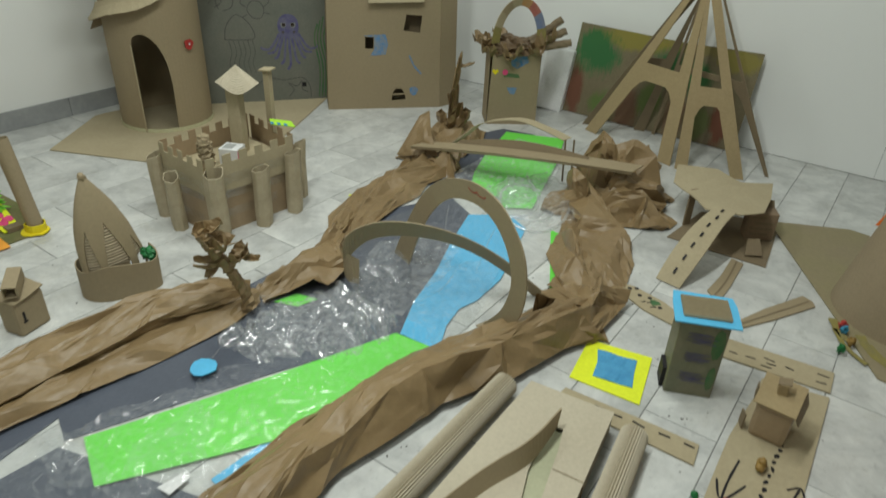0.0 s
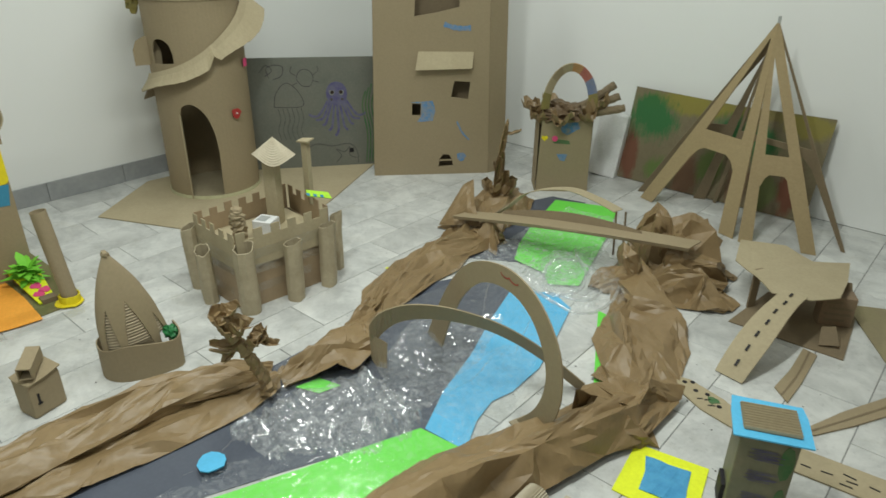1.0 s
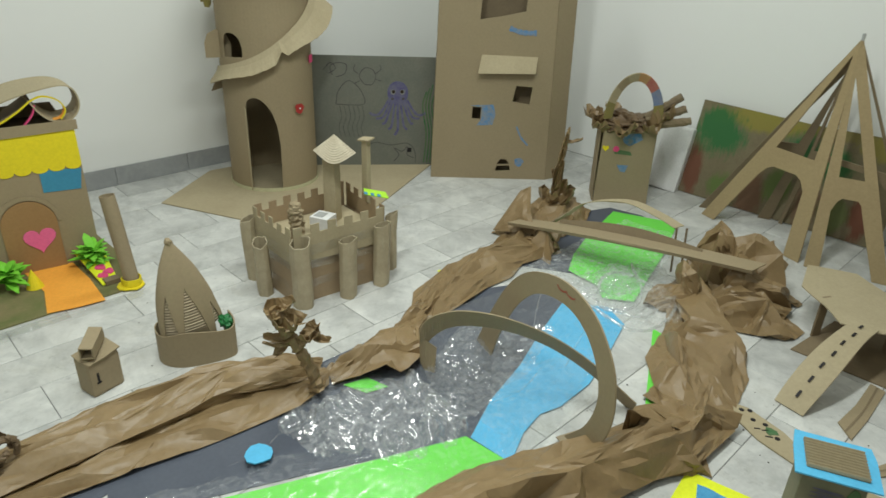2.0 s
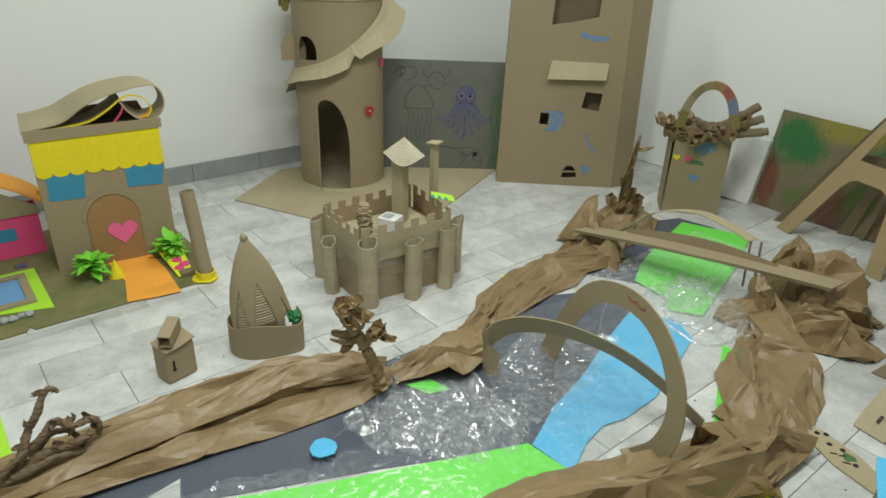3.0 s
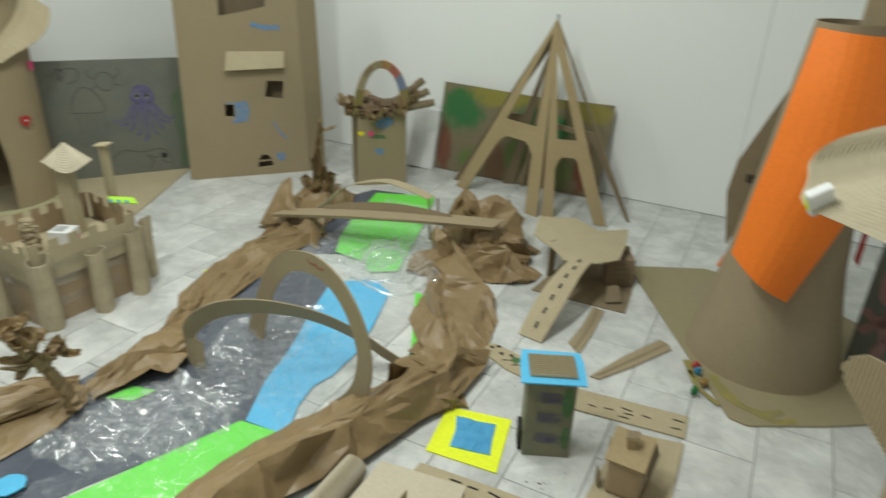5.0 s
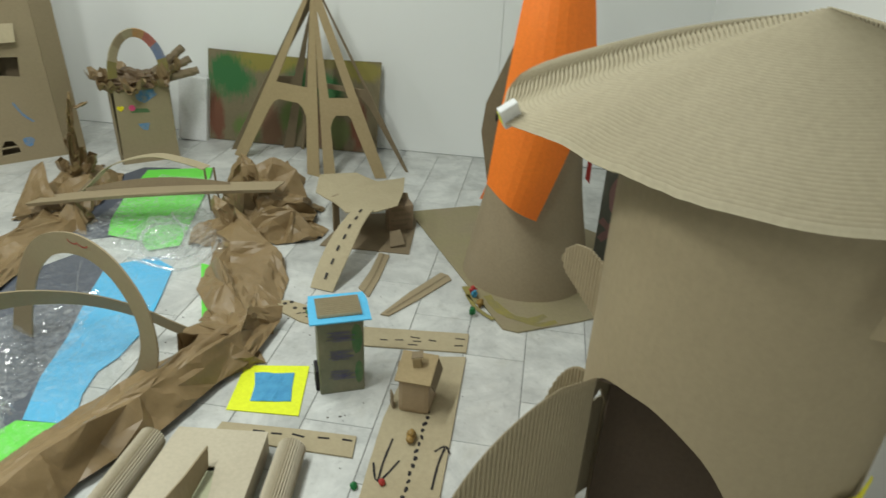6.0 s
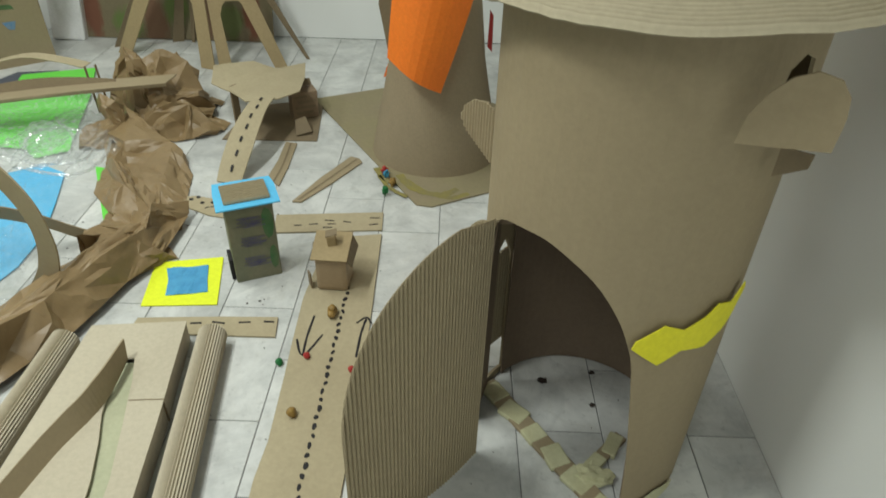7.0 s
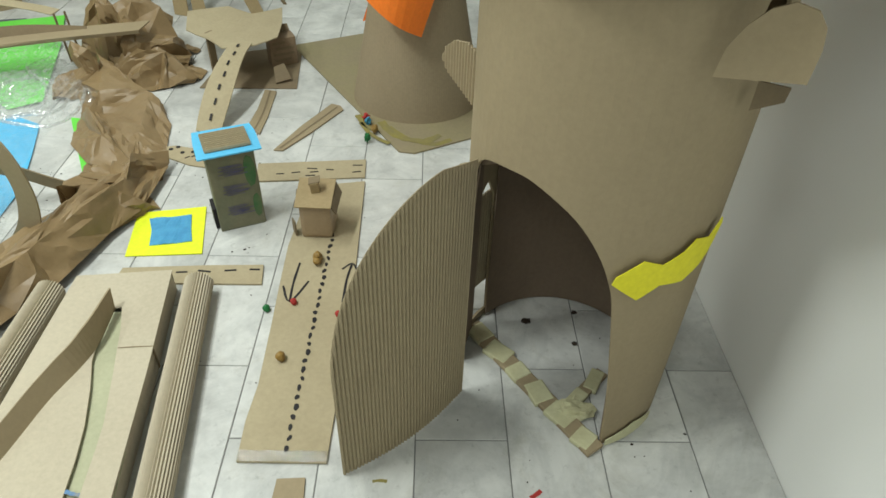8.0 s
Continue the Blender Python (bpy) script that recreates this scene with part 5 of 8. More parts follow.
def shell(r0, height, slits, base=0.012, t_top=1.0, spread=112, lift=0.0, only=None):
    """A pointed hood bent round an upright axis, with slits that narrow upwards."""
    bm = bmesh.new()
    rows = []
    n, w = 130, 150
    for i in range(n + 1):
        t = t_top * i / n
        r = r0 * (1 - t ** 2.5) + 0.007
        row = []
        for k in range(w + 1):
            a = radians(-21 - spread + 2 * spread * k / w)
            cx, cy = -2.252 - 0.022 * t, 0.048 - 0.038 * t
            rr = r + (0.004 * math.sin(1.5708 * i) if only else 0.004 * noise.noise((a * 2, t * 6, 1)) * (1 - t))
            row.append(bm.verts.new((cx + 0.55 * rr * math.cos(a) + lift, cy + 1.05 * rr * math.sin(a), base + height * t)))
        rows.append(row)
    for i, (r, q) in enumerate(zip(rows, rows[1:])):
        for k in range(w):
            ang, t = -spread + 2 * spread * (k + 0.5) / w, t_top * (i + 0.5) / n
            if only and t < 0.25:
                continue
            if only and abs(ang - only[0]) > only[1] * (1 - (t / only[2]) ** 1.6):
                continue
            if any(t < top and abs(ang - c) < half * (1 - (t / top) ** 2.6) for c, half, top in slits):
                continue
            bm.faces.new((r[k], r[k + 1], q[k + 1], q[k]))
    bmesh.ops.delete(bm, geom=[v for v in bm.verts if not v.link_faces], context="VERTS")
    return thicken(bm, 0.004)


part("hood", shell(0.096, 0.405, ((-31, 17, 0.60), (17, 23, 0.63), (66, 14, 0.45))), CARD, church)
part("ribbed_lining", shell(0.086, 0.405, (), 0.012, 0.78, 112, 0.0, (0, 118, 0.8)), CARD_RIB, church, "ribbed corrugated lining behind pointed openings")
part("knob", crumpled_ball(-2.274, 0.010, 0.417, 0.011, 0.013, 0.012, 3.0, 0.2, 2), CARD, church)
part("green_tuft", crumpled_ball(-2.19, 0.125, 0.12, 0.03, 0.02, 0.022, 2.0, 0.3, 3), BEAD_G, church, "dark green tissue tuft")

# ---------------------------------------------------------------- castle
castle = thing("castle", -2.43, 0.66, 0, "cardboard castle with paper roll turrets, battlements and clear tape", "castle")
C0, C1, C2, C3 = (-2.305, 0.465), (-2.265, 0.855), (-2.585, 0.905), (-2.585, 0.475)
KL = surface("printed_carton", (0.36, 0.268, 0.165), (0.305, 0.222, 0.135), rough=0.5, scale=6, spec=0.45)
for a, b in ((C0, C1), (C1, C2), (C2, C3), (C3, C0)):
    mm = upright(a, b)
    ln = (Vector(b) - Vector(a)).length
    part("wall", sheet([(0, 0), (ln, 0), (ln, 0.21), (0, 0.21)], 0.005, mm), KL, castle, "warm brown carton wall")
    n = max(5, int(ln / 0.035) // 2 * 2 + 1)
    top = [(0, 0.17), (ln, 0.17)]
    for k in range(n):
        x1, x0 = ln * (n - k) / n, ln * (n - k - 1) / n
        z = 0.318 + 0.006 * noise.noise((k * 1.7, a[0] * 9, 0)) if k % 2 == 0 else 0.286
        top += [(x1, z), (x0, z)]
    part("battlement", sheet(top, 0.004, mm @ Matrix.Translation((0, 0, 0.006))), KL if a in (C1, C2) else CARD_PALE, castle)
part("inner_floor", block(0.29, 0.41, 0.004, pose(-2.44, 0.668, 0.215, 0, 0, -4), 0.001), CARD_PALE, castle)
for x, y, r, h, tx, ty in ((-2.60, 0.455, 0.029, 0.265, 2, 0), (-2.455, 0.42, 0.028, 0.235, 4, 4), (-2.282, 0.482, 0.037, 0.275, 2, 3), (-2.235, 0.655, 0.032, 0.245, 0, 2), (-2.23, 0.815, 0.032, 0.265, -1, 2), (-2.31, 0.93, 0.026, 0.25, -2, 0)):
    bm = roll(r, h, None, 0.003, 32, 0.2, x * 40, 8)
    for v in bm.verts:
        v.co.z += (0.012 * v.co.x / r * math.sin(x * 70) + 0.008 * v.co.y / r + 0.005 * noise.noise((v.co.x * 60, v.co.y * 60, x * 9))) * (v.co.z / h) ** 3
    bm.transform(pose(x, y, 0, tx, ty, 0))
    part("turret", bm, CARD_TURRET, castle, smooth=35)
part("tape", sheet([(0.02, 0.145), (0.36, 0.13), (0.36, 0.165), (0.02, 0.18)], 0.0006, upright(C0, C1) @ Matrix.Translation((0, 0, 0.012))), STICKY, castle, "clear shiny sticky tape")
part("tape", sheet([(0.02, 0.14), (0.27, 0.15), (0.27, 0.18), (0.02, 0.175)], 0.0006, upright(C3, C0) @ Matrix.Translation((0, 0, 0.012))), STICKY, castle, "clear shiny sticky tape")
for a, b, x0, x1, z0, z1, dz in ((C0, C1, 0.0, 0.39, 0.2, 0.245, 0.011), (C0, C1, 0.03, 0.3, 0.06, 0.1, 0.006), (C3, C0, 0.0, 0.29, 0.19, 0.235, 0.011), (C3, C0, 0.05, 0.24, 0.05, 0.085, 0.006)):
    bm = fill([(x0, z0), (x1, z0 + 0.006), (x1, z1), (x0, z1 - 0.005)], (), 0.012)
    for v in bm.verts:
        v.co.z = 0.0015 * noise.noise((v.co.x * 45, v.co.y * 45, dz * 100))
    bm.transform(upright(a, b) @ Matrix.Translation((0, 0, dz + 0.003)))
    part("tape", bm, STICKY, castle, "clear shiny sticky tape", True)
for x, y, w, h, rz in ((-2.475, 0.765, 0.055, 0.30, 20), (-2.475, 0.94, 0.03, 0.305, 10)):
    part("keep_shaft", block(w, w * 0.8, h, pose(x, y, 0.217, 0, 0, rz), 0.002), CARD_PALE, castle)
cone = bmesh.new()
rings = []
for i in range(73):
    t = i / 72
    ring = []
    for j in range(40):
        a = 2 * math.pi * j / 40
        r = (0.078 + 0.006 * math.sin(2 * a + 0.8)) * (1 - t) + 0.002 + 0.0022 * math.sin(i * 2 * math.pi / 6) * (1 - t)
        ring.append(cone.verts.new((r * math.cos(a), r * math.sin(a), 0.075 * t - 0.034 + 0.012 * math.sin(3 * a + 0.6) * (1 - t))))
    rings.append(ring)
for lo, hi in zip(rings, rings[1:]):
    for j in range(40):
        cone.faces.new((lo[j], lo[(j + 1) % 40], hi[(j + 1) % 40], hi[j]))
cone.faces.new(rings[-1])
cone.faces.new(rings[0][::-1])
cone.transform(pose(-2.462, 0.775, 0.54, 6, 10, 0))
part("keep_cone", cone, CARD_CONE, castle, "ribbed cardboard cone roof")
part("keep_cap", sheet([(-0.028, -0.022), (0.03, -0.025), (0.028, 0.024), (-0.026, 0.02)], 0.006, pose(-2.475, 0.94, 0.524, 4, -6, 15)), CARD_PALE, castle)
part("inner_roll", crumpled_limb([(-2.40, 0.545, 0.217), (-2.398, 0.546, 0.28), (-2.402, 0.542, 0.34), (-2.395, 0.545, 0.372)], [0.02, 0.023, 0.025, 0.014], 4.0, 12, 0.5), CARD, castle, "crushed upright paper roll")
pr = part("picture_box", block(0.078, 0.074, 0.068, pose(-2.40, 0.665, 0.22, 0, 0, 25), 0.002), WHITE, castle, "white paper box with printed pictures")
part("picture", sheet([(-0.028, -0.025), (0.012, -0.025), (0.012, 0.02), (-0.028, 0.02)], 0.001, pose(-2.40, 0.665, 0.289, 0, 0, 25)), GREY, pr)
part("picture", sheet([(-0.034, -0.025), (0.03, -0.03), (0.02, 0.0), (0.0, -0.008), (-0.03, 0.012)], 0.001, pose(-2.3642, 0.6817, 0.27, 90, 0, 115)), PINK, pr)
aw = part("green_awning", sheet([(-0.048, -0.034), (0.055, -0.03), (0.048, 0.024), (-0.045, 0.022)], 0.003, pose(-2.375, 0.905, 0.328, 6, 14, 60)), LIME, castle, "lime paper awning with blue stripes")
for k in range(3):
    part("stripe", sheet([(-0.048 + 0.028 * k, -0.034), (-0.034 + 0.028 * k, -0.034), (-0.034 + 0.028 * k, -0.012), (-0.048 + 0.028 * k, -0.012)], 0.001, pose(-2.375, 0.905, 0.3315, 6, 14, 60)), BLUE, aw)
grounded("paper_scrap", floor_sheet([(-2.155, 1.062), (-2.14, 1.066), (-2.145, 1.08), (-2.157, 1.076)], 0.001, 0.001), NEON, -2.15, 1.07, 0, label="tiny yellow paper scrap on the tiles", category="scrap")

# ---------------------------------------------------------------- round tower by the mural
T1X, T1Y, T1R = -3.58, 1.14, 0.235
grounded("tower_mat", floor_sheet([(-3.60, 0.49), (-2.93, 0.80), (-2.80, 1.15), (-2.95, 1.48), (-3.19, 1.985), (-3.55, 1.9), (-3.85, 1.5), (-3.9, 0.9)], 0.001, 0.005), CARD_PALE, -3.4, 1.2, 0, label="brown cardboard base board under the round tower", category="base board")
tower = thing("round_tower", T1X, T1Y, 0.006, "tall round cardboard tower with arched doorway and wide wavy ledge", "tower", "round towers")


def arc(a):
    return radians(a) * T1R


body_out = [(arc(-270), 0.0), (arc(90), 0.0), (arc(90), 1.3), (arc(-270), 1.3)]
hole_door = [(arc(-61), 0.012), (arc(-21), 0.012)] + spline([(arc(-20), 0.25), (arc(-23), 0.36), (arc(-31), 0.45), (arc(-44), 0.50), (arc(-57), 0.49), (arc(-61), 0.45)], 4)
hole_win = [(arc(-90), 0.69), (arc(-58), 0.70)] + spline([(arc(-58), 0.745), (arc(-62), 0.79), (arc(-72), 0.812), (arc(-84), 0.80), (arc(-90), 0.75)], 4)
hole_top = [(arc(-40), 1.06), (arc(20), 1.06), (arc(20), 1.2), (arc(-40), 1.2)]
bm = bend(fill(body_out, (hole_door, hole_win, hole_top), 0.02), T1X, T1Y, T1R)
bmesh.ops.remove_doubles(bm, verts=bm.verts, dist=0.001)
bm.transform(Matrix.Translation((0, 0, 0.006)))
part("shell", thicken(bm, 0.006), CARD, tower, smooth=False)
# ledge: a skirt that flares out, rising round the tower
bm = bmesh.new()
rows = []
for k in range(57):
    t = k / 56
    a = radians(-122 + 190 * t)
    z = 0.61 + 0.43 * t ** 1.75 + 0.006 * math.sin(11 * t)
    dep = 0.045 + 0.012 * math.sin(7 * t) + 0.17 * max(0, t - 0.6)
    drop = (0.058 + 0.12 * max(0, t - 0.45) + 0.008 * math.sin(17 * t) + 0.005 * noise.noise((t * 40, 0, 0))) * (0.45 if k == 32 else 0.8 if k in (31, 33) else 1)
    rows.append([bm.verts.new((T1X + (T1R + 0.006 + dep * s ** 1.4) * math.cos(a), T1Y + (T1R + 0.006 + dep * s ** 1.4) * math.sin(a), z - drop * s + 0.018 * (1 - s))) for s in (0, 0.35, 0.7, 1)])
for r, q in zip(rows, rows[1:]):
    for k in range(3):
        bm.faces.new((r[k], r[k + 1], q[k + 1], q[k]))
part("ledge", thicken(bm, 0.005), CARD_PALE, tower, "pale wavy cardboard ledge")
part("shutter", sheet([(0, 0.0), (0.125, 0.004), (0.128, 0.07), (0.105, 0.122), (0.06, 0.14), (0.018, 0.118), (0, 0.075)], 0.005, pose(-3.662, 0.848, 0.683, 90, 0, 62)), CARD, tower)
# Fold below the ledge; the underside's shade is in its darker colour.
part("ledge_fold", sheet([(0, 0.0), (0.09, 0.03), (0.16, 0.075), (0.1, 0.07), (0.02, 0.045)], 0.004, pose(-3.72, 0.885, 0.5, 82, 0, 42)), CARD_DARK, tower, "underside fold of the ledge, darkened as shade")
band = bend(fill([(arc(-140), 0.995), (arc(70), 0.995), (arc(70), 1.028), (arc(-140), 1.028)], (), 0.02), T1X, T1Y, T1R + 0.008)
part("lace_band", thicken(band, 0.002), surface("lace_trim", (0.5, 0.45, 0.29), (0.36, 0.3, 0.18), rough=0.9, scale=60, blotch=0.3), tower, "pale lace trim band")
bandb = bend(fill([(arc(-160), 0.006), (arc(90), 0.006), (arc(90), 0.024), (arc(-160), 0.024)], (), 0.02), T1X, T1Y, T1R + 0.004)
part("base_tape", thicken(bandb, 0.002), TAPE, tower, "greenish masking tape round the foot")
# Added unseen disc; it stops light entering the tower from the top.
part("unseen_light_stop", disc(T1R - 0.008, 0.006, pose(T1X, T1Y, 1.03), 40), CARD_DARK, tower)
part("door_edge", bend(sheet([(arc(-62.2), 0.01), (arc(-61), 0.01), (arc(-60.6), 0.45), (arc(-62), 0.46)], 0.006), T1X, T1Y, T1R + 0.004), CARD_PALE, tower)
part("red_flower", disc(0.026, 0.003, pose(T1X + 0.246, T1Y + 0.03, 0.445, 90, 0, 94), 16, 0.16), RED, tower, "red button flower")
part("flower_eye", disc(0.0045, 0.003, pose(T1X + 0.2505, T1Y + 0.0303, 0.445, 90, 0, 94), 12), WHITE, tower)
part("pink_note", sheet([(-0.02, -0.02), (0.02, -0.02), (0.02, 0.02), (-0.02, 0.02)], 0.002, pose(T1X + 0.246 * math.cos(0.62), T1Y + 0.246 * math.sin(0.62), 0.68, 90, 0, 125)), PINK, tower, "pink paper note")
for k, (dx, dz) in enumerate(((0.0, 0.0), (0.02, -0.05), (-0.015, -0.03))):
    part("paper_leaf", torn_flake((T1X - 0.17 + dx, T1Y - 0.19, 1.06 + dz), (0.1, -0.2, -1), (0.5, -0.8, 0), 0.10, 0.045, k + 1.0, 0.1), OCHRE, tower, "curled olive paper leaf")

# ---------------------------------------------------------------- sea mural
O0, O1 = (-3.58, 1.47), (-3.165, 2.01)
OM = upright(O0, O1)
mural = thing("sea_mural", -3.37, 1.73, 0.0, "grey green painted board with a violet sea shape and line drawings", "mural board", "painted boards")
part("board", sheet([(-0.1, 0.006), (0.69, 0.006), (0.69, 0.645), (-0.1, 0.652)], 0.006, OM @ Matrix.Translation((0, 0, -0.006))), MURAL, mural)
PENCIL = surface("soft_pencil", (0.075, 0.07, 0.07), (0.1, 0.095, 0.09), rough=0.8, scale=30)
head = [(0.442 + 0.06 * math.cos(a), 0.435 + 0.062 * math.sin(a) + (0.012 if math.sin(a) > 0 else 0)) for a in (2 * math.pi * k / 24 for k in range(24))]
part("violet_shape", sheet(head, 0.001, OM), PURPLE, mural)
for k in range(9):
    x = 0.442 + (k - 4) * 0.013
    ex = 0.442 + (k - 4) * 0.036
    part("violet_stroke", stroke(spline([(x, 0.40), (x + (ex - x) * 0.6, 0.32 - 0.012 * (k % 2)), (ex, 0.225 + 0.022 * abs(k - 4)), (ex + 0.02 * (1 if k > 4 else -1), 0.19 + 0.034 * abs(k - 4))], 5), 0.013, OM), PURPLE, mural)
for dx in (-0.027, 0.027):
    part("pale_spot", disc(0.0155, 0.001, OM @ Matrix.Translation((0.442 + dx, 0.447, 0.0012)), 14, 0.1), surface("pale_chalk", (0.24, 0.25, 0.24), (0.2, 0.21, 0.2), rough=0.85), mural)
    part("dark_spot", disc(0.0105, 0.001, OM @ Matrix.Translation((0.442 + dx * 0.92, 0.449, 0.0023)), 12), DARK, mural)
    part("cheek_spot", disc(0.008, 0.001, OM @ Matrix.Translation((0.442 + dx * 1.15, 0.408, 0.0023)), 12), PENCIL, mural)
lines = [[(0.085, 0.375), (0.10, 0.45), (0.16, 0.51), (0.225, 0.46), (0.25, 0.38), (0.17, 0.37), (0.085, 0.375)],
         [(0.315, 0.55), (0.345, 0.575), (0.34, 0.60)], [(0.22, 0.55), (0.19, 0.57), (0.2, 0.6)], [(0.31, 0.52), (0.345, 0.51)], [(0.225, 0.51), (0.195, 0.495)],
         [(0.02, 0.57), (0.06, 0.61), (0.09, 0.58), (0.05, 0.55)],
         [(0.25, 0.49), (0.222, 0.535), (0.25, 0.58), (0.295, 0.575), (0.315, 0.535), (0.295, 0.49), (0.25, 0.49)],
         [(0.22, 0.09), (0.3, 0.145), (0.4, 0.13), (0.5, 0.14), (0.545, 0.09), (0.55, 0.02)],
         [(0.42, 0.03), (0.45, 0.07), (0.42, 0.11), (0.47, 0.09), (0.5, 0.12), (0.5, 0.07), (0.54, 0.05)],
         [(0.07, 0.54), (0.06, 0.59), (0.1, 0.61), (0.15, 0.6), (0.14, 0.55), (0.09, 0.53)]]
for ln in lines:
    part("pen_line", stroke(spline(ln, 5), 0.0042, OM), PENCIL, mural)
for k in range(6):
    x = 0.105 + 0.026 * k
    part("pen_line", stroke(spline([(x, 0.365), (x + 0.01, 0.3), (x - 0.008, 0.24), (x + 0.004, 0.18)], 4), 0.003, OM), PENCIL, mural)
for k in range(5):
    x = 0.6 + 0.018 * k
    part("weed_stroke", stroke(spline([(x, 0.02), (x + 0.012, 0.2), (x - 0.012, 0.36), (x + 0.01, 0.45 + 0.02 * (k % 3))], 5), 0.008, OM), CRAYON_GREEN, mural)
part("dark_patch", sheet([(0.5, 0.085), (0.525, 0.085), (0.525, 0.112), (0.5, 0.112)], 0.001, OM), INK, mural)

# ---------------------------------------------------------------- tall carton tower
tall = thing("tall_carton", -2.72, 2.25, 0, "tall tapering cardboard carton with cut windows and blue crayon marks", "carton tower")
BA, BB = (-3.04, 1.845), (-2.585, 2.335)
BM = upright(BA, BB)
BL = 0.669
front = [(0, 0.0), (BL, 0.0), (BL - 0.03, 1.35), (0.03, 1.35)]
big = [(0.24, 0.885), (0.36, 0.905), (0.48, 0.932), (0.488, 1.10), (0.252, 1.10)]
sq = [(0.443, 0.455), (0.54, 0.44), (0.55, 0.537), (0.46, 0.543)]
small_w = [(0.222, 0.355), (0.27, 0.352), (0.272, 0.418), (0.224, 0.42)]
mouse = [(0.375, 0.046), (0.46, 0.052), (0.455, 0.085), (0.435, 0.118), (0.40, 0.12), (0.38, 0.09)]
part("front_wall", sheet(front, 0.006, BM, (big, sq, small_w, mouse)), CARD, tall)
depth_dir = BM.to_3x3() @ Vector((0, 0, -1))
for s, nm in ((0.0, "side_wall"), (BL, "side_wall")):
    p0 = BM @ Vector((s, 0, 0.0))
    q0 = p0.lerp(Vector((-2.525, 2.63, 0)), 0.42) if s else p0 + depth_dir * 0.14
    lean = BM.to_3x3() @ Vector((-0.03 if s else 0.03, 0, 0))
    sm = bmesh.new()
    vs = [sm.verts.new(p) for p in (p0, q0, q0 + lean + Vector((0, 0, 1.35)), p0 + lean + Vector((0, 0, 1.35)))]
    sm.faces.new(vs)
    part(nm, thicken(sm, 0.005), CARD, tall)
# Darker card puts the carton's inner shade behind the cut windows.
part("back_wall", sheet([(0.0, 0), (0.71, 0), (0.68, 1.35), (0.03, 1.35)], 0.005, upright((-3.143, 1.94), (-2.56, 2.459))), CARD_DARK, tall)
# Unseen top, fitted to keep light out of the carton.
part("top", sheet([(0.03, 0.0), (BL - 0.03, 0.0), (BL + 0.02, 0.09), (0.03, 0.13)], 0.005, BM @ Matrix.Translation((0, 1.352, -0.005)) @ pose(0, 0, 0, -90, 0, 0)), CARD, tall)
part("crossbar", sheet([(0.38, 0.078), (0.46, 0.082), (0.46, 0.09), (0.38, 0.088)], 0.004, BM), CARD, tall)
shelf = bmesh.new()
vs = [shelf.verts.new(BM @ Vector(p)) for p in ((0.26, 0.705, 0.008), (0.565, 0.70, 0.008), (0.552, 0.618, 0.05), (0.24, 0.612, 0.05))]
shelf.faces.new(vs)
part("flap", thicken(shelf, 0.005), CARD_PALE, tall, "pale folded out window flap")
for pts, w in (([(0.40, 0.845), (0.47, 0.825), (0.545, 0.825)], 0.026), ([(0.478, 0.315), (0.51, 0.25), (0.552, 0.205)], 0.01), ([(0.46, 0.67), (0.42, 0.668)], 0.012)):
    part("crayon_mark", stroke(spline(pts, 6), w, BM, 0.0075), CRAYON_BLUE, tall)
part("crayon_patch", sheet([(0.21, 0.427), (0.34, 0.435), (0.355, 0.38), (0.34, 0.32), (0.25, 0.315), (0.275, 0.35), (0.275, 0.42)], 0.001, BM @ Matrix.Translation((0, 0, 0.0065))), CRAYON_BLUE, tall, "blue crayon window frame")
part("crayon_patch", disc(0.026, 0.001, BM @ Matrix.Translation((0.508, 0.105, 0.0065)), 12, 0.15), CRAYON_BLUE, tall)

# ---------------------------------------------------------------- basket box
basket = thing("basket_box", -2.08, 2.42, 0, "brown box basket stuffed with crumpled paper, with a painted arched handle", "basket")
GA, GB = (-2.205, 2.275), (-1.985, 2.455)
GM = upright(GA, GB)
GL = 0.285
part("front_wall", sheet([(0, 0), (GL, 0), (GL - 0.01, 0.40), (0.01, 0.405)], 0.005, GM), CARD, basket)
part("back_wall", sheet([(0, 0), (GL, 0), (GL - 0.01, 0.40), (0.01, 0.40)], 0.005, GM @ Matrix.Translation((0, 0, -0.17))), CARD, basket)
for s in (0.0, GL):
    part("side_wall", sheet([(0, 0), (0.165, 0), (0.16, 0.40), (0.0, 0.40)], 0.004, GM @ Matrix.Translation((s - 0.002, 0, -0.167)) @ pose(0, 0, 0, 0, -90, 0)), CARD, basket)
rr = random.Random(21)
for k in range(14):
    a = 2 * math.pi * k / 14 * 2 + rr.uniform(-0.2, 0.2)
    e = GM @ Vector((GL / 2 + 0.15 * math.cos(a), 0.395 + rr.uniform(-0.03, 0.035), -0.085 + 0.1 * math.sin(a)))
    d = GM.to_3x3() @ Vector((math.cos(a), rr.uniform(-0.4, 0.5), 0.8 * math.sin(a)))
    part("paper_leaf", torn_flake(e, d, (0, 0, 1), rr.uniform(0.07, 0.1), rr.uniform(0.075, 0.11), k * 1.3, rr.uniform(-0.3, 0.7)), KRAFT, basket)
for k in range(3):
    a = -0.5 + 0.25 * k
    e = GM @ Vector((GL - 0.05, 0.415 + 0.015 * k, -0.06 - 0.03 * k))
    tip = GM.to_3x3() @ Vector((0.215 - 0.03 * k, 0.04 + 0.045 * k, 0.02 * k))
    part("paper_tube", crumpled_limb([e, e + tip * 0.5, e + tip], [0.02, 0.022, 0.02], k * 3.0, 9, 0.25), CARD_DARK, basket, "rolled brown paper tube")
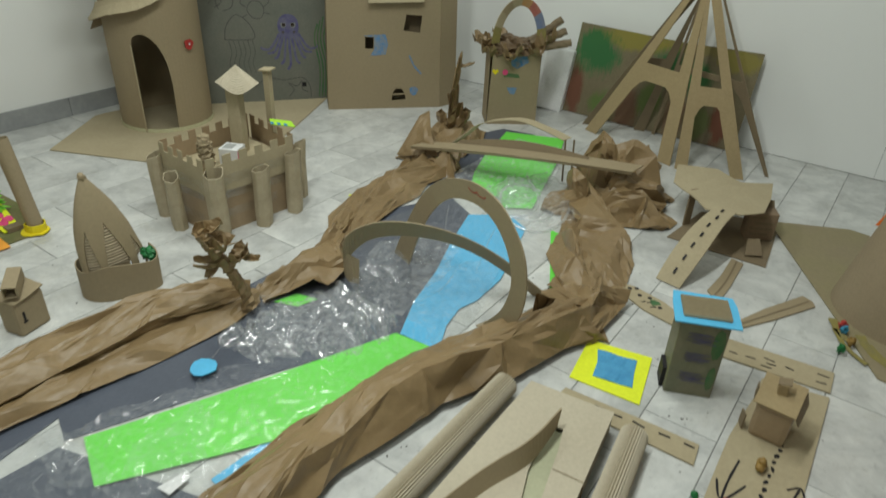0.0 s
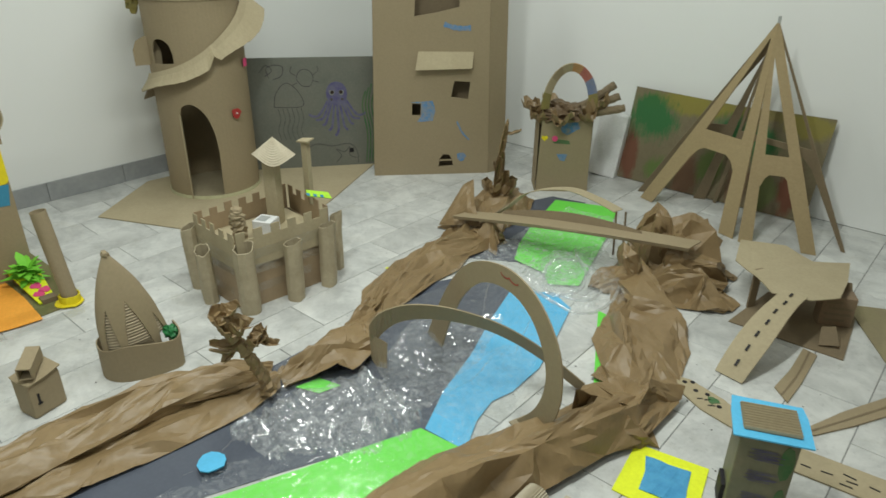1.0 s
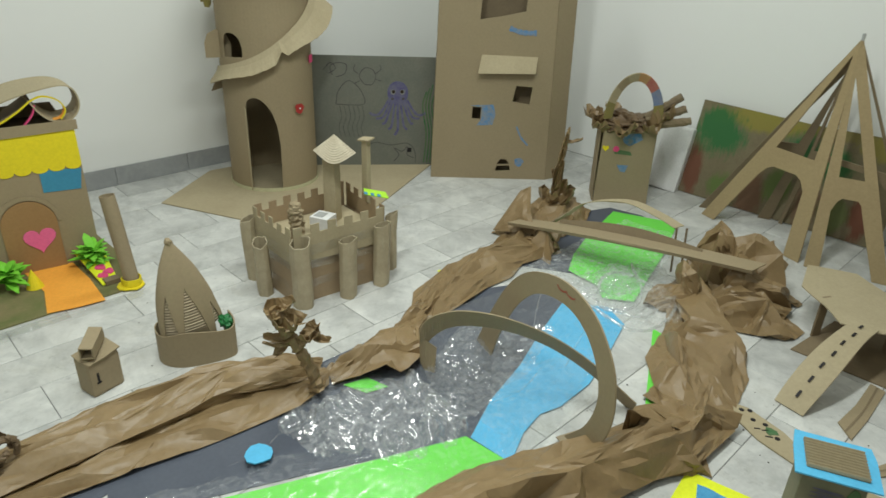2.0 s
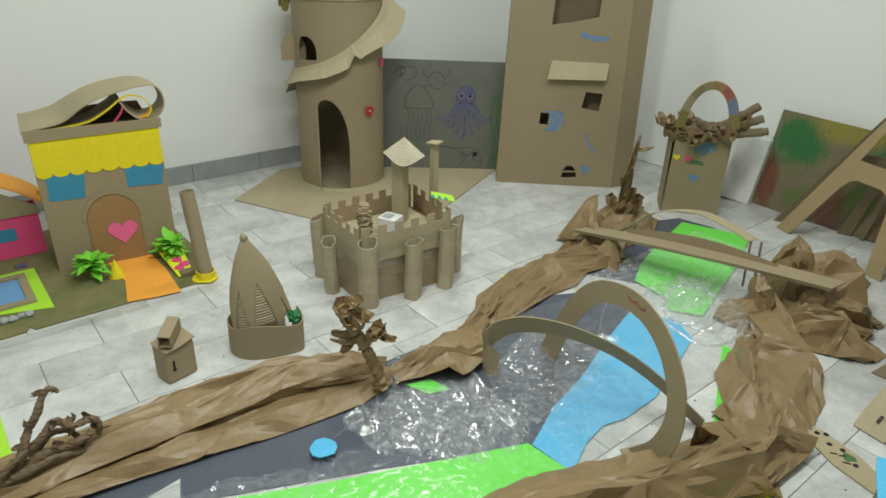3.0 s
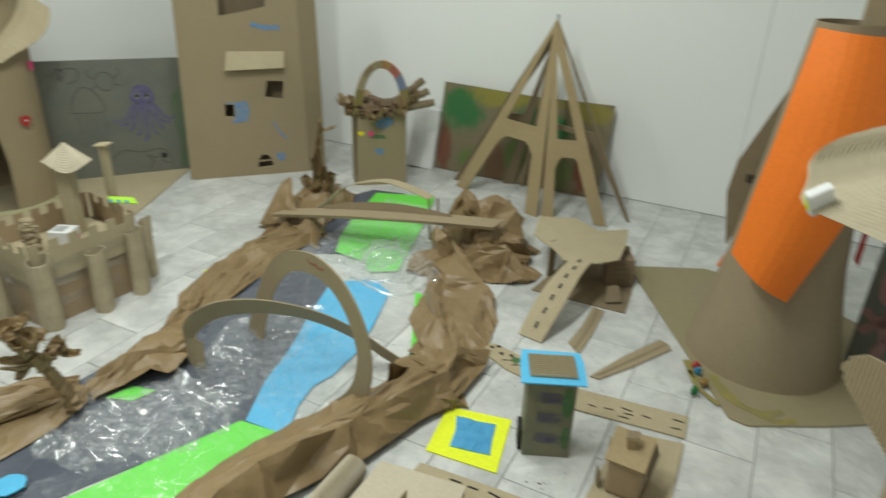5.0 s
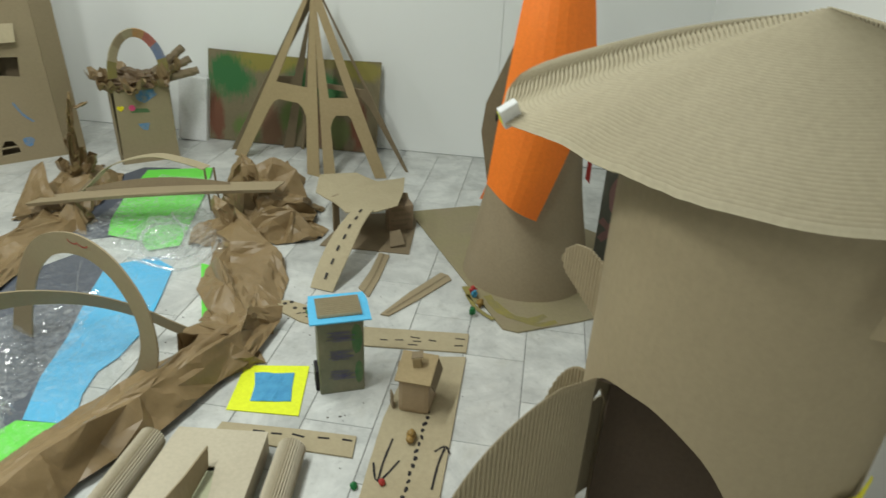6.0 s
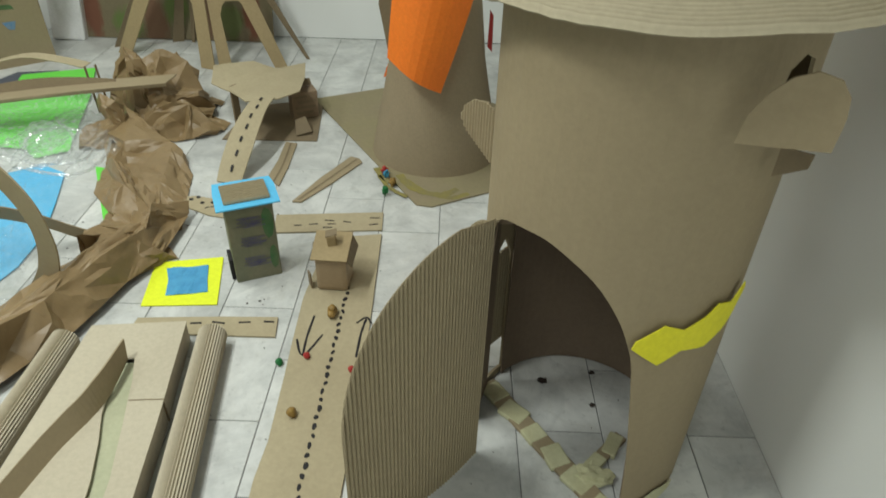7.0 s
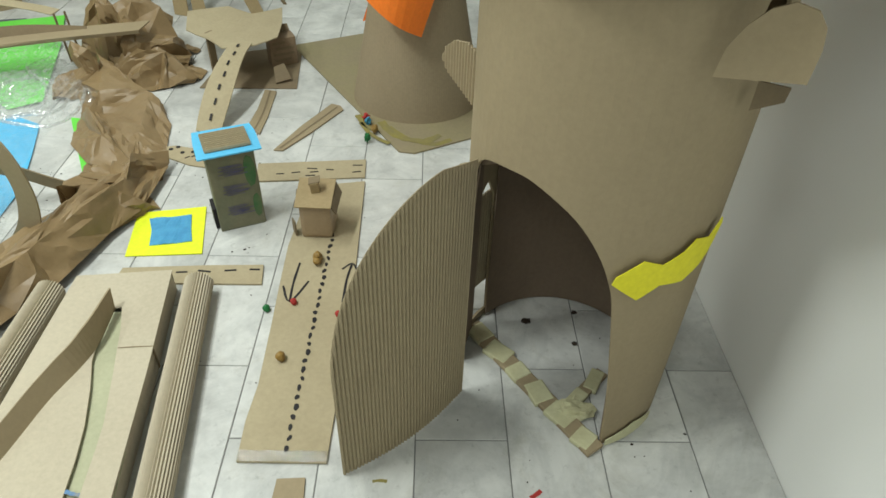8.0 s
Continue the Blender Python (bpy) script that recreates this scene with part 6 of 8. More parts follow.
c = GM @ Vector((GL / 2, 0.42, -0.085))
part("paper_stuffing", crumpled_ball(c.x, c.y, c.z, 0.12, 0.1, 0.05, 9.0, 0.4, 4), KRAFT_DARK, basket)
hp = [GM @ Vector((0.15 + 0.128 * math.cos(a), 0.45 + 0.222 * math.sin(a), -0.03)) for a in (math.pi * (1 - k / 24) for k in range(25))]
seg_cols = (OCHRE, CARD_PALE, CARD, CARD_PALE, surface("faded_orange", (0.5, 0.26, 0.1), (0.4, 0.28, 0.16), scale=20), surface("faded_red", (0.42, 0.1, 0.1), (0.4, 0.2, 0.14), scale=30), surface("faded_blue", (0.12, 0.2, 0.36), (0.25, 0.25, 0.3), scale=30), OCHRE)
for k in range(8):
    part("handle", strip(hp[3 * k:3 * k + 4], 0.05, [GM.to_3x3() @ Vector((math.cos(a), math.sin(a), 0.5)) for a in (math.pi * (1 - kk / 24) for kk in range(3 * k, 3 * k + 4))], 0.006), seg_cols[k], basket, "painted card handle")
part("blue_patch", sheet([(0.10, 0.385), (0.2, 0.39), (0.215, 0.36), (0.15, 0.32), (0.12, 0.335)], 0.001, GM @ Matrix.Translation((0, 0, 0.0055))), CRAYON_BLUE, basket)
part("green_patch", sheet([(0.07, 0.30), (0.16, 0.29), (0.17, 0.27), (0.08, 0.275)], 0.001, GM @ Matrix.Translation((0, 0, 0.0055))), CRAYON_GREEN, basket)
part("blue_patch", sheet([(0.10, 0.215), (0.16, 0.215), (0.145, 0.175), (0.12, 0.18)], 0.001, GM @ Matrix.Translation((0, 0, 0.0055))), CRAYON_BLUE, basket)
part("yellow_heart", sheet(heart(0.035), 0.002, GM @ Matrix.Translation((0.03, 0.302, 0.0055))), YELLOW, basket)
part("pink_dot", disc(0.016, 0.002, GM @ Matrix.Translation((0.085, 0.30, 0.0055)), 12), PINK, basket)

grounded("white_block", block(0.17, 0.06, 0.37, pose(-2.06, 2.76, 0, -9, 4, 6), 0.012), WHITE, -2.06, 2.76, 0, label="plain white box behind the basket against the wall", category="box")

# ---------------------------------------------------------------- forest painting
def crayoned(name, base, base2, spots):
    """Board rubbed with crayon: soft patches at x, z from the thing's foot, with their half width, half height, colour and strength."""
    m = surface(name, base, base2, rough=0.85, scale=5, blotch=0.4, speck=0.08)
    nt = m.node_tree
    b = nt.nodes["Principled BSDF"]
    last = b.inputs["Base Color"].links[0].from_socket
    tc = nt.nodes.new("ShaderNodeTexCoord")
    turn = nt.nodes.new("ShaderNodeMapping")
    turn.inputs["Rotation"].default_value = (0, 0.9, 0)
    turn.inputs["Scale"].default_value = (75, 75, 12)
    nt.links.new(tc.outputs["Object"], turn.inputs["Vector"])
    lines = node(nt, "ShaderNodeTexNoise", Scale=1.0, Detail=4.0, Roughness=0.7)
    nt.links.new(turn.outputs[0], lines.inputs["Vector"])
    cloud = node(nt, "ShaderNodeTexNoise", Scale=9.0, Detail=3.0)
    nt.links.new(tc.outputs["Object"], cloud.inputs["Vector"])
    both = nt.nodes.new("ShaderNodeMath")
    nt.links.new(lines.outputs["Fac"], both.inputs[0])
    nt.links.new(cloud.outputs["Fac"], both.inputs[1])
    for x, z, rx, rz, colour, strength in spots:
        mp = nt.nodes.new("ShaderNodeMapping")
        mp.inputs["Location"].default_value = (-x / rx, 0, -z / rz)
        mp.inputs["Scale"].default_value = (1 / rx, 0, 1 / rz)
        nt.links.new(tc.outputs["Object"], mp.inputs["Vector"])
        far = nt.nodes.new("ShaderNodeVectorMath")
        far.operation = "LENGTH"
        nt.links.new(mp.outputs[0], far.inputs[0])
        add = nt.nodes.new("ShaderNodeMath")
        nt.links.new(far.outputs["Value"], add.inputs[0])
        nt.links.new(both.outputs[0], add.inputs[1])
        amount = nt.nodes.new("ShaderNodeMapRange")
        amount.inputs["From Min"].default_value, amount.inputs["From Max"].default_value = 1.62, 2.05
        amount.inputs["To Min"].default_value, amount.inputs["To Max"].default_value = strength, 0.0
        nt.links.new(add.outputs[0], amount.inputs["Value"])
        mix = nt.nodes.new("ShaderNodeMix")
        mix.data_type = "RGBA"
        mix.inputs[7].default_value = (*colour, 1)
        nt.links.new(amount.outputs[0], mix.inputs[0])
        nt.links.new(last, mix.inputs[6])
        last = mix.outputs[2]
    nt.links.new(last, b.inputs["Base Color"])
    return m


G1, G2, R1, Y1 = (0.035, 0.15, 0.05), (0.11, 0.19, 0.045), (0.17, 0.065, 0.04), (0.27, 0.235, 0.045)
PAINTED_WOOD = crayoned("crayoned_forest_board", (0.21, 0.18, 0.105), (0.175, 0.14, 0.088), [
    (-0.19, 0.47, 0.26, 0.07, Y1, 0.8), (0.4, 0.46, 0.14, 0.07, Y1, 0.7), (0.1, 0.49, 0.3, 0.04, Y1, 0.4), (-0.475, 0.14, 0.05, 0.17, R1, 0.9), (0.385, 0.15, 0.055, 0.19, R1, 0.95), (-0.14, 0.1, 0.08, 0.15, R1, 0.6), (0.14, 0.1, 0.07, 0.15, R1, 0.5),
    (-0.29, 0.08, 0.09, 0.09, G2, 0.8), (-0.02, 0.17, 0.08, 0.11, G2, 0.7), (0.27, 0.1, 0.08, 0.1, G2, 0.5), (0.045, 0.36, 0.11, 0.1, G1, 0.9), (0.21, 0.33, 0.1, 0.1, G1, 0.9), (-0.38, 0.375, 0.15, 0.145, G1, 0.95)])
forest = thing("forest_painting", -1.45, 2.82, 0, "cardboard painting of green trees leaning against the wall", "mural board", "painted boards")
FMX = Matrix.Translation((-1.985, 2.80, 0.004)) @ pose(0, 0, 0, 82, 0, 0)
part("board", sheet([(0, 0), (1.03, 0.0), (1.045, 0.515), (0.6, 0.505), (0.025, 0.52)], 0.006, FMX), PAINTED_WOOD, forest)


def blob(cx, cy, rx, ry, seed, n=30):
    return [(cx + rx * math.cos(a) * (1 + 0.16 * noise.noise((math.cos(a) * 2, math.sin(a) * 2, seed))), cy + ry * math.sin(a) * (1 + 0.16 * noise.noise((math.cos(a) * 2, math.sin(a) * 2, seed + 5)))) for a in (2 * math.pi * k / n for k in range(n))]


# ---------------------------------------------------------------- lattice tower
eiffel = thing("lattice_tower", -1.25, 2.5, 0, "brown cardboard lattice tower of leaning A-shaped cutouts", "lattice tower")
APEX = Vector((-1.225, 2.62, 0.945))


def a_frame(f0, f1, w0=0.085, bar=0.40, bar2=0.47, apex=APEX, th=0.006, material=CARD, name="face", arch_h=0.06):
    """A leaning A-shaped cut-out face between two feet and the apex."""
    f0, f1 = Vector(f0), Vector(f1)
    base = (f1 - f0)
    ln = base.length
    ex = base.normalized()
    mid = (f0 + f1) / 2
    up = apex - mid
    ax = up.dot(ex) + ln / 2
    ey = (up - ex * up.dot(ex))
    h = ey.length
    ey.normalize()
    ez = ex.cross(ey)
    m = Matrix((ex, ey, ez)).transposed().to_4x4()
    m.translation = f0

    def at(side, t):
        x = (0 if side == 0 else ln) * (1 - t) + ax * t
        return x

    def leg(t):
        return w0 * (1 - 0.62 * t)
    out = [(0, 0), (at(0, 1) - 0.006, h), (at(0, 1) + 0.006, h), (ln, 0), (ln - leg(0), 0)]
    lo_l = (at(0, bar) + leg(bar), bar * h)
    lo_r = (at(1, bar) - leg(bar), bar * h)
    arch = [(lo_r[0] + (lo_l[0] - lo_r[0]) * k / 8, bar * h - arch_h + arch_h * min(1.0, 1.9 * math.sin(math.pi * k / 8))) for k in range(9)]
    out += arch + [(leg(0), 0)]
    t1 = 0.93
    top = [(at(0, bar2) + leg(bar2), bar2 * h), (at(1, bar2) - leg(bar2), bar2 * h), (at(1, t1) - leg(t1) * 0.55, t1 * h), (at(0, t1) + leg(t1) * 0.55, t1 * h)]
    holes = (top,) if top[0][0] < top[1][0] - 0.02 and top[3][0] < top[2][0] - 0.001 else ()
    if top[0][0] < top[1][0] - 0.02 and not holes:
        holes = ((top[0], top[1], ((top[2][0] + top[3][0]) / 2, 0.85 * h)),)
    return sheet(out, th, m, holes)


part("face", a_frame((-1.72, 2.58, 0), (-1.152, 2.375, 0), 0.082, 0.37, 0.46), GOLD_CARD, eiffel)
part("face", a_frame((-1.125, 2.36, 0), (-0.808, 2.45, 0), 0.062, 0.33, 0.42), GOLD_CARD, eiffel)
# Rear faces take the darker card copy in place of their shade.
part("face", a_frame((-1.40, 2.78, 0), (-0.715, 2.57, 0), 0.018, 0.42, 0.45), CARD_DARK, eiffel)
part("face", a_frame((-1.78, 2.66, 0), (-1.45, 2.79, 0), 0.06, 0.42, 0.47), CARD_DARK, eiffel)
part("spire", block(0.012, 0.012, 0.05, pose(APEX.x, APEX.y, APEX.z - 0.02), 0.002), GREY, eiffel)
# ---------------------------------------------------------------- roads and platform
platform = thing("road_platform", -0.74, 1.75, 0, "raised cardboard road crossing on posts with a dashed ramp", "road platform")
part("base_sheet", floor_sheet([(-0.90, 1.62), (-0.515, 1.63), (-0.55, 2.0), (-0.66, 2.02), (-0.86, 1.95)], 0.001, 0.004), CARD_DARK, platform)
top_pts = [(-1.02, 2.0), (-0.97, 1.80), (-0.86, 1.71), (-0.78, 1.62), (-0.66, 1.66), (-0.59, 1.74), (-0.60, 1.90), (-0.63, 2.07), (-0.74, 1.98), (-0.86, 2.06)]
bm = fill(top_pts, (), 0.05)
for v in bm.verts:
    v.co.z = 0.17 + 0.006 * noise.noise(v.co * 7)
part("deck", thicken(bm, 0.004), CARD_PALE, platform, "pale cardboard deck")
bm = bmesh.new()
rows = []
for k in range(15):
    t = k / 14
    x, y = -0.775 + 0.06 * t, 1.27 + 0.40 * t
    z = 0.006 + 0.168 * math.sin(t * math.pi / 2) ** 0.9
    w = 0.092 + 0.012 * math.sin(5 * t)
    rows.append((bm.verts.new((x - w / 2, y + 0.01, z)), bm.verts.new((x + w / 2, y - 0.005, z))))
for r, q in zip(rows, rows[1:]):
    bm.faces.new((r[0], r[1], q[1], q[0]))
part("ramp", thicken(bm, 0.004), CARD_PALE, platform, "pale sloping ramp strip")
for k in range(7):
    t = 0.08 + 0.135 * k
    t2 = t + 0.055
    pts = []
    for tt in (t, t2):
        z = 0.006 + 0.168 * math.sin(tt * math.pi / 2) ** 0.9
        pts.append(Vector((-0.775 + 0.06 * tt + 0.004 * math.sin(k * 3), 1.27 + 0.40 * tt, z + 0.004)))
    part("dash", strip(pts, 0.008, (1, 0, 0), 0.001), INK, platform)
part("post", block(0.035, 0.008, 0.165, pose(-0.875, 1.78, 0.005, 0, 0, 60), 0.001), CARD_DARK, platform)
BM = pose(-0.612, 1.875, 0.005, 0, 0, 26)
blk = part("support_box", block(0.112, 0.07, 0.118, BM, 0.003), surface("printed_box_card", (0.27, 0.195, 0.125), (0.22, 0.157, 0.1), rough=0.7, scale=14, blotch=0.3), platform, "small printed carton as support")
for k, (x0, x1) in enumerate(((-0.04, 0.03), (-0.045, 0.045), (-0.03, 0.048), (-0.045, 0.01))):
    part("print_bar", sheet([(x0, 0.02 + 0.024 * k), (x1, 0.022 + 0.024 * k), (x1, 0.032 + 0.024 * k), (x0, 0.03 + 0.024 * k)], 0.001, BM @ pose(0, -0.0352, 0, 90, 0, 0)), CARD_DARK, blk)
part("box_flap", sheet([(-0.054, 0), (0.052, 0), (0.048, 0.03), (-0.05, 0.034)], 0.002, BM @ pose(0, 0.033, 0.118, 60, 0, 0)), CARD_DARK, blk)
part("prop", sheet([(-0.03, 0), (0.035, 0.01), (0.02, 0.08), (-0.025, 0.07)], 0.004, pose(-0.575, 1.67, 0.01, 40, 0, 20)), CARD_DARK, platform)


def flat_road(label, pts, dashes=(), dash_len=0.028, dash_w=0.006, direction=0.0, material=CARD_PALE, z=0.001):
    cx, cy = sum(p[0] for p in pts) / len(pts), sum(p[1] for p in pts) / len(pts)
    root = thing("road_strip", cx, cy, 0, label, "road strip", "cardboard roads")
    part("strip", floor_sheet(pts, z, 0.005), material, root)
    for i, (x, y) in enumerate(dashes):
        part("dash", block(dash_len * (0.85 + 0.3 * ((i * 7) % 5) / 5), dash_w, 0.001, pose(x, y, z + 0.0052, 0, 0, direction + 8 * math.sin(i * 2.3)), 0), INK, root)
    return root


flat_road("cardboard road strip with black dashes beside the runway box", [(-0.82, 0.475), (-0.425, 0.478), (-0.435, 0.556), (-0.6, 0.55), (-0.815, 0.535)], [(-0.455, 0.535), (-0.52, 0.53), (-0.59, 0.525), (-0.65, 0.52), (-0.70, 0.52)], 0.033, 0.006, 0)
flat_road("cardboard crossroad strip with short black marks", [(-0.54, 0.965), (-0.19, 1.0), (-0.195, 1.108), (-0.555, 1.07)], [(-0.47, 1.01), (-0.42, 1.02), (-0.37, 1.045), (-0.36, 1.025), (-0.37, 1.003), (-0.31, 1.04), (-0.22, 1.03), (-0.22, 1.07)], 0.03, 0.005, 5)
spot = flat_road("torn cardboard strip with black and green dots", [(-0.905, 1.165), (-0.86, 1.175), (-0.74, 1.145), (-0.66, 1.10), (-0.66, 1.03), (-0.78, 1.055), (-0.87, 1.10)], [(-0.80, 1.10), (-0.78, 1.11), (-0.76, 1.09)], 0.02, 0.005, 40)
for x, y in ((-0.87, 1.15), (-0.85, 1.165), (-0.825, 1.13), (-0.79, 1.135), (-0.74, 1.10)):
    part("dot", disc(0.008, 0.001, pose(x, y, 0.0062), 9), INK, spot)
part("green_dot", disc(0.018, 0.001, pose(-0.765, 1.118, 0.0062), 9, 0.3), CRAYON_GREEN, spot)
for label, pts, mid in (("narrow cardboard path strip with a pen line", [(-0.52, 1.16), (-0.488, 1.158), (-0.41, 1.28), (-0.31, 1.46), (-0.325, 1.49), (-0.36, 1.505), (-0.45, 1.33)], [(-0.5, 1.17), (-0.43, 1.30), (-0.335, 1.48)]),
                        ("narrow cardboard path strip under the platform", [(-0.645, 1.32), (-0.59, 1.265), (-0.585, 1.40), (-0.59, 1.60), (-0.638, 1.612), (-0.635, 1.45)], [(-0.615, 1.29), (-0.608, 1.43), (-0.615, 1.6)])):
    root = thing("path_strip", pts[0][0], pts[0][1], 0, label, "path strip", "cardboard roads")
    part("strip", floor_sheet(pts, 0.001, 0.005), CARD, root)
    part("pen_line", stroke(spline(mid, 6), 0.006, Matrix.Identity(4), 0.0075), CARD_DARK, root)

road = thing("long_road", -0.28, 0.45, 0, "long pale cardboard road with a dotted centre line", "road strip", "cardboard roads")
edge_l = [(-0.369 - 0.004 * math.sin(k * 2.1) + 0.0005 * k, -0.06 + 0.1 * k) for k in range(11)]
edge_l = [(x - (0.012 if 0.4 < y < 0.75 else 0), y) for x, y in edge_l]
part("surface", floor_sheet([(-0.183, -0.062), (-0.175, 0.3), (-0.18, 0.6), (-0.188, 0.975)] + edge_l[::-1], 0.001, 0.006), CARD_PALE, road)
for k in range(28):
    y = -0.03 + 0.0268 * k
    part("dot", disc(0.0064, 0.001, pose(-0.271 + 0.012 * k / 27 + 0.002 * math.sin(k * 2), y, 0.0072) @ pose(0, 0, 0, 0, 0, 25 * math.sin(k * 4.7)) @ Matrix.Diagonal((0.8 + 0.15 * math.sin(k * 5.1), 1.35 + 0.3 * math.sin(k * 3.3), 1, 1)), 10, 0.12), INK, road)
for pts in ([(-0.335, 0.565), (-0.34, 0.48), (-0.338, 0.41)], [(-0.365, 0.47), (-0.338, 0.41), (-0.30, 0.49)], [(-0.2, 0.41), (-0.198, 0.5), (-0.19, 0.56)], [(-0.215, 0.54), (-0.19, 0.565), (-0.175, 0.54)]):
    part("arrow_stroke", stroke(spline(pts, 4), 0.006, Matrix.Identity(4), 0.008), INK, road)
part("end_gloss", sheet([(-0.37, -0.06), (-0.182, -0.061), (-0.182, -0.035), (-0.37, -0.034)], 0.0006, Matrix.Translation((0, 0, 0.0075))), STICKY, road, "clear tape on the road's end")
for x, y, z, ms, r, what in ((-0.393, 0.383, 0, BEAD_G, 0.01, "green"), (-0.326, 0.403, 0.007, RED, 0.009, "red"), (-0.205, 0.36, 0.007, RED, 0.009, "red"), (-0.325, 0.214, 0.007, BEAD_Y, 0.012, "golden")):
    bm = bmesh.new()
    bmesh.ops.create_uvsphere(bm, u_segments=14, v_segments=10, radius=r)
    for v in bm.verts:
        v.co *= 1 + 0.3 * noise.noise(v.co * 110)
    bm.transform(pose(x, y, z + r * 0.92))
    grounded("bead", bm, ms, x, y, z, True, what + " bead lying by the dotted road", "bead", "loose beads")
car = thing("bead_car", -0.286, 0.57, 0.007, "tiny golden modelling clay car on the road", "toy car")
part("car_body", crumpled_ball(-0.286, 0.57, 0.02, 0.013, 0.024, 0.011, 1.0, 0.15, 3), BEAD_Y, car, smooth=True)
part("cabin", crumpled_ball(-0.286, 0.572, 0.031, 0.01, 0.012, 0.009, 2.0, 0.15, 3), BEAD_Y, car, smooth=True)

# small house on the road
cot = thing("small_house", -0.305, 0.745, 0.007, "little brown cardboard house with a stub chimney on the road", "house", "paper houses")
CM = pose(-0.3, 0.728, 0.007, 0, 0, -2)
part("body", block(0.093, 0.108, 0.113, CM, 0.014), KL, cot)
bm = bmesh.new()
vs = [bm.verts.new(p) for p in ((-0.054, -0.062, 0.114), (0.05, -0.066, 0.116), (0.05, 0.052, 0.136), (-0.056, 0.05, 0.138))]
bm.faces.new(vs)
bm.transform(CM)
part("roof", thicken(bm, 0.004), GOLD_CARD, cot, "golden brown sloping roof sheet")
bm = bmesh.new()
vs = [bm.verts.new(p) for p in ((0.051, -0.055, 0.114), (0.051, 0.05, 0.13), (0.064, 0.05, 0.094), (0.062, -0.052, 0.09))]
bm.faces.new(vs)
bm.transform(CM)
part("roof_flap", thicken(bm, 0.004), CARD_DARK, cot, "dark torn roof edge")
part("chimney", block(0.026, 0.024, 0.042, CM @ pose(-0.002, 0.004, 0.122, 4, -6, 12), 0.003), GOLD_CARD, cot)
part("chimney_rim", sheet([(-0.019, -0.013), (0.014, -0.015), (0.019, 0.012), (-0.013, 0.014)], 0.003, CM @ pose(-0.004, 0.005, 0.164, 6, -8, 20)), CARD_DARK, cot, "dark torn chimney rim")
part("door_flap", sheet([(0, 0), (0.03, 0), (0.03, 0.045), (0, 0.05)], 0.004, CM @ pose(-0.062, -0.05, 0.004, 90, 0, 118)), CARD_DARK, cot)
part("door_flap", sheet([(0, 0), (0.035, 0), (0.03, 0.04), (0, 0.045)], 0.004, CM @ pose(-0.06, 0.0, 0.075, 90, 0, 100)), CARD_DARK, cot)

# painted tall box with a blue cap
block_house = thing("painted_box", -0.55, 0.79, 0, "tall green daubed carton block with a sky blue card cap", "painted box")
TM = pose(-0.547, 0.777, 0, 0, 0, 24)
part("carton", block(0.132, 0.1, 0.262, TM, 0.004), SAGE, block_house)
part("cap", sheet([(-0.088, -0.075), (0.085, -0.075), (0.088, 0.03), (0.082, 0.075), (-0.08, 0.078), (-0.086, 0.02)], 0.004, TM @ Matrix.Translation((0, 0, 0.264))), SKY, block_house, "sky blue card cap")
bm = bmesh.new()
rows = []
for k in range(127):
    y = -0.05 + 0.1 * k / 126
    rows.append([bm.verts.new((x, y, 0.2705 + 0.009 * max(0.0, math.sin(k * 2 * math.pi / 12.6)) ** 0.6 + 0.006 * (x + 0.06))) for x in (-0.064, 0, 0.062)])
for r, q in zip(rows, rows[1:]):
    for k in range(2):
        bm.faces.new((r[k], r[k + 1], q[k + 1], q[k]))
thicken(bm, 0.001)
part("pad_base", block(0.122, 0.098, 0.0015, TM @ Matrix.Translation((0, 0, 0.2682)), 0), CARD_DARK, block_house)
bm.transform(TM)
part("ribbed_pad", bm, CARD_PALE, block_house, "ribbed corrugated pad")
FT = TM @ pose(0, -0.0505, 0, 90, 0, 0)
for z in (0.205, 0.14, 0.07):
    zig = []
    for k in range(6):
        zig += [(-0.034 + 0.009 * math.sin(k * 3 + z * 90), z - 0.006 * k + 0.012), (0.03 + 0.009 * math.sin(k * 2.1 + z * 50), z - 0.006 * k + 0.012 + 0.002 * math.sin(k * 1.9))]
    part("scribble", stroke(zig, 0.0026, FT, 0.001), PURPLE, block_house, "violet scribble")
part("green_daub", sheet(blob(0.045, 0.19, 0.016, 0.05, 3), 0.0008, FT), CRAYON_GREEN, block_house)
part("green_daub", sheet(blob(0.05, 0.07, 0.012, 0.04, 5), 0.0008, FT), CRAYON_GREEN, block_house)
part("side_tab", block(0.012, 0.06, 0.07, TM @ Matrix.Translation((-0.071, 0.0, 0.001)), 0.002), INK, block_house, "black side tab")

pond = thing("pond_card", -0.745, 0.70, 0, "neon yellow card with a crinkled blue square on it", "card")
part("card", floor_sheet([(-0.859, 0.787), (-0.664, 0.826), (-0.618, 0.603), (-0.828, 0.586)], 0.001, 0.003), NEON, pond)
bm = fill([(-0.815, 0.757), (-0.755, 0.768), (-0.695, 0.778), (-0.678, 0.71), (-0.66, 0.655), (-0.715, 0.642), (-0.775, 0.632), (-0.79, 0.70)], (), 0.01)
for v in bm.verts:
    v.co.z = 0.007 + 0.004 * noise.noise(v.co * 45)
part("pond", thicken(bm, 0.002), surface("crinkled_blue_paper", (0.09, 0.36, 0.60), (0.06, 0.27, 0.5), rough=0.6, scale=30, blotch=0.4, bump=0.5), pond, "crinkled blue paper square")

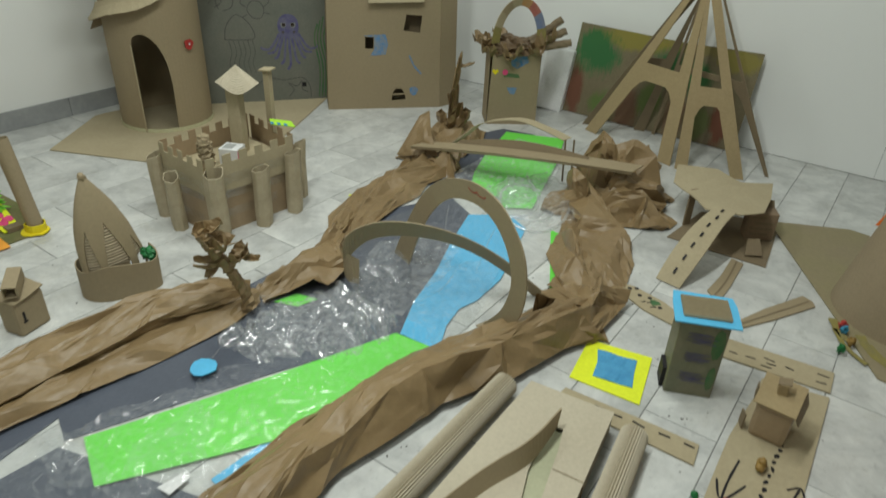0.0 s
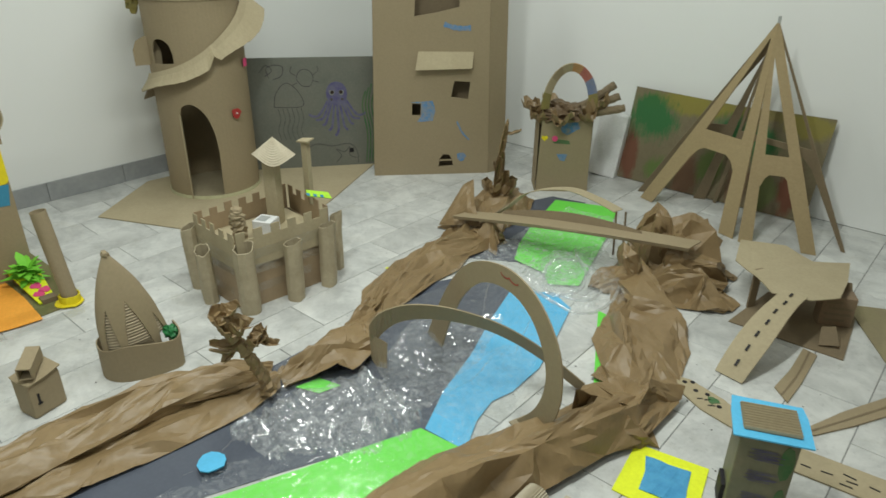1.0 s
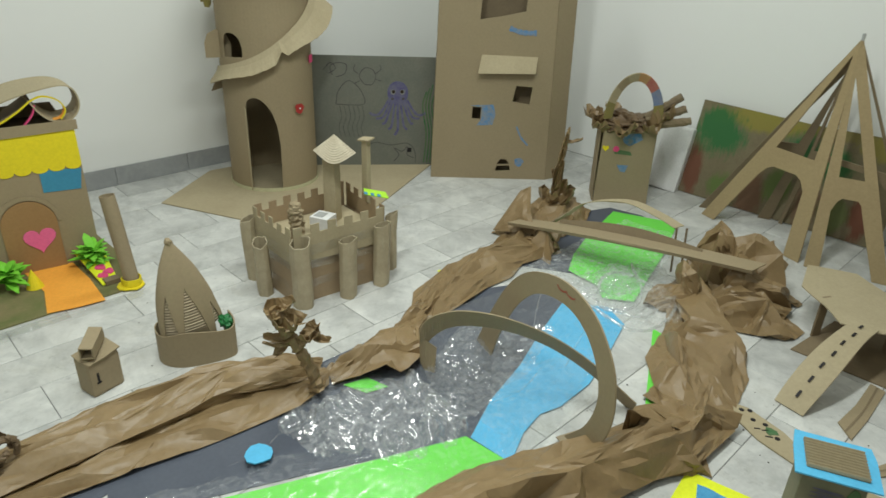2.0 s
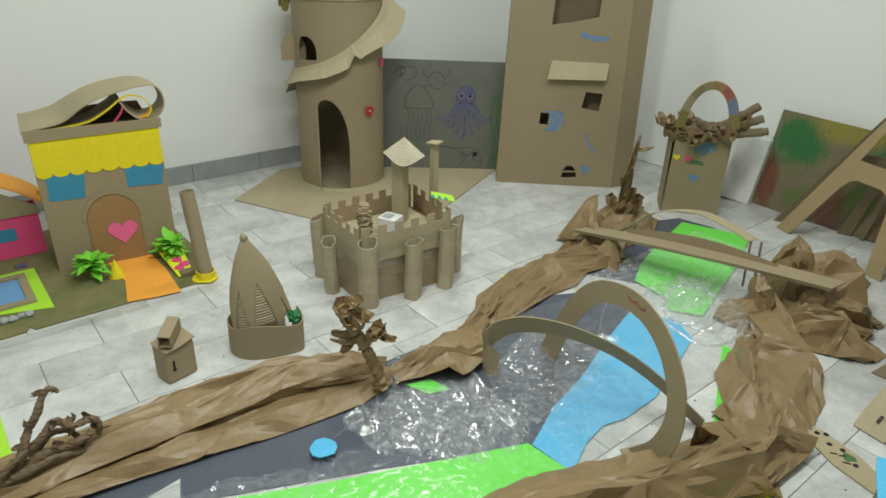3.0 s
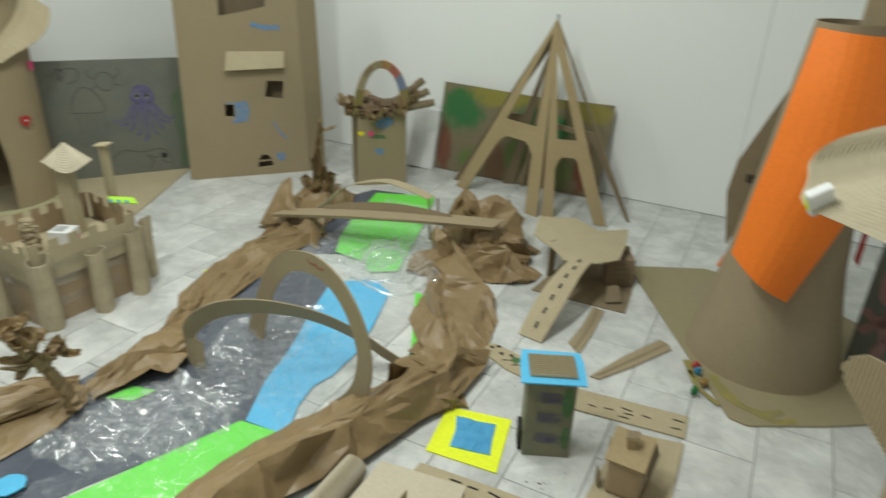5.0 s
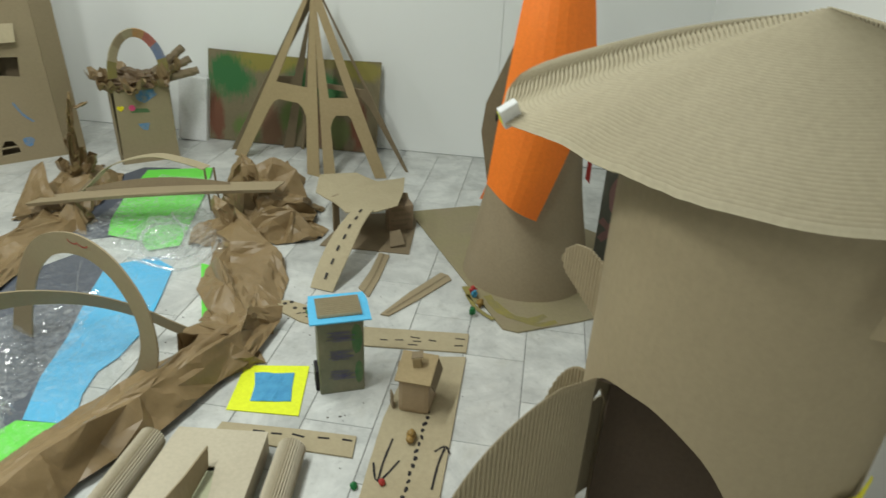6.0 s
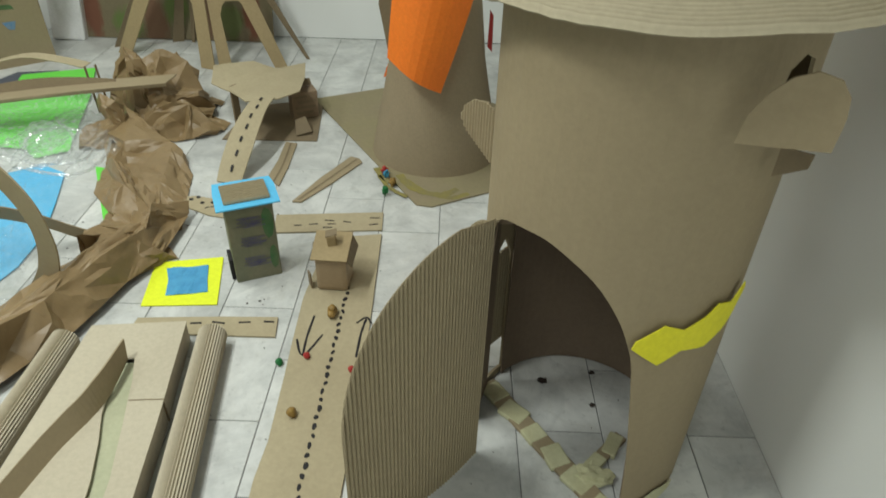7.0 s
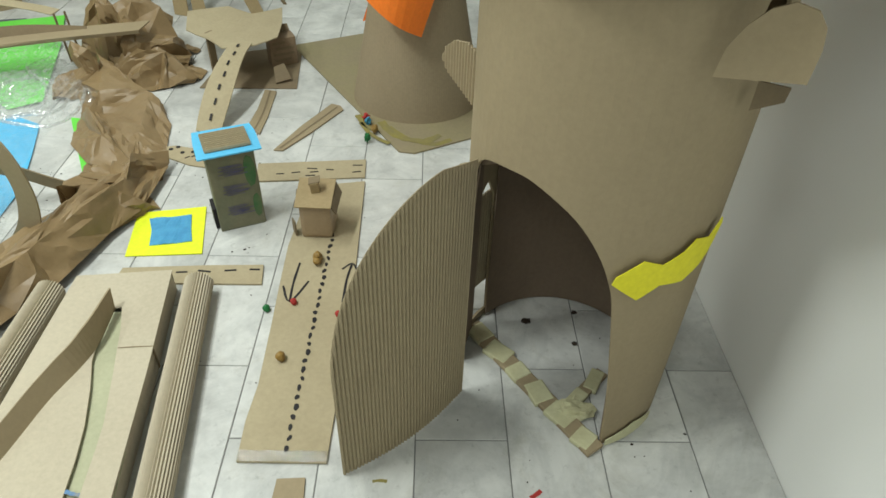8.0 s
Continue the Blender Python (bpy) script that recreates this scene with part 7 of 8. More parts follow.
# ---------------------------------------------------------------- runway box with fin, and fluted rolls
run = thing("runway_box", -0.75, 0.1, 0, "long pale cardboard wedge box with an upright fin", "runway box")
bm = bmesh.new()
top = [(-0.875, 0.43), (-0.645, 0.458), (-0.60, 0.13), (-0.535, -0.45), (-0.86, -0.45)]
n = len(top)
tv = [bm.verts.new((x, y, 0.0615)) for x, y in top]
bv = [bm.verts.new((x, y, 0.0)) for x, y in top]
bm.faces.new(bv[::-1])
for k in range(n):
    bm.faces.new((tv[k], bv[k], bv[(k + 1) % n], tv[(k + 1) % n]))
part("box", thicken(bm, 0.004), RUNWAY, run)
slot_right = [(-0.723, 0.322), (-0.70, 0.25), (-0.686, 0.188), (-0.669, 0.118), (-0.652, 0.04), (-0.640, -0.012), (-0.632, -0.08), (-0.624, -0.17), (-0.612, -0.30), (-0.602, -0.43)]
slot_left = [(-0.66, -0.43), (-0.655, -0.30), (-0.652, -0.19), (-0.662, -0.10), (-0.676, -0.02), (-0.702, 0.075), (-0.728, 0.15), (-0.735, 0.185), (-0.746, 0.29), (-0.75, 0.318)]
cut = slot_right + slot_left
# Greenish tint stands for the shade that lies in the slot.
part("inner_board", block(0.2, 0.76, 0.004, pose(-0.68, -0.06, 0.054, 0, 0, 8), 0), surface("shade_tinted_card", (0.46, 0.46, 0.31), (0.4, 0.405, 0.27), rough=0.7), run, "board inside the slot, tinted greenish for its shade")
lid = sheet([(-0.877, 0.432), (-0.643, 0.460), (-0.598, 0.13), (-0.533, -0.45), (-0.862, -0.45)], 0.004, Matrix.Translation((0, 0, 0.0645)), [cut])
part("lid", lid, RUNWAY, run, "pale cardboard lid with a long cut slot")
part("seam", stroke([(-0.684, 0.19), (-0.65, 0.194), (-0.606, 0.197)], 0.0035, Matrix.Identity(4), 0.0692), CARD_DARK, run)
part("seam", block(0.0025, 0.006, 0.06, pose(-0.6055, 0.19, 0.004, 0, 0, 8), 0), CARD_DARK, run)
fin = bmesh.new()
foot = spline([(-0.742, 0.318, 0.066), (-0.737, 0.2, 0.066), (-0.748, 0.135, 0.066), (-0.778, 0.045, 0.066), (-0.806, -0.09, 0.066), (-0.842, -0.24, 0.066), (-0.885, -0.4, 0.066)], 6)
rows = []
for k, p in enumerate(foot):
    t = k / (len(foot) - 1)
    h = 0.056 + 0.014 * math.exp(-((t - 0.2) / 0.15) ** 2) - 0.018 * t + 0.003 * noise.noise((t * 9, 0, 2))
    rows.append((fin.verts.new(p), fin.verts.new(p + Vector((-0.02 * min(1, 2.5 * t), 0.012 * (1 - t), h)))))
for r, q in zip(rows, rows[1:]):
    fin.faces.new((r[0], r[1], q[1], q[0]))
part("fin", thicken(fin, 0.004), CARD, run)
part("blue_writing", stroke(spline([(-0.655, -0.165), (-0.625, -0.172), (-0.59, -0.165), (-0.60, -0.18), (-0.64, -0.185), (-0.66, -0.195), (-0.62, -0.2), (-0.585, -0.19), (-0.59, -0.21), (-0.65, -0.215)], 5), 0.008, Matrix.Identity(4), 0.068), CRAYON_BLUE, run, "blue crayon scribble")
for label, x0, y0, x1, y1, r in (("fluted cardboard roll beside the runway box", -0.945, 0.415, -0.94, -0.45, 0.033), ("fluted cardboard roll lying along the runway box", -0.578, 0.452, -0.463, -0.45, 0.034)):
    d = Vector((x1 - x0, y1 - y0))
    rz = math.degrees(math.atan2(d.y, d.x)) - 90
    bm = fluted_tube(r, d.length, pose(x0, y0, r + 0.001, 0, 0, rz), 32, 0.0058)
    grounded("fluted_roll", bm, RUNWAY, x0, y0, 0, False, label, "cardboard roll", "fluted rolls")
grounded("card_scrap", floor_sheet([(-0.279, -0.098), (-0.222, -0.095), (-0.21, -0.25), (-0.285, -0.25)], 0.001, 0.004), CARD, -0.25, -0.17, 0, label="small brown card scrap on the tiles", category="scrap")

# ---------------------------------------------------------------- windmill
grounded("windmill_mat", floor_sheet([(-0.60, 2.05), (-0.085, 1.165), (-0.03, 1.155), (0.18, 1.27), (0.45, 1.45), (0.46, 1.9), (0.1, 2.15), (-0.3, 2.2)], 0.001, 0.005), MAT_OLIVE, 0.0, 1.6, 0, label="brown cardboard base board under the windmill", category="base board")
mill = thing("windmill", -0.03, 1.6, 0.006, "cone-shaped cardboard windmill with a hanging orange sail", "windmill")
bm = bmesh.new()
rings = []
for k in range(13):
    z = 0.006 + 1.12 * k / 12
    t = k / 12
    r = 0.252 - 0.20 * min(t, 0.32) / 0.32 * 0.36 - 0.085 * max(0, t - 0.32) / 0.68
    rings.append([bm.verts.new((-0.03 + r * math.cos(2 * math.pi * j / 48), 1.61 + r * math.sin(2 * math.pi * j / 48), z)) for j in range(48)])
for lo, hi in zip(rings, rings[1:]):
    for j in range(48):
        bm.faces.new((lo[j], lo[(j + 1) % 48], hi[(j + 1) % 48], hi[j]))
part("body", thicken(bm, 0.005), surface("lined_cardboard", (0.30, 0.24, 0.155), (0.26, 0.205, 0.13), rough=0.75, scale=3, ridges=0.008, ridge_axis="X", ridge_bump=0.25), mill, smooth=True)
sail = bmesh.new()
left = spline([(-0.118, 1.44, 1.12), (-0.135, 1.40, 0.98), (-0.152, 1.375, 0.82), (-0.172, 1.36, 0.66), (-0.192, 1.36, 0.46)], 5)
right = spline([(0.085, 1.46, 1.108), (0.105, 1.42, 0.98), (0.12, 1.39, 0.83), (0.075, 1.36, 0.62), (-0.012, 1.345, 0.345)], 5)
rows = []
for a, b in zip(left, right):
    rows.append([sail.verts.new(Vector(a).lerp(Vector(b), u / 8) + Vector((0, -0.05 * math.sin(math.pi * u / 8), 0))) for u in range(9)])
for r, q in zip(rows, rows[1:]):
    for k in range(8):
        sail.faces.new((r[k], r[k + 1], q[k + 1], q[k]))
part("sail", thicken(sail, 0.002), ORANGE, mill, "bright orange card sail")
part("mast", block(0.09, 0.07, 0.3, pose(0.035, 1.60, 1.06), 0.004), CARD, mill)
bl = sheet([(-0.262, 0.515), (-0.225, 0.31), (-0.15, 0.5), (-0.13, 0.9), (-0.15, 0.885), (-0.25, 0.63)], 0.005, pose(0, 1.78, 0, 90, 0, 0))
blade = part("rear_blade", bl, CARD_DARK, mill)
for k in range(3):
    part("print_bar", block(0.008, 0.002, 0.03, pose(-0.205 + 0.013 * k, 1.7735, 0.56), 0), INK, blade)
part("rear_blade", sheet([(0.15, 0.44), (0.168, 0.42), (0.165, 0.55), (0.152, 0.57)], 0.005, pose(0, 1.56, 0, 90, 0, 0)), RED, mill, "red card blade edge")
part("orange_edge", sheet([(-0.235, 0.29), (-0.2, 0.30), (-0.19, 0.37), (-0.21, 0.36)], 0.003, pose(0, 1.62, 0, 90, 0, 0)), ORANGE, mill)
for k, pts in enumerate(([(-0.235, 1.36), (-0.2, 1.29), (-0.16, 1.245), (-0.12, 1.215)], [(-0.13, 1.33), (-0.06, 1.255), (0.03, 1.215), (0.1, 1.25)], [(-0.25, 1.42), (-0.22, 1.35), (-0.17, 1.3)])):
    grounded("crayon_streak", stroke(spline(pts, 6), 0.018 + 0.004 * k, Matrix.Identity(4), 0.0068), OCHRE, pts[1][0], pts[1][1], 0.006, label="faint yellow crayon streak on the base board", category="drawing", group="crayon marks")
grounded("crayon_ring", stroke(spline([(-0.16, 1.37), (-0.10, 1.27), (0.0, 1.235), (0.06, 1.28)], 6), 0.03, Matrix.Identity(4), 0.0072), OCHRE, -0.05, 1.28, 0.006, label="yellow crayon curve drawn on the base board", category="drawing")
for x, y, ms, r, what in ((-0.215, 1.372, RED, 0.012, "red"), (-0.208, 1.348, BLUE, 0.01, "blue"), (-0.18, 1.288, BEAD_Y, 0.011, "dark golden"), (-0.2, 1.228, BEAD_G, 0.011, "green")):
    grounded("clay_lump", crumpled_ball(x, y, 0.022, r, r, 0.016, x * 50, 0.35, 3), ms, x, y, 0.006, True, what + " modelling clay lump at the windmill's foot", "clay lump", "clay lumps")

rosy = thing("rose_mural", 0.35, 1.63, 0.006, "tall grey green board with a dull rose sea shape", "mural board", "painted boards")
RM = upright((0.235, 1.675), (0.62, 1.53))
part("board", sheet([(0, 0.0), (0.41, 0.0), (0.41, 0.80), (0.15, 0.70), (0.05, 0.60), (0.0, 0.5)], 0.006, RM @ Matrix.Translation((0, 0.006, 0))), MURAL, rosy)
part("rose_shape", sheet(blob(0.078, 0.345, 0.052, 0.085, 2), 0.001, RM @ Matrix.Translation((0, 0, 0.0065))), ROSE, rosy)
part("rose_shape", sheet(blob(0.105, 0.205, 0.045, 0.07, 4), 0.001, RM @ Matrix.Translation((0, 0, 0.0068))), ROSE, rosy)
for pts in ([(0.09, 0.24), (0.05, 0.21), (0.008, 0.236)], [(0.09, 0.21), (0.05, 0.19), (0.015, 0.15)], [(0.1, 0.17), (0.085, 0.11), (0.075, 0.06)], [(0.12, 0.17), (0.16, 0.11), (0.2, 0.02)], [(0.115, 0.2), (0.15, 0.18), (0.18, 0.19), (0.205, 0.232)]):
    part("rose_stroke", stroke(spline(pts, 6), 0.03, RM, 0.0078), ROSE, rosy)
for x, y, rx, ry in ((0.064, 0.372, 0.009, 0.02), (0.1, 0.336, 0.009, 0.02), (0.1, 0.272, 0.011, 0.009)):
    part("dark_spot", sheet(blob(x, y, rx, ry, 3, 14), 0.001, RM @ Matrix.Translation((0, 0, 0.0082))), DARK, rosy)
part("blue_patch", sheet(blob(0.225, 0.24, 0.03, 0.11, 6), 0.001, RM @ Matrix.Translation((0, 0, 0.0064))), surface("grey_blue_crayon", (0.13, 0.18, 0.19), (0.16, 0.175, 0.16), rough=0.85, scale=20), rosy)

NEON_YELLOW = surface("bright_yellow_paper", (0.80, 0.74, 0.03), (0.75, 0.69, 0.03), rough=0.6, bump=0.05)
# ---------------------------------------------------------------- round tower by the east wall
T2X, T2Y, T2R = 0.335, 0.222, 0.238
keep = thing("round_tower", T2X, T2Y, 0, "broad round cardboard tower with open arched door and fluted cone roof", "tower", "round towers")


def arc2(a):
    return radians(a) * T2R


body = [(arc2(-205), 0.0), (arc2(-180), 0.0), (arc2(-178), 0.42), (arc2(-170), 0.56), (arc2(-158), 0.628), (arc2(-138), 0.65), (arc2(-125), 0.642), (arc2(-110), 0.603), (arc2(-99), 0.543), (arc2(-92), 0.48), (arc2(-88), 0.424), (arc2(-83), 0.30), (arc2(-79), 0.193), (arc2(-76), 0.09), (arc2(-74), 0.0),
        (arc2(154.5), 0.0), (arc2(154.5), 1.03), (arc2(-205), 1.03)]
win = [(arc2(-62), 0.91), (arc2(-60), 0.945), (arc2(-54), 0.962), (arc2(-47), 0.95), (arc2(-44), 0.90), (arc2(-44), 0.87), (arc2(-64), 0.87)]
rear = [(arc2(134.5), 0.02), (arc2(151), 0.02), (arc2(152), 0.30), (arc2(148), 0.41), (arc2(142), 0.43), (arc2(136), 0.38)]
body = body[:1] + spline(body[1:15], 4) + body[15:]
bm = bend(fill(body, (win, rear), 0.018), T2X, T2Y, T2R)
bmesh.ops.remove_doubles(bm, verts=bm.verts, dist=0.0015)
part("shell", thicken(bm, 0.006), CARD, keep)

bm = fill([(-0.002, 0.63), (0.01, 0.658), (0.04, 0.682), (0.08, 0.69), (0.13, 0.675), (0.183, 0.62), (0.183, 0.5), (0.14, 0.545), (0.095, 0.565), (0.05, 0.588), (0.015, 0.605)], (), 0.00115)
for v in bm.verts:
    v.co.z = 0.0034 * math.sin(v.co.x * 2 * math.pi / 0.0092)
bm.transform(upright((0.05, 0.543), (0.16, 0.40)))
part("side_shutter", thicken(bm, 0.0025), surface("coarse_ribbed_card", (0.42, 0.345, 0.225), (0.36, 0.29, 0.185), rough=0.8), keep, "coarse fluted side shutter standing open")
bm = fill([(arc2(131), 0.11), (arc2(153.5), 0.11), (arc2(153.5), 0.385), (arc2(131), 0.39)], (), 0.006)
part("rear_shutter", thicken(bend(bm, T2X, T2Y, T2R + 0.008), 0.004), surface("fine_fluted_card", (0.35, 0.288, 0.19), (0.3, 0.243, 0.155), rough=0.8, ridges=0.006, ridge_axis="X", ridge_bump=1.0), keep, "small fluted board across the rear opening")
# Lining toned darker than the shell; the tower's inner shade is in the colour.
LINING = surface("shade_toned_lining", (0.215, 0.16, 0.115), (0.175, 0.13, 0.092), rough=0.85, scale=3)
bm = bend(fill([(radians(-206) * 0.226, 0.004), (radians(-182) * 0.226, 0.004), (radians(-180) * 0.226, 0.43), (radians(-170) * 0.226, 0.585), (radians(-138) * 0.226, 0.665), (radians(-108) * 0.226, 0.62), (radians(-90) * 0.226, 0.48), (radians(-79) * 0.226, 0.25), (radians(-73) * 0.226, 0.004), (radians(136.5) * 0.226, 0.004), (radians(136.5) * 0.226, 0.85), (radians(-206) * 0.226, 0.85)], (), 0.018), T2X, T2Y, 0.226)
part("inner_lining", thicken(bm, 0.003), LINING, keep, "board lining inside the tower, darkened for its shade")


def fluted_leaf(foot_a, foot_b, top_of, bow, pitch=0.0081):
    """An upright leaf of fluted board between two ground points."""
    m = upright(foot_a, foot_b)
    ln = (Vector(foot_b) - Vector(foot_a)).length
    n = int(ln / pitch) * 8
    bm = bmesh.new()
    cols = []
    for k in range(n + 1):
        t = 1 - k / n
        wob = 0.0024 * math.sin(k * 2 * math.pi / 8) + bow * math.sin(math.pi * t)
        flat = bow * math.sin(math.pi * t)
        cols.append([bm.verts.new((ln * k / n, top_of(t) * s, wob if s < 1 else flat)) for s in (0, 0.35, 0.7, 0.985, 1)])
    for r, q in zip(cols, cols[1:]):
        for k in range(4):
            bm.faces.new((r[k], r[k + 1], q[k + 1], q[k]))
    bm.transform(m @ Matrix.Translation((0, 0.003, 0)))
    return thicken(bm, 0.0018)


part("door", fluted_leaf((-0.145, -0.085), (0.105, 0.135), lambda t: 0.30 + 0.35 * max(0.0, 1 - ((t - 0.28) / 0.72) ** 2) ** 0.5 if t > 0.28 else 0.625 + 0.025 * t / 0.28, 0.02), CARD_FLUTED, keep, "fluted arched door leaf standing open")
part("door", fluted_leaf((0.02, 0.44), (0.115, 0.36), lambda t: 0.47 * max(0.1, 1 - t ** 2.2) ** 0.5, 0.0), CARD_FLUTED, keep, "fluted rear door leaf standing open")
for a, b, w, wraps in (((0.135, 0.335), (0.385, -0.03), 0.046, 6), ((0.34, 0.08), (0.44, 0.185), 0.03, 2)):
    d = Vector((b[0] - a[0], b[1] - a[1]))
    rz = math.degrees(math.atan2(d.y, d.x))
    sill = part("sill", block(d.length, w, 0.012, pose((a[0] + b[0]) / 2, (a[1] + b[1]) / 2, 0.001, 0, 0, rz), 0.003), CARD, keep, "flat cardboard sill bound with masking tape")
    for k in range(wraps):
        c = Vector(a) + d * (k + 0.5) / wraps
        part("tape_wrap", block(0.056 + 0.012 * math.sin(k * 2.2), w + 0.003, 0.0138, pose(c.x, c.y, 0.001, 0, 0, rz + 14 * math.sin(k * 1.7)), 0.004), TAPE, sill)
part("tape_patch", crumpled_ball(0.355, 0.075, 0.012, 0.04, 0.028, 0.014, 3.0, 0.3, 3), TAPE, keep)
part("tape_patch", thicken(bend(fill([(arc2(-75), 0.002), (arc2(-42), 0.002), (arc2(-42), 0.025), (arc2(-58), 0.045), (arc2(-75), 0.02)], (), 0.02), T2X, T2Y, T2R + 0.007), 0.002), TAPE, keep)
zig = [(arc2(-95), 0.487), (arc2(-83), 0.449), (arc2(-74), 0.476), (arc2(-62), 0.468), (arc2(-53), 0.489), (arc2(-49), 0.507), (arc2(-43), 0.56), (arc2(-45), 0.575), (arc2(-52), 0.548), (arc2(-61), 0.56), (arc2(-66), 0.54), (arc2(-75), 0.522), (arc2(-84), 0.537), (arc2(-94), 0.503)]
part("yellow_zigzag", thicken(bend(fill(zig, (), 0.02), T2X, T2Y, T2R + 0.009), 0.002), NEON_YELLOW, keep, "yellow paper zigzag strip")
bm = fill([(0, 0), (0.108, 0.017), (0.11, 0.06), (0.106, 0.085), (0.092, 0.103), (0.066, 0.108), (0.042, 0.096), (0.022, 0.072), (0.006, 0.04)], (), 0.02)
bm.transform(pose(0.385, -0.037, 0.868, 90, 0, -30))
part("shutter", thicken(bm, 0.005), CARD, keep)
# Dark piece added below the shutter for the shadow on its underside.
bm = fill([(0, 0), (0.04, 0.024), (0.042, 0.045), (0, 0.045)], (), 0.02)
bm.transform(pose(0.466, -0.002, 0.80, 90, 0, -30))
part("shutter_underside_shade", thicken(bm, 0.004), CARD_DARK, keep)
# fluted cone roof
RX, RY, RZ = 0.304, 0.333, 1.042
AP = Vector((0.36, 0.33, 1.19))
bm = bmesh.new()
rings = []
NR, NA = 384, 120
for i in range(NR + 1):
    t = i / NR
    ring = []
    for j in range(NA):
        a = 2 * math.pi * j / NA
        r = 0.403 - 0.021 * math.cos(2 * a) - 0.065 * math.sin(2 * a)
        da = (math.degrees(a) - 183 + 180) % 360 - 180
        r += 0.03 * math.exp(-(da / 9) ** 2)
        rim = Vector((RX + r * math.cos(a), RY + r * math.sin(a), RZ + 0.116 * r * math.cos(a) + 0.059 * r * math.sin(a) + 0.006 * noise.noise((3 * math.cos(a), 3 * math.sin(a), 1)) + 0.003 * noise.noise((19 * math.cos(a), 19 * math.sin(a), 4))))
        p = rim.lerp(AP, t * 0.985)
        p.z += 0.0092 * abs(math.sin(i * math.pi / 6)) * min(1, i / 4) * (1 - 0.9 * math.exp(-(da / 14) ** 2)) * (1 - 0.85 * math.exp(-((math.degrees(a) - 105) / 48) ** 2)) + 0.012 * math.sin(math.pi * t)
        ring.append(bm.verts.new(p))
    rings.append(ring)
for lo, hi in zip(rings, rings[1:]):
    for j in range(NA):
        bm.faces.new((lo[j], lo[(j + 1) % NA], hi[(j + 1) % NA], hi[j]))
thicken(bm, 0.0015)
roof = part("roof", bm, surface("roof_board", (0.43, 0.375, 0.265), (0.385, 0.333, 0.23), rough=0.8, scale=3), keep, "pale fluted cardboard cone roof", smooth=True)
part("roof_tip", block(0.034, 0.014, 0.044, pose(-0.078, 0.31, 0.99, 24, -30, 25), 0.003), WHITE, roof, "white and yellow taped roof corner")
part("roof_tape", block(0.016, 0.0155, 0.026, pose(-0.088, 0.304, 0.992, 24, -30, 25), 0.002), NEON, roof, "yellow tape end")

# crumbs, paint spots and tape left on the tiles
rr = random.Random(77)
many = []
for cx, cy, sx, sy, n in ((0.28, 0.05, 0.35, 0.25, 22), (-0.3, 0.2, 0.4, 0.6, 30), (-0.75, 1.0, 0.3, 0.4, 40), (-1.05, -0.1, 0.12, 0.3, 14), (-1.15, 0.85, 0.12, 0.2, 24), (-2.2, 0.3, 0.5, 0.6, 26)):
    for _ in range(n):
        x, y, s = cx + rr.uniform(-sx, sx), cy + rr.uniform(-sy, sy), 0.0012 + 0.003 * rr.random() ** 2
        many.append(sheet([(s * rr.uniform(0.6, 1.4) * math.cos(a), s * rr.uniform(0.5, 1.2) * math.sin(a)) for a in (0, 1.2, 2.4, 3.6, 5.0)], 0.0012, pose(x, y, 0.0004, 0, 0, rr.uniform(0, 360))))
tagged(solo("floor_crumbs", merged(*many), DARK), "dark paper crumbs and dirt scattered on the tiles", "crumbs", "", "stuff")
for pts, w, ms, what in (([(0.235, -0.135), (0.25, -0.125), (0.258, -0.118)], 0.009, RED, "red"), ([(-0.085, -0.1), (-0.07, -0.098), (-0.055, -0.1)], 0.007, OCHRE, "yellow"), ([(0.12, 0.41), (0.13, 0.4)], 0.006, RED, "faint red")):
    grounded("paint_spot", stroke(spline(pts, 4), w, Matrix.Identity(4), 0.0006), ms, pts[0][0], pts[0][1], 0, label=what + " paint spot dried on the floor tile", category="paint spot", group="paint spots")
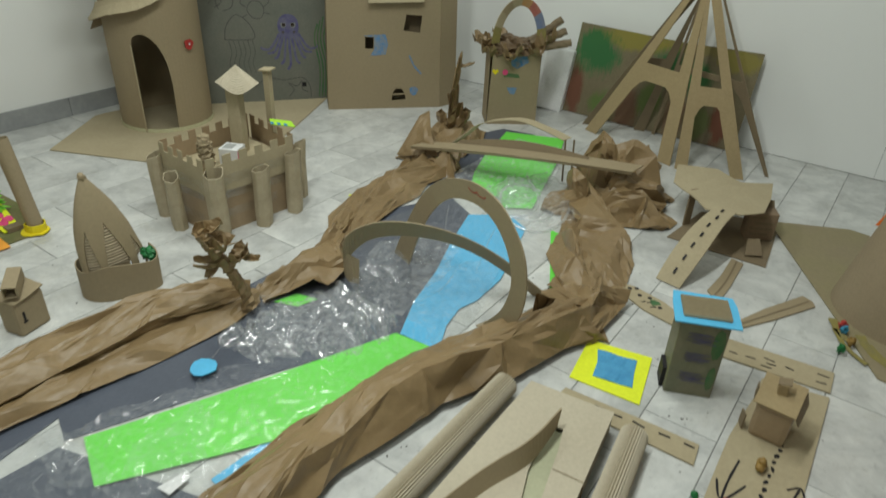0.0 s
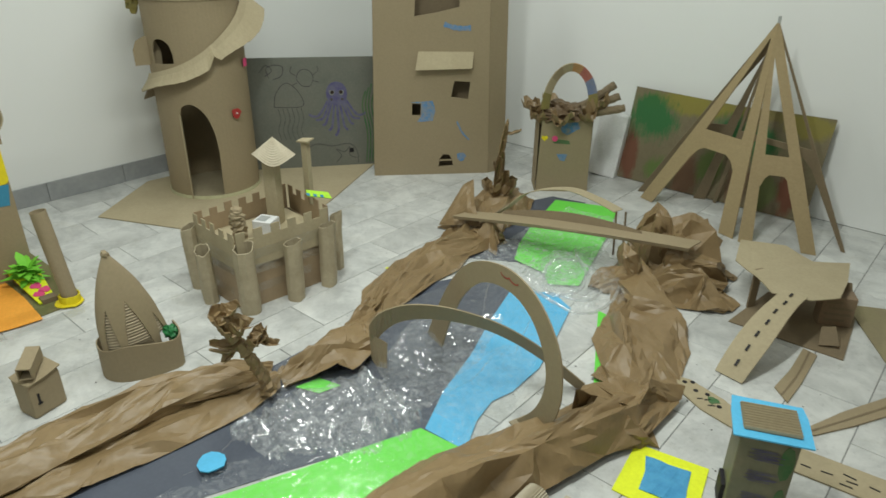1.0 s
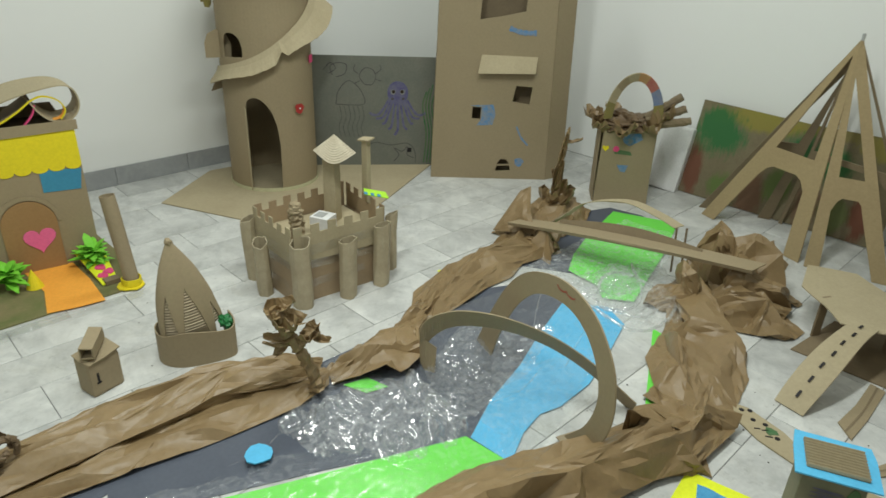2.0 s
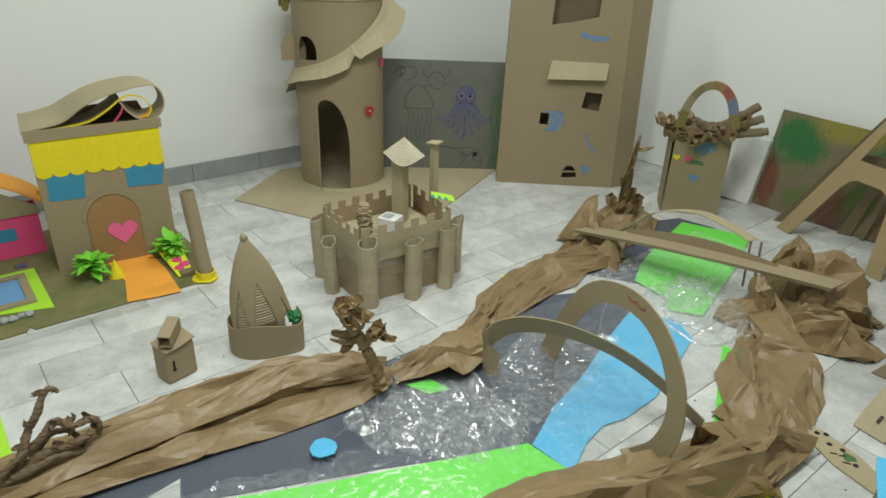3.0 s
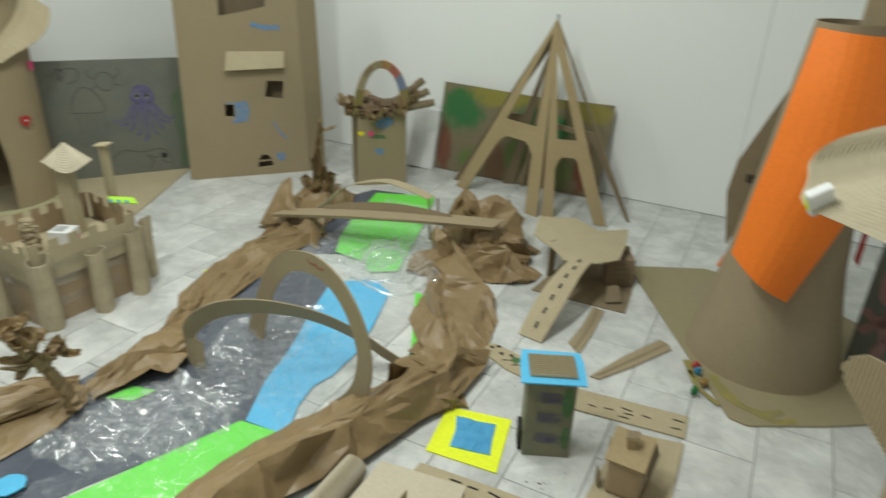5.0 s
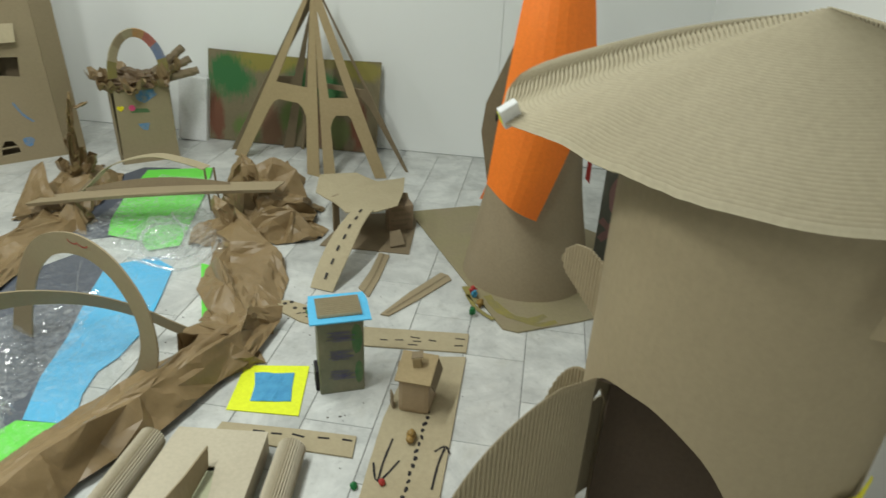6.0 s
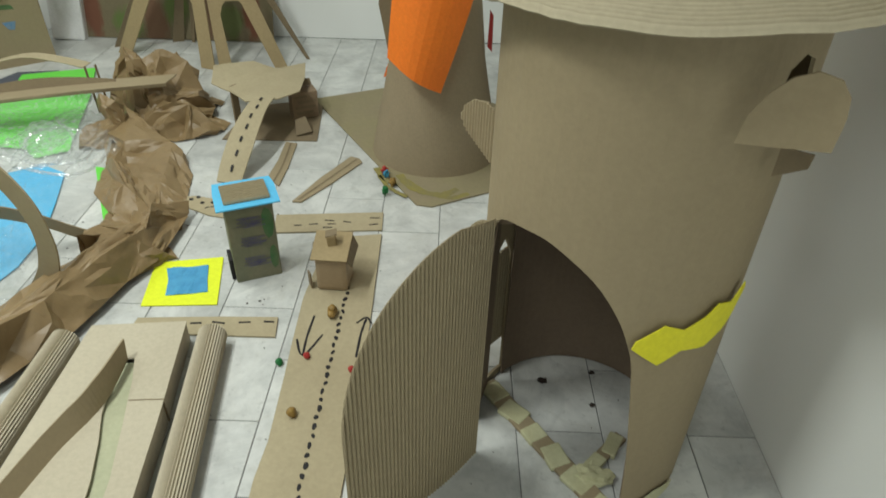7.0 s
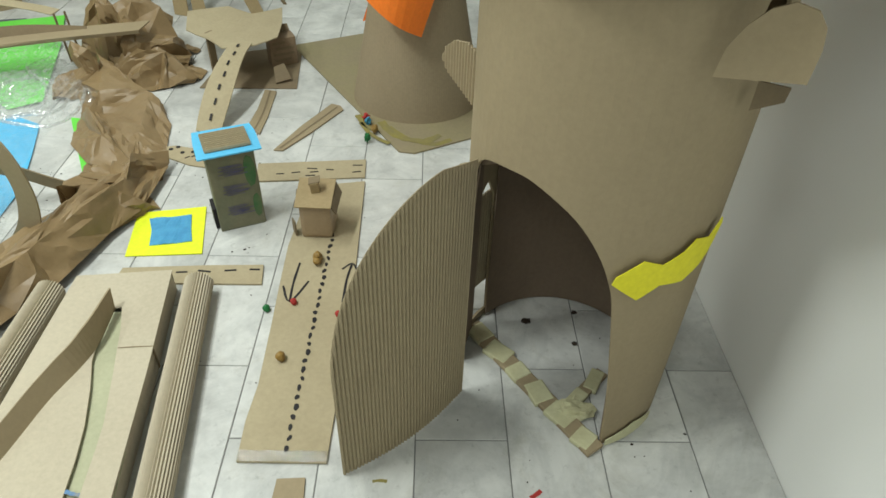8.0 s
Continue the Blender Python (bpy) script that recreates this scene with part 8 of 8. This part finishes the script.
for x, y, s in ((0.276, 0.353, 0.012), (0.405, 0.386, 0.008), (0.39, 0.278, 0.007)):
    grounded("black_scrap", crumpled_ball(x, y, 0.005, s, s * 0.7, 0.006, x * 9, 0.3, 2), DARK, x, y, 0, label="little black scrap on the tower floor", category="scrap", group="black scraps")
bm = fill([(-2.80, -0.75), (-2.80, -0.2), (-2.745, -0.2), (-2.75, -0.75)], (), 0.01)
for v in bm.verts:
    v.co.z = 0.0035 + 0.0022 * noise.noise(v.co * 40)
ob = grounded("floor_tape", thicken(bm, 0.0006), STICKY, -2.77, -0.47, 0, label="clear sticky tape strip on the tiles by the mat", category="tape")
ob.visible_shadow = False

# floor tiles: the ones in view are pieces of their own, the rest one mesh
def tile_mesh(w, l):
    bm = bmesh.new()
    bmesh.ops.create_cube(bm, size=1, matrix=Matrix.Diagonal((w, l, 0.008, 1)))
    top = [e for e in bm.edges if all(v.co.z > 0 for v in e.verts)]
    bmesh.ops.bevel(bm, geom=top, offset=0.0012, segments=1, affect="EDGES")
    return bm


meshes = {}
rest = bmesh.new()
J = 0.0025
for c in range(-21, 4):
    x0, x1 = max(XL, c * 0.2), min(XR, (c + 1) * 0.2)
    if x1 - x0 < 0.01:
        continue
    y = -3.6 + (0.2 if c % 2 else 0.0)
    while y < YB:
        y0, y1 = max(y, YF), min(y + 0.4, YB)
        y += 0.4
        if y1 - y0 < 0.01:
            continue
        w, l = round(x1 - x0 - J, 4), round(y1 - y0 - J, 4)
        mx, my = (x0 + x1) / 2, (y0 + y1) / 2
        if y1 > -1.0:
            if (w, l) not in meshes:
                bm = tile_mesh(w, l)
                me = bpy.data.meshes.new("tile")
                bm.to_mesh(me)
                bm.free()
                me.materials.append(MARBLE)
                meshes[w, l] = me
            ob = new("tile", meshes[w, l])
            ob.parent = floor
            ob.matrix_basis = pose(mx, my, -0.004 + random.uniform(-0.0004, 0.0003))
        else:
            bm = tile_mesh(w, l)
            bm.transform(Matrix.Translation((mx, my, -0.004)))
            me = bpy.data.meshes.new("tmp")
            bm.to_mesh(me)
            bm.free()
            rest.from_mesh(me)
            bpy.data.meshes.remove(me)
ob = solo("far_tiles", rest, MARBLE, kind="stuff", label="pale marble floor tiles out of view")
ob.parent = floor
